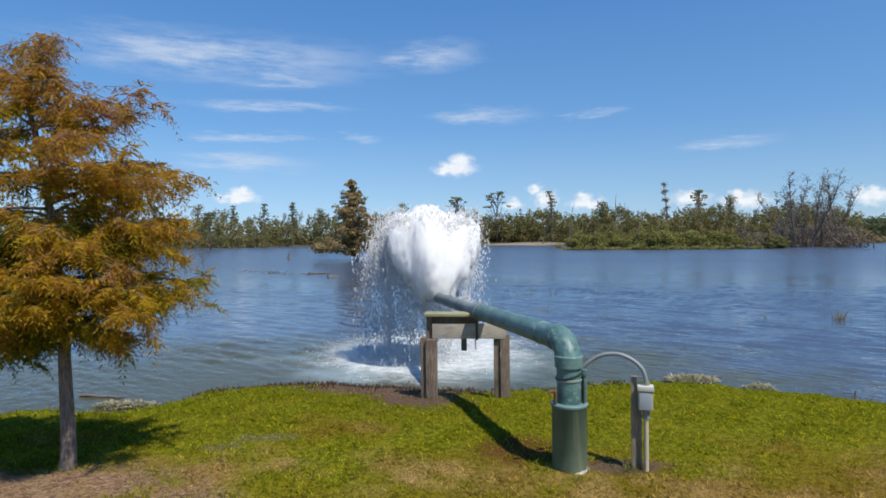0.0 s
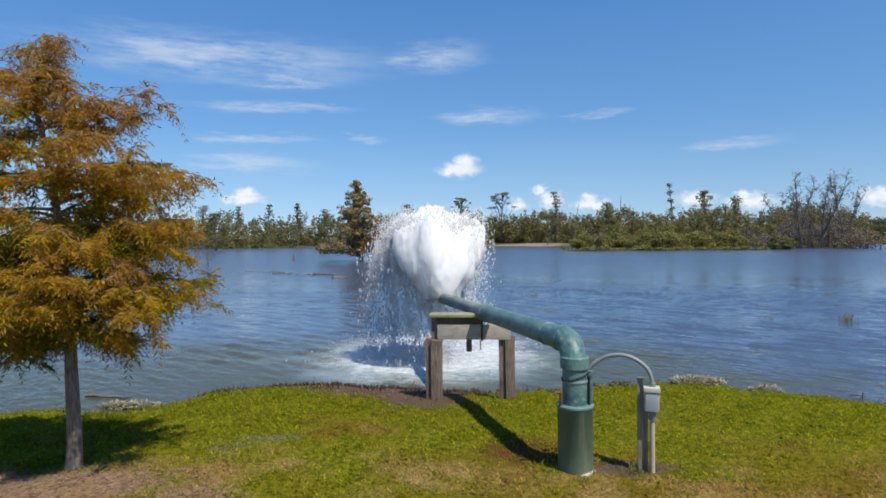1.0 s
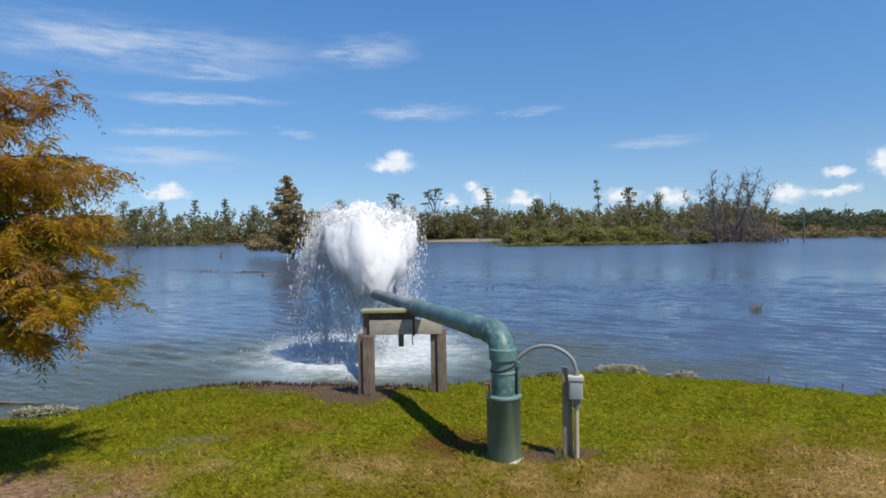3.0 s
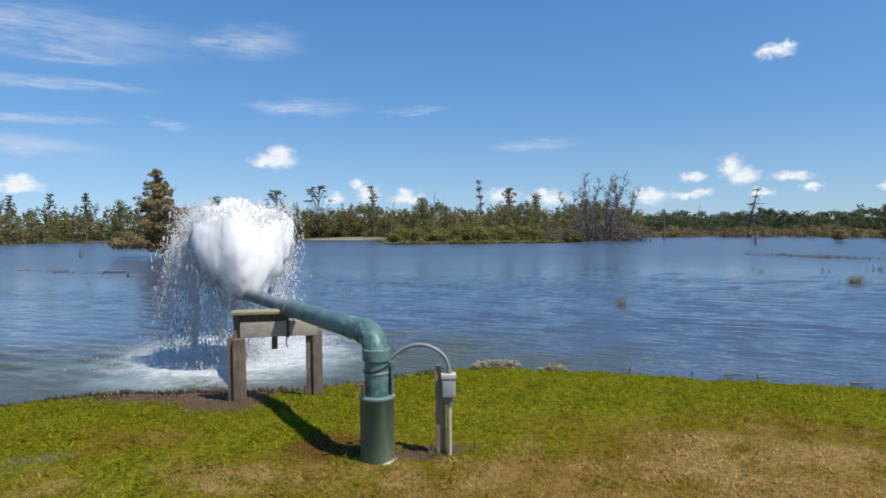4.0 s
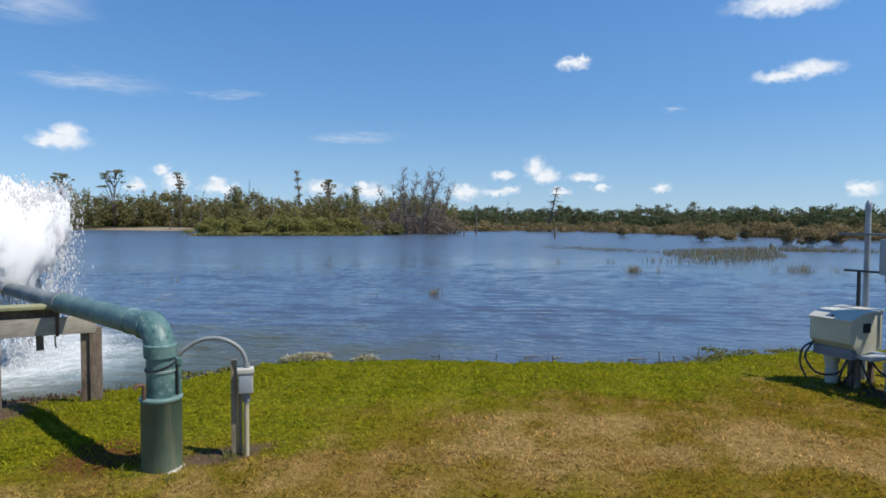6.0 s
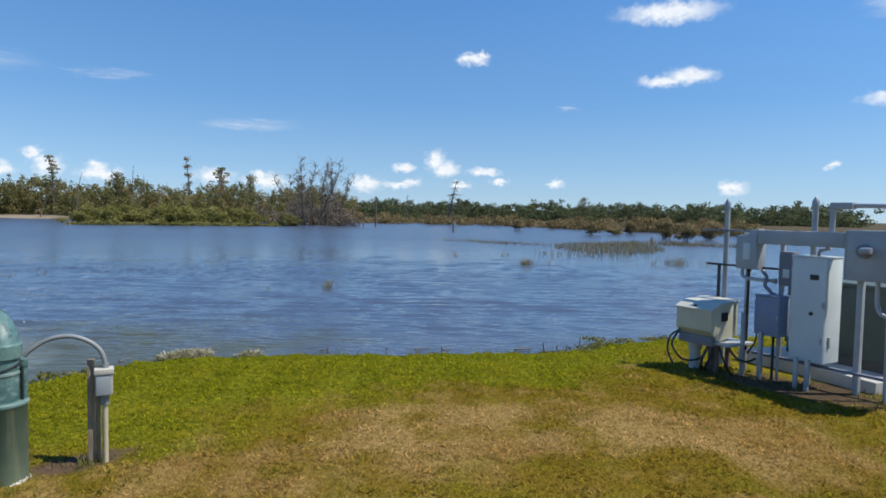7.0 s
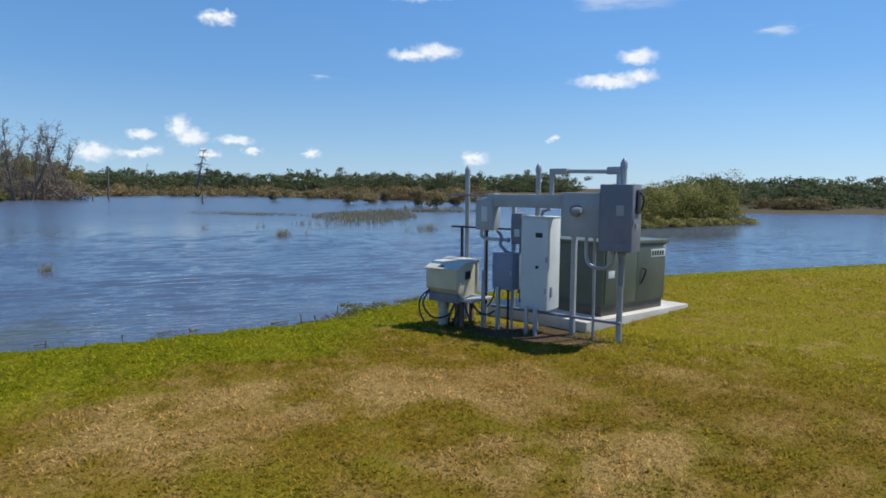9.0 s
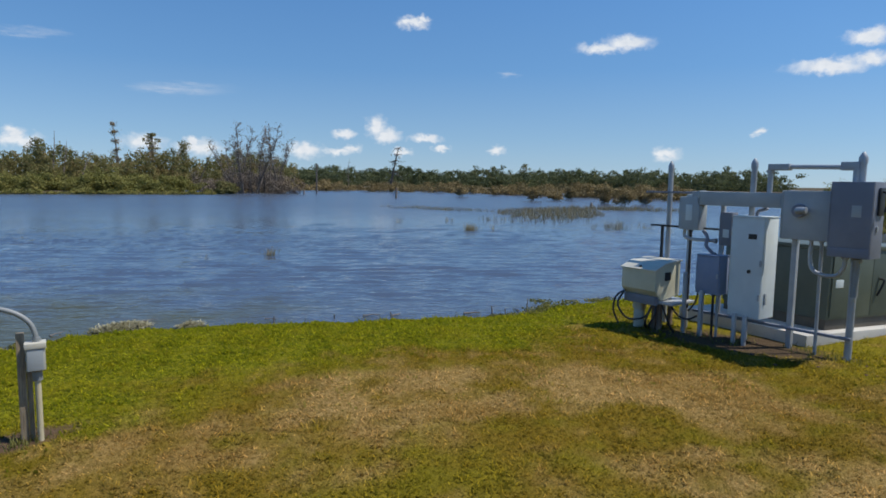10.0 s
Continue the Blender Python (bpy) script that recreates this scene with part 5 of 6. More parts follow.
def build_beige():
    root = thing("beige_control_box", "cream metal control box with sloping lid on a low stand", "control box", at_rack(1.93, -0.62, 0.36))
    w = 0.52
    # side outline: deep box whose front leans in below
    out = [(0.0, 0.14), (0.0, 0.40), (0.18, 0.47), (0.52, 0.50), (0.52, 0.06), (0.14, 0.0)]
    part("body", prism(BM(), out, 0.0, w, 0.008), MAT_BEIGE, root)
    part("lid", prism(BM(), [(-0.02, 0.395), (-0.02, 0.408), (0.18, 0.485), (0.54, 0.515), (0.54, 0.50), (0.18, 0.472)], -0.015, w + 0.015, 0.003), MAT_WHITE, root, "sun-bleached lid")
    part("lower_lip", box(BM(), 0.04, 0.3, 0.02, w - 0.02, -0.05, 0.06, 0.004), MAT_DARKGREY, root, "shadowed lower tray")
    part("vent", box(BM(), 0.19, 0.31, -0.010, -0.001, 0.26, 0.37, 0.003), MAT_BLACK, root, "dark side vent")
    part("lid_knob", tube(BM(), [(0.04, w * 0.5, 0.42), (0.035, w * 0.5, 0.445)], 0.018, 10), MAT_BLACK, root)
    part("shelf", box(BM(), 0.10, 0.60, -0.18, 0.20, -0.03, 0.0, 0.004), MAT_GALV, root)
    for x, y in ((0.16, 0.10), (0.50, 0.10), (0.16, 0.02)):
        part("leg", box(BM(), x, x + 0.05, y, y + 0.05, -0.55, -0.03, 0.003), MAT_TIMBER, root)
    pipe = thing("white_pipe_stub", "short white plastic pipe standing under the control box", "pipe", at_rack(2.30, -0.42, 0))
    part("stub", turned(BM(), [(0.07, -0.2), (0.07, 0.20), (0.085, 0.21), (0.085, 0.30), (0.07, 0.31)], 20), MAT_WHITE, pipe)
    loops = (
        [(-0.55, 2.42, 0.46), (-0.66, 2.50, 0.36), (-0.68, 2.52, 0.18), (-0.64, 2.46, 0.0)],
        [(-0.60, 2.40, 0.46), (-0.72, 2.42, 0.28), (-0.66, 2.30, 0.10), (-0.58, 2.10, 0.14), (-0.52, 2.02, 0.34)],
        [(-0.52, 2.00, 0.36), (-0.58, 2.04, 0.20), (-0.56, 2.10, 0.06), (-0.5, 2.12, -0.02)],
        [(-0.50, 1.98, 0.36), (-0.54, 1.98, 0.18), (-0.52, 2.06, 0.04), (-0.46, 2.08, -0.02)],
        [(-0.46, 1.94, 0.34), (-0.50, 1.84, 0.20), (-0.46, 1.80, 0.06), (-0.4, 1.78, -0.02)],
        [(-0.40, 1.86, 0.34), (-0.36, 1.76, 0.20), (-0.30, 1.66, 0.16), (-0.2, 1.60, 0.20)],
    )
    for p in loops:
        c = thing("hanging_cable", "black rubber cable looping under the control box", "cable", at_rack(p[0][1], p[0][0], p[0][2]), "cables under the control box")
        part("cable", tube(BM(), smooth_path([Vector(q) - Vector(p[0]) for q in p], 7), 0.013, 8), MAT_BLACK, c)


build_beige()

# ---- plants ----
def spray_mesh(anchors, dirs, sizes, tints, leaflets, seed, width=0.16, droop=0.5):
    """Feathery sprays: at each anchor a drooping twig with leaflets on both sides, as slim quads."""
    r = np.random.default_rng(seed)
    n = len(anchors)
    anchors, dirs = np.asarray(anchors), np.asarray(dirs)
    dirs = dirs / np.linalg.norm(dirs, axis=1, keepdims=True)
    side = np.cross(dirs, np.array([0, 0, 1.0]) + r.normal(0, 0.35, (n, 3)))
    side /= np.linalg.norm(side, axis=1, keepdims=True) + 1e-9
    V, T = [], []
    for k in range(leaflets):
        u = (k // 2 + 0.6) / (leaflets / 2)
        sgn = 1 if k % 2 else -1
        base = anchors + dirs * (u * sizes)[:, None] + np.array([0, 0, -1.0]) * (droop * u * u * sizes)[:, None]
        ln = sizes * r.uniform(0.28, 0.5, n) * (1.1 - 0.6 * u)
        d = side * sgn * 0.75 + dirs * 0.6 + np.array([0, 0, -0.45]) + r.normal(0, 0.25, (n, 3))
        d /= np.linalg.norm(d, axis=1, keepdims=True)
        w = np.cross(d, r.normal(0, 1, (n, 3)))
        w /= np.linalg.norm(w, axis=1, keepdims=True) + 1e-9
        wd = (ln * width)[:, None]
        V.append(np.stack([base - w * wd * 0.4, base + d * ln[:, None] * 0.5 - w * wd, base + d * ln[:, None], base + d * ln[:, None] * 0.5 + w * wd], 1))
        T.append(np.repeat(np.clip(tints + r.normal(0, 0.05, n), 0, 1)[:, None], 4, 1))
    V, T = np.stack(V, 1).reshape(-1, 3), np.stack(T, 1).ravel()
    return V, np.arange(len(V)).reshape(-1, 4), T


def limb_path(start, heading, length, rise, bend, r, n=7):
    """A crooked limb: places from the start outwards."""
    p, out = Vector(start), [Vector(start)]
    d = Vector((math.cos(heading), math.sin(heading), rise)).normalized()
    for _ in range(n - 1):
        d = (d + Vector((r.normal(0, bend), r.normal(0, bend), r.normal(0, bend * 0.6) - 0.03))).normalized()
        p = p + d * length / (n - 1)
        out.append(p.copy())
    return out


def build_cypress():
    r = np.random.default_rng(21)
    root = thing("cypress_tree", "young bald cypress with feathery orange and ochre foliage", "tree", pose(-3.31, 5.44, -0.03))
    trunk = [(0, 0, -0.15), (0.0, 0, 0.0), (0.01, 0, 0.25), (-0.01, 0.01, 0.8), (-0.03, 0.02, 1.3), (-0.09, 0.03, 2.0), (-0.18, 0.02, 2.7), (-0.28, 0.0, 3.2), (-0.40, 0, 3.62)]
    part("trunk", tube(BM(), smooth_path(trunk, 4), [0.078 + (0.0 if k > 5 else (5 - k) * 0.006) - 0.066 * min(1, k / 32) for k in range(33)], 16), MAT_BARK, root, "grey-brown trunk")
    A, D, S, T = [], [], [], []

    def sway(z):
        """The stem leans west towards its top."""
        return -0.32 * max(0.0, (z - 1.0) / 2.6) ** 1.3

    def foliage(path, size, dens, tone):
        for i in range(1, len(path)):
            seg = path[i] - path[i - 1]
            for _ in range(dens):
                p = path[i - 1] + seg * r.uniform(0, 1)
                off = Vector((r.normal(0, 0.6), r.normal(0, 0.6), r.normal(-0.1, 0.4)))
                d = (seg.normalized() * 0.9 + off).normalized()
                A.append(p), D.append(d), S.append(size * r.uniform(0.6, 1.3)), T.append(min(max(tone + r.normal(0, 0.13), 0), 1))

    def grow(z, heading, reach, rise, tone, dens=3, bend=0.12, size=0.165):
        u = (z - 1.15) / 2.4
        path = limb_path(Vector((sway(z), 0.01, z)), heading, reach, rise, bend, r)
        limb = bmesh.new()
        tube(limb, path, [0.019 * (1 - 0.85 * i / 6) * (1.15 - 0.6 * u) for i in range(7)], 6, False)
        for i in range(2, 7):
            # inner foliage greener and darker: the crown's inner shade put into its tone
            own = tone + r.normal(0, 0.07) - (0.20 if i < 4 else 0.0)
            for side in (-1, 1):
                h2 = heading + side * r.uniform(0.35, 1.1)
                tw = limb_path(path[i], h2, (0.10 + 0.27 * reach) * r.uniform(0.5, 1.1), r.uniform(-0.4, 0.25), 0.2, r, 5)
                tube(limb, tw, [0.005, 0.004, 0.003, 0.003, 0.002], 4, False)
                foliage(tw, size, dens, own)
            foliage(path[i - 1:i + 1], size, dens, own)
        part("limb", limb, MAT_BARK, root)

    # whorls with gaps between, wide below, thin and open near the top
    levels = ((1.30, 0.62, -0.10, 6), (1.44, 0.92, 0.10, 7), (1.62, 1.0, 0.10, 7), (1.80, 1.0, 0.14, 7), (1.98, 0.95, 0.18, 7), (2.20, 0.95, 0.20, 6),
              (2.44, 0.9, 0.28, 6), (2.70, 0.78, 0.38, 5), (2.96, 0.55, 0.5, 4), (3.16, 0.42, 0.6, 3), (3.34, 0.3, 0.8, 3))
    for k, (z, reach, rise, count) in enumerate(levels):
        u = k / 10
        for q in range(count):
            heading = 6.283 * (q + 0.5 * (k % 2)) / count + k * 0.35 + r.normal(0, 0.18)
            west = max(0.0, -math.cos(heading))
            # low west foliage greener, its shaded underside painted in by a darker tone
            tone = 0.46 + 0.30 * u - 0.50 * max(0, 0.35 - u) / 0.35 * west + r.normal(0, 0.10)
            grow(z + r.normal(0, 0.04), heading, reach * r.uniform(0.6, 1.0), rise + r.normal(0, 0.10), tone, 5 if u < 0.45 else (3 if u < 0.75 else 2))
    # long limbs on the open side; last two, low west, dark green for shade
    for z, heading, reach, rise, tone in ((1.44, 0.1, 0.95, 0.16, 0.38), (1.52, -0.3, 0.98, 0.18, 0.42), (1.66, 0.25, 1.05, 0.12, 0.52), (1.84, -0.15, 1.0, 0.12, 0.55), (2.06, 0.3, 0.98, 0.16, 0.5), (2.1, -0.35, 0.9, 0.2, 0.6), (2.30, 0.05, 1.02, 0.42, 0.55), (2.36, 0.5, 1.0, 0.36, 0.5),
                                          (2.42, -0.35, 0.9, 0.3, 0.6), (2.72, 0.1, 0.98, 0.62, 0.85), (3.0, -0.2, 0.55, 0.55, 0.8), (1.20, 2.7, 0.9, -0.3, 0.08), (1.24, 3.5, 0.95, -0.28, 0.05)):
        grow(z, heading, reach, rise, tone, 4, 0.07)
    for heading, rise in ((0.3, 2.2), (2.6, 3.5), (-0.4, 1.4)):
        grow(3.42, heading, 0.42, rise, 0.85, 2, 0.16, 0.13)
    # bare twigs where the leaves have gone
    for z, heading, reach, rise in ((2.75, 0.6, 0.8, 0.7), (2.95, 0.0, 0.72, 0.8), (3.15, -0.6, 0.5, 0.9), (3.2, 1.8, 0.5, 1.0), (3.3, 2.9, 0.5, 1.2), (3.4, 0.2, 0.42, 1.6), (2.6, 3.6, 0.8, 0.6)):
        grow(z, heading, reach, rise, 0.9, 0, 0.12)
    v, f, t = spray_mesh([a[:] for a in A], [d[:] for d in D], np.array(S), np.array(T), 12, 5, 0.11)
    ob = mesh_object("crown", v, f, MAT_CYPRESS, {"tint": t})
    ob.parent = root
    tagged(ob, "feathery orange-brown crown", kind="stuff")


build_cypress()


def leaf_cloud(centres, radii, count, size, tint, seed):
    """Loose leaf clumps filling lumpy ellipsoids. centres, radii: rows of x y z."""
    r = np.random.default_rng(seed)
    centres, radii = np.asarray(centres, float), np.asarray(radii, float)
    pick = r.choice(len(centres), count, p=np.prod(radii, 1) ** (2 / 3) / (np.prod(radii, 1) ** (2 / 3)).sum())
    d = r.normal(0, 1, (count, 3))
    d /= np.linalg.norm(d, axis=1, keepdims=True)
    q = r.uniform(0.35, 1.0, count) ** 0.6 * (0.8 + 0.3 * np.sin(d[:, 0] * 5 + pick) * np.cos(d[:, 2] * 6 + pick * 2))
    p = centres[pick] + d * radii[pick] * q[:, None]
    s = size * r.uniform(0.5, 1.4, count)
    face = d + np.array([0, 0, 0.35]) + r.normal(0, 0.55, (count, 3))
    a = np.cross(face, r.normal(0, 1, (count, 3)))
    a /= np.linalg.norm(a, axis=1, keepdims=True) + 1e-9
    b = np.cross(face, a)
    b /= np.linalg.norm(b, axis=1, keepdims=True) + 1e-9
    a, b = a * s[:, None], b * (s * r.uniform(0.35, 0.8, count))[:, None]
    V = np.stack([p - a, p - b * 0.8, p + a, p + b], 1).reshape(-1, 3)
    # upper side of each clump tinted lighter: light from above put into colour
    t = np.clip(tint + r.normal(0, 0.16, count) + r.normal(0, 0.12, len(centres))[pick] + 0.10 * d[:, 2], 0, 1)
    return V, np.arange(4 * count).reshape(-1, 4), np.repeat(t, 4)


def leafy_tree(name, label, x, y, h, spread, mat, tint, seed, form="round", count=420, leaf=0.33, group="", z=None):
    """A tree with a tapered trunk, limbs and a crown of loose clumps."""
    r = np.random.default_rng(seed)
    z = float(height(np.array([x]), np.array([y]))[0]) if z is None else z
    root = thing(name, label, "tree", pose(x, y, z, 0, 0, r.uniform(0, 360)), group)
    bm = bmesh.new()
    lean = r.normal(0, 0.03, 2) * h
    spine = [Vector((lean[0] * u * u, lean[1] * u * u, h * 0.97 * u - 0.3 * (u == 0))) for u in (0, 0.15, 0.3, 0.5, 0.7, 0.85, 1.0)]
    girth = {"flat": 0.013, "pine": 0.013}.get(form, 0.024)
    tube(bm, spine, [girth * h * (1.1 - u) for u in (0, 0.15, 0.3, 0.5, 0.7, 0.85, 1.0)], 7, False)
    cs, rs = [], []
    levels = {"round": 9, "flat": 7, "pine": 8, "cone": 34}[form]
    for k in range(levels):
        u = k / (levels - 1)
        for j in range({"flat": 4, "cone": 4}.get(form, 3)):
            a = r.uniform(0, 6.28)
            squash = 0.7
            if form == "round":
                zz, out, rad = h * (0.28 + 0.62 * u), spread * (1 - (2 * u - 0.8) ** 2 * 0.5) * r.uniform(0.2, 0.65), h * 0.11
            elif form == "cone":
                zz, out, rad = h * (0.09 + 0.88 * min(1.0, max(0.0, u + r.normal(0, 0.05)))), spread * (1.02 - u) ** 0.75 * r.uniform(0.1, 1.0), h * (0.10 - 0.065 * u)
            elif form == "pine":
                zz, out, rad = h * (0.5 + 0.46 * u), spread * (1.1 - 0.7 * u) * r.uniform(0.1, 0.9), h * 0.055
            else:
                zz, out, rad, squash = h * (0.70 + 0.28 * u**0.6), spread * (1.15 - 0.75 * u) * r.uniform(0.25, 1.0), h * 0.055, 0.4
            c = Vector((math.cos(a) * out, math.sin(a) * out, zz)) + Vector((lean[0] * u, lean[1] * u, 0))
            cs.append(c[:])
            rs.append((rad * r.uniform(0.8, 1.7), rad * r.uniform(0.8, 1.7), rad * squash * r.uniform(0.7, 1.3)))
            s = spine[min(6, 2 + int(4 * u))]
            s = Vector((s.x, s.y, min(s.z, zz - 0.1 * h)))
            tube(bm, [s, s.lerp(c, 0.5) + Vector((0, 0, 0.02 * h)), c], [0.008 * h, 0.005 * h, 0.002 * h], 5, False)
    part("trunk", bm, MAT_DEADWOOD, root)
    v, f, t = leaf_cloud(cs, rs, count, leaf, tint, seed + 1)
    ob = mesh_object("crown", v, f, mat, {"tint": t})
    ob.parent = root
    tagged(ob, kind="stuff")
    return root


def bare_tree(name, label, x, y, h, spread, seed, limbs=14, twigs=9, leaves=0, z=None, group="", drop=0.0, thick=1.0, wood=None, rise=6.0, lift=0.0, leaf_mat=None):
    """A leafless tree: forked trunk, crooked limbs and fine twigs."""
    r = np.random.default_rng(seed)
    z = float(height(np.array([x]), np.array([y]))[0]) if z is None else z
    root = thing(name, label, "tree", pose(x, y, z), group)
    wood = wood or MAT_SNAG
    bm = bmesh.new()
    spine = [Vector((0, 0, -0.4))] + limb_path((0, 0, 0), r.uniform(0, 6.28), h * 0.95, rise, 0.05, r, 8)
    tube(bm, spine, [thick * 0.017 * h * (1.05 - 0.9 * k / 8) for k in range(9)], 7, False)
    part("trunk", bm, wood, root)
    ends = []
    for k in range(limbs):
        bm = bmesh.new()
        i = 2 + int((k / limbs) * 6.9)
        p = limb_path(spine[min(i, 8)], r.uniform(0, 6.28), spread * r.uniform(0.5, 1.0) * (1.1 - 0.5 * k / limbs), r.uniform(0.3, 1.3) - drop + lift, 0.22, r, 6)
        tube(bm, p, [thick * 0.0065 * h * (1 - 0.8 * j / 5) for j in range(6)], 5, False)
        for _ in range(twigs):
            j = r.integers(1, 6)
            q = limb_path(p[j], r.uniform(0, 6.28), spread * r.uniform(0.15, 0.42), r.uniform(-0.1, 1.2) - drop, 0.28, r, 4)
            tube(bm, q, [thick * h * w for w in (0.0022, 0.0018, 0.0013, 0.0008)], 3, False)
            ends.append(q[-1][:])
        part("limb", bm, wood, root)
    if leaves:
        v, f, t = leaf_cloud(ends, [(0.05 * h,) * 3] * len(ends), leaves, 0.010 * h, 0.5, seed + 2)
        ob = mesh_object("sparse_leaves", v, f, leaf_mat or MAT_RUSSET, {"tint": t})
        ob.parent = root
        tagged(ob, kind="stuff")
    return root

# ---- far shore ----
def polar(az, r):
    return r * math.sin(radians(az)), r * math.cos(radians(az))


def woods(name, label, rows, mat, leaf, per, seed):
    """A belt of woodland: rows of (degrees, metres, crown height, crown radius)."""
    r = np.random.default_rng(seed)
    cs, rs = [], []
    for az, d, h, rad in rows:
        x, y = polar(az, d)
        g = float(height(np.array([x]), np.array([y]))[0])
        for k in range(7):
            cs.append((x + r.normal(0, rad * 0.45), y + r.normal(0, rad * 0.45), g + h * (0.08 + 0.135 * k) * r.uniform(0.9, 1.03)))
            q = rad * r.uniform(0.6, 1.05) * (1.2 - 0.125 * k)
            rs.append((q, q, h * 0.16))
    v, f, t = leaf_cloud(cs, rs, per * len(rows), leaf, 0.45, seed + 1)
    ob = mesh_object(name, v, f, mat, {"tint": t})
    return tagged(ob, label, "woodland", kind="stuff")


def belt(a0, a1, step, d0, d1, h0, h1, rad, seed):
    r = np.random.default_rng(seed)
    rows, a = [], a0
    while a < a1:
        rows.append((a + r.normal(0, step * 0.3), r.uniform(d0, d1), r.uniform(h0, h1) * (1.0 + 0.12 * math.sin(a * 0.9)), rad * r.uniform(0.7, 1.25)))
        a += step * r.uniform(0.6, 1.4)
    return rows


woods("west_woods", "mixed green swamp woodland behind the far shore", belt(-40, 33.5, 0.42, 178, 205, 6.8, 9.6, 2.9, 1) + belt(-40, 33.5, 0.5, 205, 240, 8.6, 11.2, 3.4, 2), MAT_WOODS, 0.345, 390, 31)
woods("centre_woods", "olive and rust woodland behind the islet", belt(10.5, 32.6, 0.34, 150, 176, 5.6, 8.6, 2.7, 3) + belt(3, 10.5, 0.34, 166, 178, 6.2, 9.2, 2.7, 4), MAT_WOODS, 0.27, 680, 33)
woods("north_woods", "dark green tree line beyond the marsh", belt(32, 74.8, 0.34, 215, 245, 5.0, 6.8, 4.6, 5) + belt(32, 74.2, 0.40, 250, 290, 6.8, 8.4, 5.4, 6), MAT_FARWOODS, 0.44, 430, 35)
woods("east_woods", "low dark woodland on the nearby shore", belt(84, 118, 0.62, 74, 88, 1.9, 2.9, 2.3, 7) + belt(84, 118, 0.62, 92, 112, 2.6, 3.7, 2.7, 8), MAT_FARWOODS, 0.17, 850, 37)


def thicket(name, label, centres, h, rad, mat, leaf, count, seed, tint=0.5):
    r = np.random.default_rng(seed)
    cs, rs = [], []
    for x, y in centres:
        g = float(height(np.array([x]), np.array([y]))[0])
        hh = h * r.uniform(0.5, 1.18) * (0.82 + 0.4 * float(lump_noise(np.array([x]), np.array([y]), 0.22, seed)[0]))
        for k in range(3):
            q = rad * r.uniform(0.6, 1.1)
            cs.append((x + r.normal(0, rad * 0.4), y + r.normal(0, rad * 0.4), max(g, WATER_Z) + hh * (0.2 + 0.28 * k)))
            rs.append((q, q, hh * 0.3))
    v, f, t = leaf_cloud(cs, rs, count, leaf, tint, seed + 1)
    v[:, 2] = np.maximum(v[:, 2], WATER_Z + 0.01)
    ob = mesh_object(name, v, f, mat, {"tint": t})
    return tagged(ob, label, "shrubs", kind="stuff")


def islet_spots(k, count, seed, edge=0.95):
    r = np.random.default_rng(seed)
    cx, cy, rx, ry, turn = ISLETS[k]
    c, s = math.cos(radians(turn)), math.sin(radians(turn))
    out = []
    for _ in range(count):
        q, a = math.sqrt(r.uniform(0, 1)) * edge, r.uniform(0, 6.28)
        u, v = rx * q * math.cos(a), ry * q * math.sin(a)
        out.append((cx + u * c - v * s, cy + u * s + v * c))
    return out


thicket("islet_thicket", "yellow-green willow thicket on the islet", islet_spots(0, 120, 1), 2.8, 1.3, MAT_THICKET, 0.13, 60000, 41)
thicket("dark_brush", "grey-brown brush under the bare trees", islet_spots(1, 60, 2, 1.1) + [polar(32.2 + 0.12 * k, 106 + (k * 7) % 5) for k in range(11)], 3.6, 1.6, MAT_BRUSH, 0.13, 22000, 43, 0.5)
thicket("point_bush", "dark olive bush at the tip of the islet", [polar(27.3 + 0.35 * k, 101 + k % 2) for k in range(4)], 3.0, 1.25, MAT_WOODS, 0.12, 6000, 44, 0.25)
thicket("east_islet_thicket", "green and yellow willow thicket on the near islet", islet_spots(2, 95, 3, 0.98), 2.3, 0.95, MAT_THICKET, 0.06, 60000, 45, 0.5)
thicket("waterside_plants", "bright low plants along the islet's edge", [(15 + 0.45 * k, 96.2 - 0.144 * k) for k in range(8, 66)], 0.7, 0.7, MAT_THICKET, 0.12, 7000, 47, 0.6)
thicket("waterside_plants", "pale low plants along the near islet's edge", [(36.0 + 0.3 * k, 5.4 - 0.17 * k + 0.3 * math.sin(k * 1.7)) for k in range(31)], 0.55, 0.45, MAT_THICKET, 0.055, 7000, 48, 0.8)


def marsh_shrubs(count, a0, a1, near, far, seed):
    """Uneven rows of low shrubs; near and far: metres away at a few bearings, and how deep the belt is."""
    r = np.random.default_rng(seed)
    pts = []
    for _ in range(count):
        az = r.uniform(a0, a1)
        pts.append(polar(az, np.interp(az, *near) * (1 + r.uniform(0, 1) * far)))
    return pts


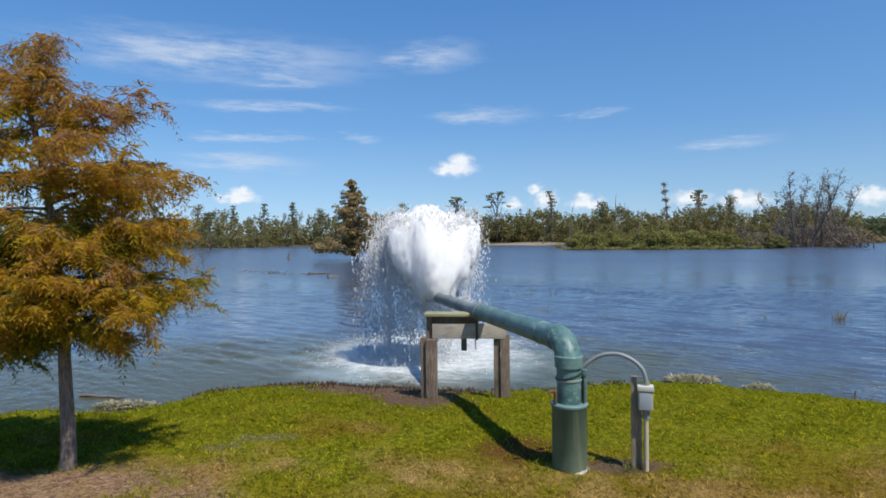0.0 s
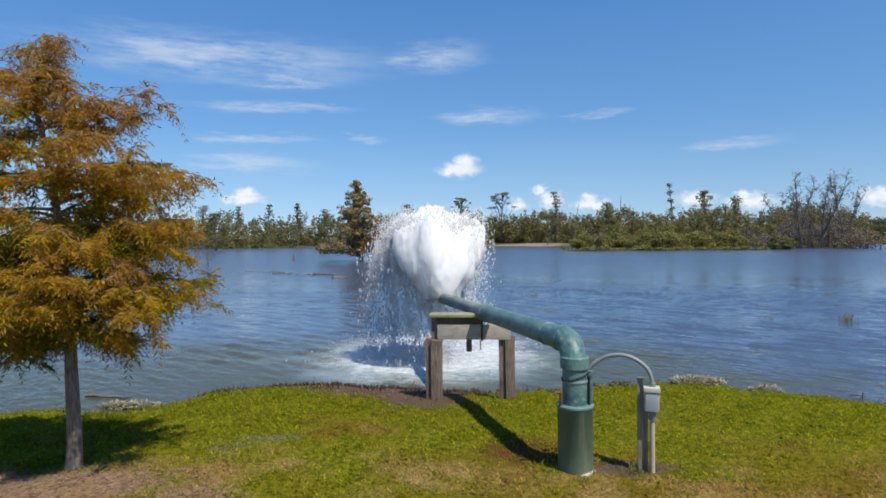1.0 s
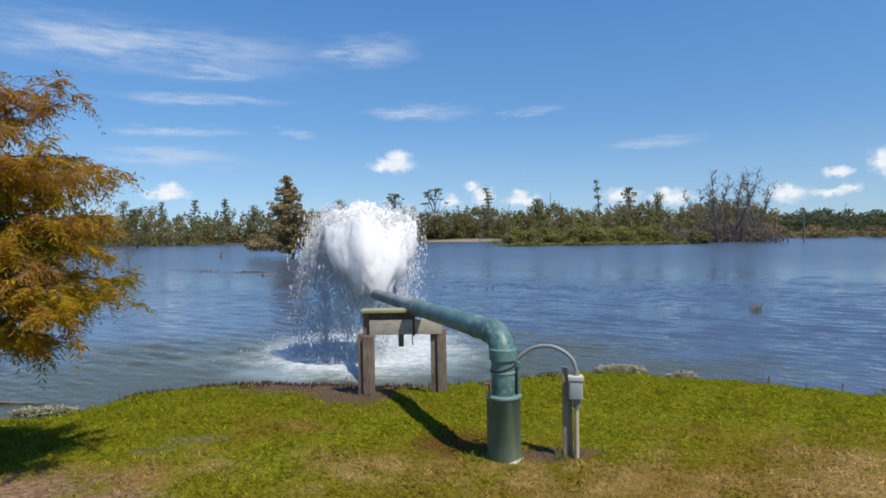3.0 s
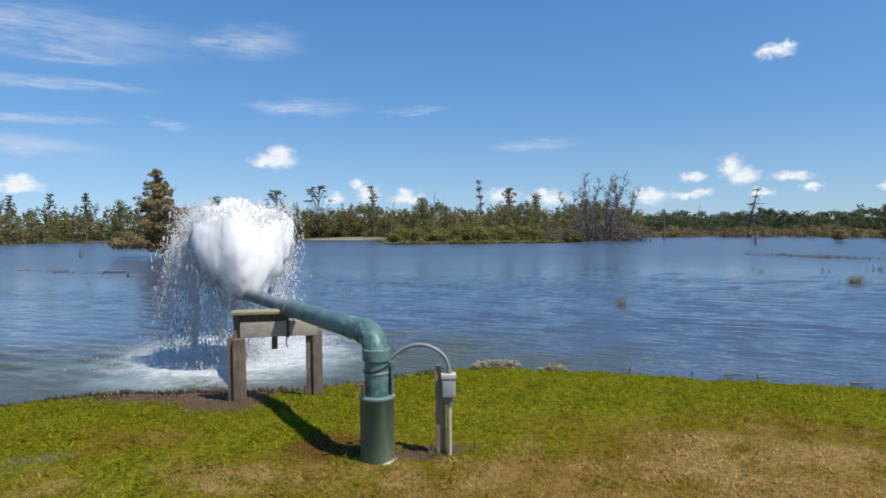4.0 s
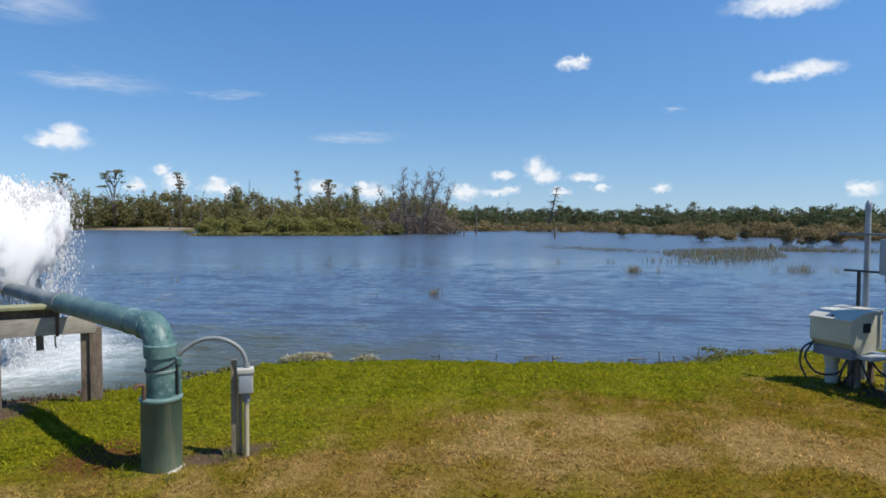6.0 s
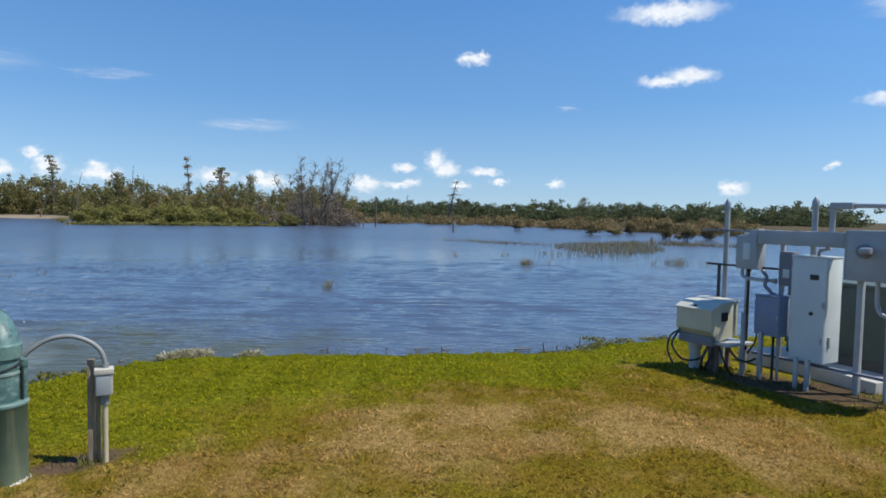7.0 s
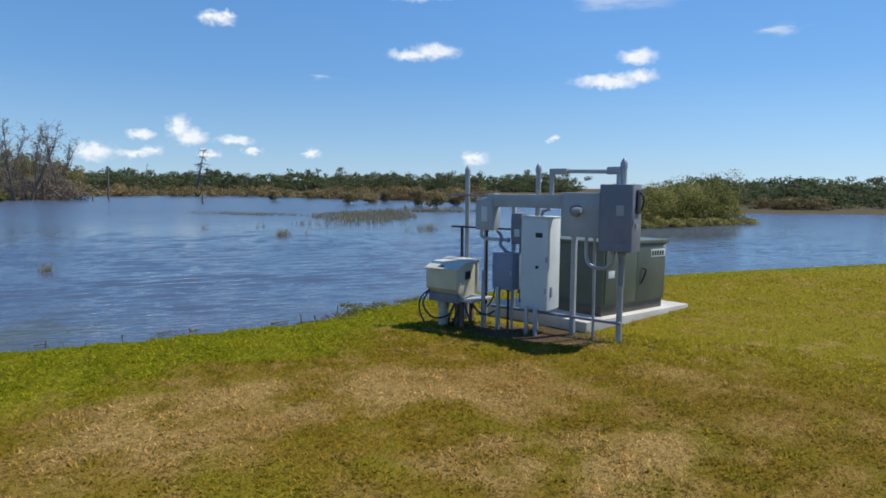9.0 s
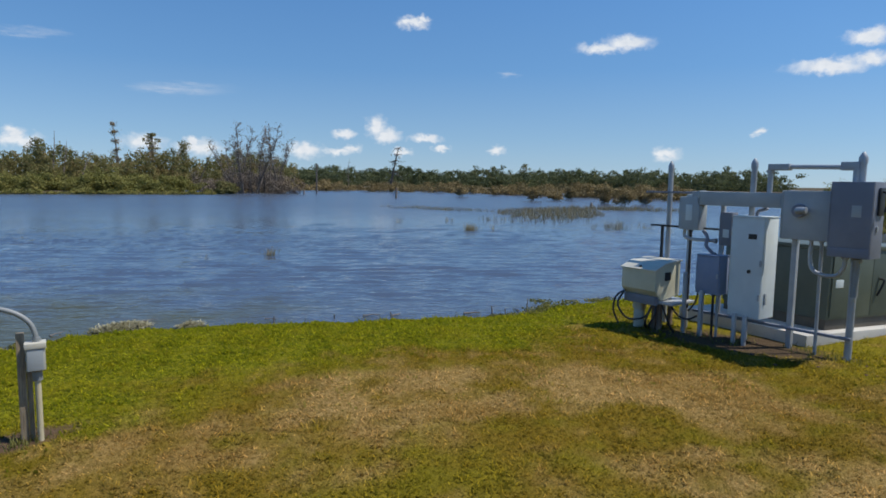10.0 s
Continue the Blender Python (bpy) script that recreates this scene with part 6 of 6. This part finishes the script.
thicket("marsh_shrubs", "rusty brown shrubs standing in the far marsh", marsh_shrubs(210, 33, 69, ((33, 48, 55, 69), (142, 132, 112, 92)), 0.22, 51), 2.3, 1.7, MAT_RUSSET, 0.17, 52000, 53)
thicket("marsh_shrubs", "low russet shrubs before the woods", marsh_shrubs(20, 89.2, 94.5, ((88, 98), (70, 71)), 0.05, 52), 1.4, 1.1, MAT_RUSSET, 0.09, 8000, 54, 0.25)
for k, (az, d, h) in enumerate(((55.0, 82, 2.4), (61.2, 74, 2.3), (62.9, 65, 1.8), (48.6, 98, 2.0), (58.4, 92, 2.2), (57.0, 84, 1.3), (51.5, 112, 2.0), (64.6, 74, 2.0))):
    x, y = polar(az, d)
    root = thing("marsh_bush", "single round rusty bush standing in the water", "bush", pose(x, y, WATER_Z), "bushes in the marsh")
    rb = np.random.default_rng(60 + k)
    cs = [(rb.normal(0, 0.55), rb.normal(0, 0.4), h * rb.uniform(0.22, 0.72)) for _ in range(9)]
    v, f, t = leaf_cloud(cs, [(0.75, 0.75, h * 0.26)] * 9, 1700, 0.10, 0.42, 60 + k)
    v[:, 2] = np.maximum(v[:, 2], 0.0)
    ob = mesh_object("crown", v, f, MAT_RUSSET, {"tint": t})
    ob.parent = root
    bm = bmesh.new()
    for j in range(7):
        a = j * 0.9
        tube(bm, [(math.cos(a) * 0.12, math.sin(a) * 0.12, -0.5), (math.cos(a) * 0.3, math.sin(a) * 0.3, h * 0.4), (math.cos(a) * 0.5, math.sin(a) * 0.5, h * 0.7)], [0.03, 0.02, 0.01], 5, False)
    part("stem", bm, MAT_DEADWOOD, root)

# trees that stand out of the woods
SPECIAL = ((4.9, 172, 13.9, 4.0, "flat", 0.3), (9.9, 160, 13.0, 1.9, "pine", 0.3), (22.3, 170, 12.6, 3.0, "flat", 0.4),
           (1.3, 176, 13.0, 3.4, "flat", 0.5), (24.6, 166, 11.2, 2.0, "round", 0.25), (-13.5, 190, 12.8, 1.6, "pine", 0.2), (-16.0, 192, 12.6, 2.2, "pine", 0.25),
           (-18.6, 190, 12.2, 1.8, "pine", 0.3), (-21.5, 188, 12.8, 3.6, "round", 0.6), (-24.6, 190, 11.6, 3.0, "flat", 0.4), (-11.2, 188, 11.4, 2.4, "round", 0.4),
           (-3.6, 184, 12.4, 2.6, "round", 0.35), (14.2, 164, 10.6, 2.0, "round", 0.15), (54.2, 236, 9.2, 4.2, "round", 0.3), (51.3, 236, 8.2, 3.8, "round", 0.1))
for k, (az, d, h, sp, form, tint) in enumerate(SPECIAL):
    x, y = polar(az, d)
    leafy_tree("swamp_tree", {"flat": "tall flat-topped cypress above the woods", "pine": "slim tall tree with a tufted crown", "round": "rounded tree above the woods"}[form],
               x, y, h, sp, MAT_WOODS, tint, 100 + k, form, {"flat": 800, "pine": 700, "round": 1300}[form], 0.2, "trees above the woods")
x, y = polar(-7.9, 63.5)
leafy_tree("lake_cypress", "rusty brown bald cypress standing in the lake", x, y, 8.2, 3.9, MAT_LAKE_CYPRESS, 0.5, 140, "cone", 11000, 0.14, z=WATER_Z)
x, y = polar(-20.4, 150)
leafy_tree("mossy_tree", "grey-green tree hung with moss before the far woods", x, y, 10.5, 5.0, MAT_WOODS, 0.2, 141, "round", 2200, 0.2)
r_bare = np.random.default_rng(77)
for k in range(16):
    az = 28.0 + 4.7 * (k + 0.5) / 16 + r_bare.normal(0, 0.12)
    x, y = polar(az, r_bare.uniform(105, 114))
    h = float(np.interp(az, (28.4, 29.4, 31, 32.6, 33.8), (8.8, 11.2, 11.6, 10.8, 9.0))) * r_bare.uniform(0.72, 1.08)
    bare_tree("bare_swamp_tree", "leafless grey-brown swamp tree with leaning trunk", x, y, h, h * 0.22, 150 + k, 14, 18, 300, group="bare trees on the point", thick=0.95, rise=r_bare.uniform(3.2, 9.0), lift=1.3, leaf_mat=MAT_BRUSH)
for k, (az, d, h, sp) in enumerate(((9.0, 150, 9.0, 1.6), (15.1, 155, 12.2, 0.6), (15.9, 158, 10.4, 1.5), (17.0, 150, 9.0, 1.0), (11.3, 150, 10.0, 0.4), (38.4, 205, 9.0, 1.6), (25.6, 150, 9.6, 0.9))):
    x, y = polar(az, d)
    bare_tree("dead_snag", "bleached dead snag standing at the wood's edge", x, y, h, sp, 170 + k, 7, 3, group="dead snags", thick=1.2, wood=MAT_STAKE if k in (0, 6) else None, rise=(3.0, 9.0, 5.0)[k % 3])
x, y = polar(42.1, 160)
bare_tree("lone_dead_tree", "lone dead conifer with level branches", x, y, 11.4, 3.0, 181, 24, 4, 260, drop=0.78, thick=1.9, wood=MAT_DEADWOOD)
x, y = polar(19.6, 168)
bare_tree("spire_tree", "thin ragged spire of a dying cypress above the woods", x, y, 15.8, 1.35, 182, 60, 6, 1000, drop=0.75, thick=1.25, wood=MAT_DEADWOOD)
x, y = polar(-21.0, 56)
bare_tree("drowned_bush", "grey drowned bush standing in the lake", x, y, 2.0, 1.5, 190, 14, 9, 1100, z=WATER_Z, drop=0.6, leaf_mat=MAT_WOODS)
x, y = polar(-22.6, 57)
bare_tree("drowned_bush", "grey drowned bush standing in the lake", x, y, 2.3, 1.7, 191, 14, 9, 1100, z=WATER_Z, drop=0.5, leaf_mat=MAT_WOODS)
x, y = polar(35.6, 112)
post = thing("utility_pole", "plain weathered wooden pole standing in the lake", "pole", pose(x, y, WATER_Z))
part("shaft", tube(BM(), [(0, 0, -1), (0, 0, 2.5), (0.05, 0, 5.2)], [0.14, 0.13, 0.11], 10), MAT_DEADWOOD, post)
for az, d, h in ((34.5, 104, 0.8), (-13.9, 70, 0.7), (42.7, 88, 1.5), (60.2, 60, 0.5)):
    x, y = polar(az, d)
    stump = thing("stump", "broken grey stump standing in the lake", "stump", pose(x, y, WATER_Z), "stumps in the lake")
    part("stem", tube(BM(), [(0, 0, -0.6), (0.02, 0, h * 0.6), (0.06, 0.02, h)], [0.16, 0.13, 0.06], 9), MAT_DEADWOOD, stump)


# ---- reeds and tufts in the lake ----
def reed_blades(x, y, z, h0, h1, w, seed, tint=0.5):
    r = np.random.default_rng(seed)
    n = len(x)
    h, a, b = r.uniform(h0, h1, n), r.uniform(0, 6.28, n), r.uniform(0, 6.28, n)
    d = np.c_[np.cos(a), np.sin(a), 0 * a] * w / 2
    base = np.c_[x, y, np.full(n, z) if np.isscalar(z) else z]
    tip = base + np.c_[np.cos(b) * h * 0.35, np.sin(b) * h * 0.35, h]
    mid = base + np.c_[np.cos(b) * h * 0.08, np.sin(b) * h * 0.08, h * 0.55]
    V = np.stack([base - d, base + d, mid + d * 0.9, mid - d * 0.9, mid - d * 0.9, mid + d * 0.9, tip + d * 0.15, tip - d * 0.15], 1).reshape(-1, 3)
    return V, np.arange(8 * n).reshape(-1, 4), np.repeat(np.clip(tint + r.normal(0, 0.2, n), 0, 1), 8)


def reed_bed(name, label, cx, cy, rx, ry, turn, n, h0, h1, w, seed, gaps=-0.35, mat=MAT_REED):
    r = np.random.default_rng(seed)
    q, a = np.sqrt(r.uniform(0, 1, n)), r.uniform(0, 6.28, n)
    u, v = rx * q * np.cos(a), ry * q * np.sin(a)
    keep = lump_noise(u * 1.1, v * 2.0, 0.9, seed) + 0.6 * lump_noise(u, v, 4.1, seed + 3) > gaps + q * 0.5
    u, v = u[keep], v[keep]
    c, s = math.cos(radians(turn)), math.sin(radians(turn))
    V, F, T = reed_blades(cx + u * c - v * s, cy + u * s + v * c, WATER_Z - 0.05, h0, h1, w, seed + 1)
    return tagged(mesh_object(name, V, F, mat, {"tint": T}), label, "reeds", kind="stuff")


reed_bed("reed_bed", "straw-coloured reeds in the shallow marsh", 39.8, 26.2, 8.6, 3.9, 33.5, 10000, 0.08, 0.38, 0.020, 61)
reed_bed("reed_bed", "thin band of straw-coloured reeds in open water", 37.4, 35.2, 6.4, 1.7, 96, 4200, 0.05, 0.34, 0.020, 63, 0.05)
reed_bed("reed_bed", "sparse reeds round the marsh edge", 30.6, 21.0, 3.4, 1.8, -50, 420, 0.2, 0.5, 0.022, 65)
reed_bed("reed_bed", "sparse reeds behind the marsh", 50.0, 26.0, 6.0, 2.2, -60, 2200, 0.2, 0.5, 0.03, 66)
reed_bed("floating_debris", "low brown floating weed and sticks on the lake", -10.8, 41.2, 6.2, 1.0, -47, 2600, 0.01, 0.16, 0.035, 67, 0.05, MAT_BRUSH)
reed_bed("floating_debris", "faint patch of drowned weed near the lake's middle", -5.4, 21.8, 1.0, 0.35, -10, 320, 0.02, 0.10, 0.012, 68, -0.35, MAT_BRUSH)


def tuft(label, x, y, h, n, spread, seed, tint=0.75):
    r = np.random.default_rng(seed)
    V, F, T = reed_blades(r.normal(0, spread, n), r.normal(0, spread, n), -0.05, h * 0.4, h, 0.007 + 0.0003 * math.hypot(x, y), seed, tint)
    root = thing("grass_tuft", label, "plant", pose(x, y, WATER_Z), "grass tufts in the lake")
    ob = mesh_object("blade_clump", V, F, MAT_REED, {"tint": T})
    ob.parent = root
    tagged(ob, kind="stuff")
    return root


for k, (x, y, h, n, s) in enumerate(((10.0, 15.8, 0.36, 60, 0.07), (22.0, 18.7, 0.46, 130, 0.16), (23.2, 18.3, 0.38, 14, 0.06), (28.8, 15.1, 0.5, 120, 0.3), (30.2, 14.2, 0.4, 26, 0.2), (27.6, 15.6, 0.45, 10, 0.05),
                                     (23.5, 25.0, 0.3, 14, 0.1), (26.5, 24.0, 0.35, 20, 0.15), (8.4, 16.4, 0.2, 8, 0.1), (3.2, 24.0, 0.35, 18, 0.25), (4.2, 24.3, 0.3, 10, 0.12), (6.3, 26.0, 0.2, 8, 0.1))):
    tuft("small straw-green grass tuft rising from the lake", x, y, h, n, s, 200 + k)

# ---- waterline: sprigs, dry weed, driftwood, stakes ----
def build_sprigs():
    r = np.random.default_rng(91)
    n = 900
    x = r.uniform(-6, 12, n)
    x = np.where(r.uniform(0, 1, n) < 0.75, np.round(x * 0.9 + 0.3 * np.sin(x * 5)) / 0.9 + r.normal(0, 0.16, n), x)
    y = np.interp(x, SHORE[:, 0], SHORE[:, 1]) + r.normal(0.02, 0.14, n)
    V, F, T = reed_blades(x, y, np.maximum(height(x, y), WATER_Z - 0.02) - 0.01, 0.02, 0.13, 0.007, 92, 0.3)
    tagged(mesh_object("waterside_sprigs", V, F, MAT_THICKET, {"tint": T}), "thin green sprigs along the waterline", "weeds", kind="stuff")
    n = 2300
    x = np.where(r.uniform(0, 1, n) < 0.75, r.uniform(-3.6, 0.9, n), r.uniform(-6, 3, n))
    y = np.interp(x, SHORE[:, 0], SHORE[:, 1]) + 0.06 - np.abs(r.normal(0.0, 0.27, n)) * (0.7 + 1.1 * (lump_noise(x, 0 * x, 3.0, 4) > 0))
    V, F, T = reed_blades(x, y, height(x, y) - 0.01, 0.01, 0.085, 0.012, 93, 0.4)
    tagged(mesh_object("dead_weeds", V, F, MAT_DEADWEED, {"tint": T}), "dead reddish-brown weeds on the muddy bank", "weeds", kind="stuff")


MAT_DEADWEED = leafy("dead_red_weeds", [(0.0, (0.045, 0.022, 0.016)), (0.5, (0.11, 0.052, 0.032)), (0.85, (0.17, 0.10, 0.045)), (1.0, (0.20, 0.17, 0.04))], 0.3)


def weed_mat(label, x, y, rx, ry, n, seed):
    r = np.random.default_rng(seed)
    q, a = r.uniform(0, 1, n) ** 0.8, r.uniform(0, 6.28, n)
    px, py = rx * q * np.cos(a), ry * q * np.sin(a)
    h = (0.032 * (1 - q**2) + 0.008) * (0.5 + r.uniform(0, 1, n) + 0.7 * (lump_noise(px, py, 9.0, seed) > 0))
    d = r.uniform(0, 6.28, n)
    ln = r.uniform(0.03, 0.09, n)
    e = np.c_[np.cos(d) * ln, np.sin(d) * ln, r.normal(0, 0.02, n)]
    w = np.c_[-np.sin(d), np.cos(d), 0 * d] * 0.006
    c = np.c_[px, py, h * r.uniform(0.5, 1.0, n)]
    V = np.stack([c - e - w, c + e - w, c + e + w, c - e + w], 1).reshape(-1, 3)
    root = thing("weed_mat", label, "dry weed", pose(x, y, WATER_Z + 0.01), "dry weed mats")
    ob = mesh_object("dry_straw", V, np.arange(4 * n).reshape(-1, 4), MAT_STRAW, {"tint": np.repeat(r.uniform(0, 1, n), 4)})
    ob.parent = root
    tagged(ob, kind="stuff")


MAT_STRAW = leafy("bleached_weed", [(0.0, (0.18, 0.165, 0.08)), (0.5, (0.34, 0.31, 0.18)), (1.0, (0.54, 0.50, 0.35))], 0.2)
build_sprigs()
weed_mat("bleached dry weed heaped at the waterline", 3.75, 9.55, 0.42, 0.2, 900, 94)
weed_mat("bleached dry weed heaped at the waterline", 4.5, 8.98, 0.22, 0.1, 260, 95)
weed_mat("scattered dry weed on the bank", -4.35, 8.45, 0.45, 0.14, 500, 96)


def driftwood(label, x, y, length, radius, turn, seed, z=WATER_Z + 0.01):
    r = np.random.default_rng(seed)
    root = thing("driftwood", label, "stick", pose(x, y, z, 0, 0, turn), "driftwood along the bank")
    pts = [(length * (k / 6 - 0.5), r.normal(0, length * 0.03), 0.01 + r.normal(0, length * 0.012)) for k in range(7)]
    part("branch", tube(BM(), pts, [radius * (0.75 - 0.08 * k) for k in range(7)], 8), MAT_DEADWOOD, root)


for k, (x, y, ln, rad, turn) in enumerate(((-4.95, 9.0, 0.75, 0.035, -12), (-4.5, 8.75, 0.35, 0.02, 20), (6.9, 7.75, 0.28, 0.018, -25), (7.2, 7.5, 0.22, 0.022, 10), (8.2, 6.75, 0.3, 0.025, -30),
                                           (4.2, 9.75, 0.3, 0.018, -8), (3.0, 9.75, 0.25, 0.015, 30), (5.6, 8.6, 0.2, 0.015, -40), (-7.9, 39.8, 1.6, 0.14, -20), (-6.3, 36.2, 0.9, 0.16, 30), (8.95, 6.4, 0.18, 0.02, 60), (-1.5, 9.45, 0.3, 0.014, 5))):
    driftwood("dark wet driftwood stick at the waterline", x, y, ln, rad, turn, 300 + k)


def stake(x, y, h, seed):
    r = np.random.default_rng(seed)
    root = thing("stake", "thin dark stake standing at the waterline", "stake", pose(x, y, WATER_Z), "stakes at the waterline")
    h *= 0.6
    part("shaft", tube(BM(), [(0, 0, -0.2), (r.normal(0, 0.01), r.normal(0, 0.01), h * 0.6), (r.normal(0, 0.02), r.normal(0, 0.02), h)], [0.012, 0.011, 0.008], 7), MAT_DEADWOOD, root)


for k, (x, y, h) in enumerate(((5.55, 8.45, 0.16), (7.05, 7.45, 0.14), (8.35, 6.45, 0.26), (8.6, 6.35, 0.16), (6.35, 8.0, 0.12), (9.1, 6.3, 0.3), (-0.55, 9.3, 0.2))):
    stake(x, y, h, 330 + k)


def leaf_litter(label, x, y, rx, ry, n, seed):
    """Fallen needles and dry bits lying flat on bare soil."""
    r = np.random.default_rng(seed)
    q, a, d = np.sqrt(r.uniform(0, 1, n)), r.uniform(0, 6.28, n), r.uniform(0, 6.28, n)
    px, py = x + rx * q * np.cos(a), y + ry * q * np.sin(a)
    ln = r.uniform(0.010, 0.032, n)
    c = np.c_[px, py, height(px, py) + r.uniform(0.004, 0.012, n)]
    e = np.c_[np.cos(d) * ln, np.sin(d) * ln, r.normal(0, 0.004, n)]
    w = np.c_[-np.sin(d), np.cos(d), 0 * d] * r.uniform(0.002, 0.005, n)[:, None]
    V = np.stack([c - e, c - w, c + e, c + w], 1).reshape(-1, 3)
    tagged(mesh_object("leaf_litter", V, np.arange(4 * n).reshape(-1, 4), MAT_LITTER, {"tint": np.repeat(r.uniform(0, 1, n), 4)}), label, "leaf litter", kind="stuff")


MAT_LITTER = leafy("dry_needles", [(0.0, (0.10, 0.055, 0.032)), (0.5, (0.27, 0.150, 0.075)), (1.0, (0.44, 0.31, 0.19))], 0.1)
leaf_litter("dry orange needles strewn on the soil under the cypress", -3.3, 4.85, 1.5, 0.65, 4200, 97)
leaf_litter("dry bits of straw strewn on the muddy bank", -0.6, 8.6, 1.1, 0.6, 500, 98)


def build_stones():
    """Pebbles and clods on the bare ground by the posts."""
    r = np.random.default_rng(97)
    n = 260
    k = r.integers(0, 3, n)
    c = np.array([(-0.55, 8.3), (-3.4, 4.95), (8.15, 2.5)])[k] + r.normal(0, 1, (n, 2)) * np.array([(0.45, 0.25), (0.8, 0.3), (0.25, 0.7)])[k]
    z = height(c[:, 0], c[:, 1])
    v, f = blobs(np.c_[c, z], r.gamma(2, 0.006, n).clip(0.004, 0.03), r.uniform(0.4, 0.8, n), 98)
    tagged(mesh_object("clods", v, f, MAT_RUST, None), "small brown clods and pebbles on bare soil", "pebbles", kind="stuff")


build_stones()


def shore_clump(x, y, h, rad, n, seed):
    root = thing("weed_clump", "leafy yellow-green weed clump at the waterline", "weeds", pose(x, y, float(height(np.array([x]), np.array([y]))[0])), "weed clumps by the rack")
    r = np.random.default_rng(seed)
    cs = [(r.normal(0, rad * 0.6), r.normal(0, rad * 0.5), h * r.uniform(0.2, 0.7)) for _ in range(6)]
    v, f, t = leaf_cloud(cs, [(rad * 0.6, rad * 0.5, h * 0.35)] * 6, n, 0.022, 0.35, seed)
    v[:, 2] = np.maximum(v[:, 2], 0.0)
    ob = mesh_object("foliage", v, f, MAT_THICKET, {"tint": t})
    ob.parent = root
    tagged(ob, kind="stuff")


for k, (x, y, h, rad) in enumerate(((8.75, 6.05, 0.24, 0.28), (9.3, 6.0, 0.28, 0.34), (9.85, 5.85, 0.22, 0.3), (8.3, 6.2, 0.14, 0.22), (10.5, 5.75, 0.18, 0.3), (1.9, 9.0, 0.16, 0.22), (2.35, 9.1, 0.2, 0.2), (1.45, 8.95, 0.14, 0.2))):
    shore_clump(x, y, h * 0.5, rad, 420, 400 + k)


def post_weeds():
    """Uncut grass and weeds round the feet of posts, pad and pipe."""
    r = np.random.default_rng(120)
    feet = [(at_rack(y, x).translation[:2], s) for y, x, s in ((-0.065, 0, 0.10), (1.08, 0, 0.10), (2.21, 0, 0.12), (0.24, -0.06, 0.12), (1.06, -0.28, 0.08), (1.5, -0.28, 0.08), (1.9, -0.3, 0.16), (2.3, -0.42, 0.16), (0.45, 0.2, 0.14), (0.38, 0.9, 0.16))]
    feet += [((1.60, 5.24), 0.09), ((1.52, 5.2), 0.07), ((1.045, 5.42), 0.13), ((0.95, 5.12), 0.12), ((-0.2, 8.0), 0.16), ((0.75, 8.0), 0.14), ((-3.25, 5.5), 0.14)]
    x, y = [], []
    for (fx, fy), s in feet:
        n = 70
        x.append(fx + r.normal(0, s, n)), y.append(fy + r.normal(0, s, n))
    x, y = np.concatenate(x), np.concatenate(y)
    V, F, T = reed_blades(x, y, height(x, y) - 0.01, 0.02, 0.075, 0.009, 121, 0.45)
    tagged(mesh_object("post_weeds", V, F, MAT_THICKET, {"tint": T}), "uncut grass and weeds round posts and pads", "weeds", kind="stuff")


post_weeds()
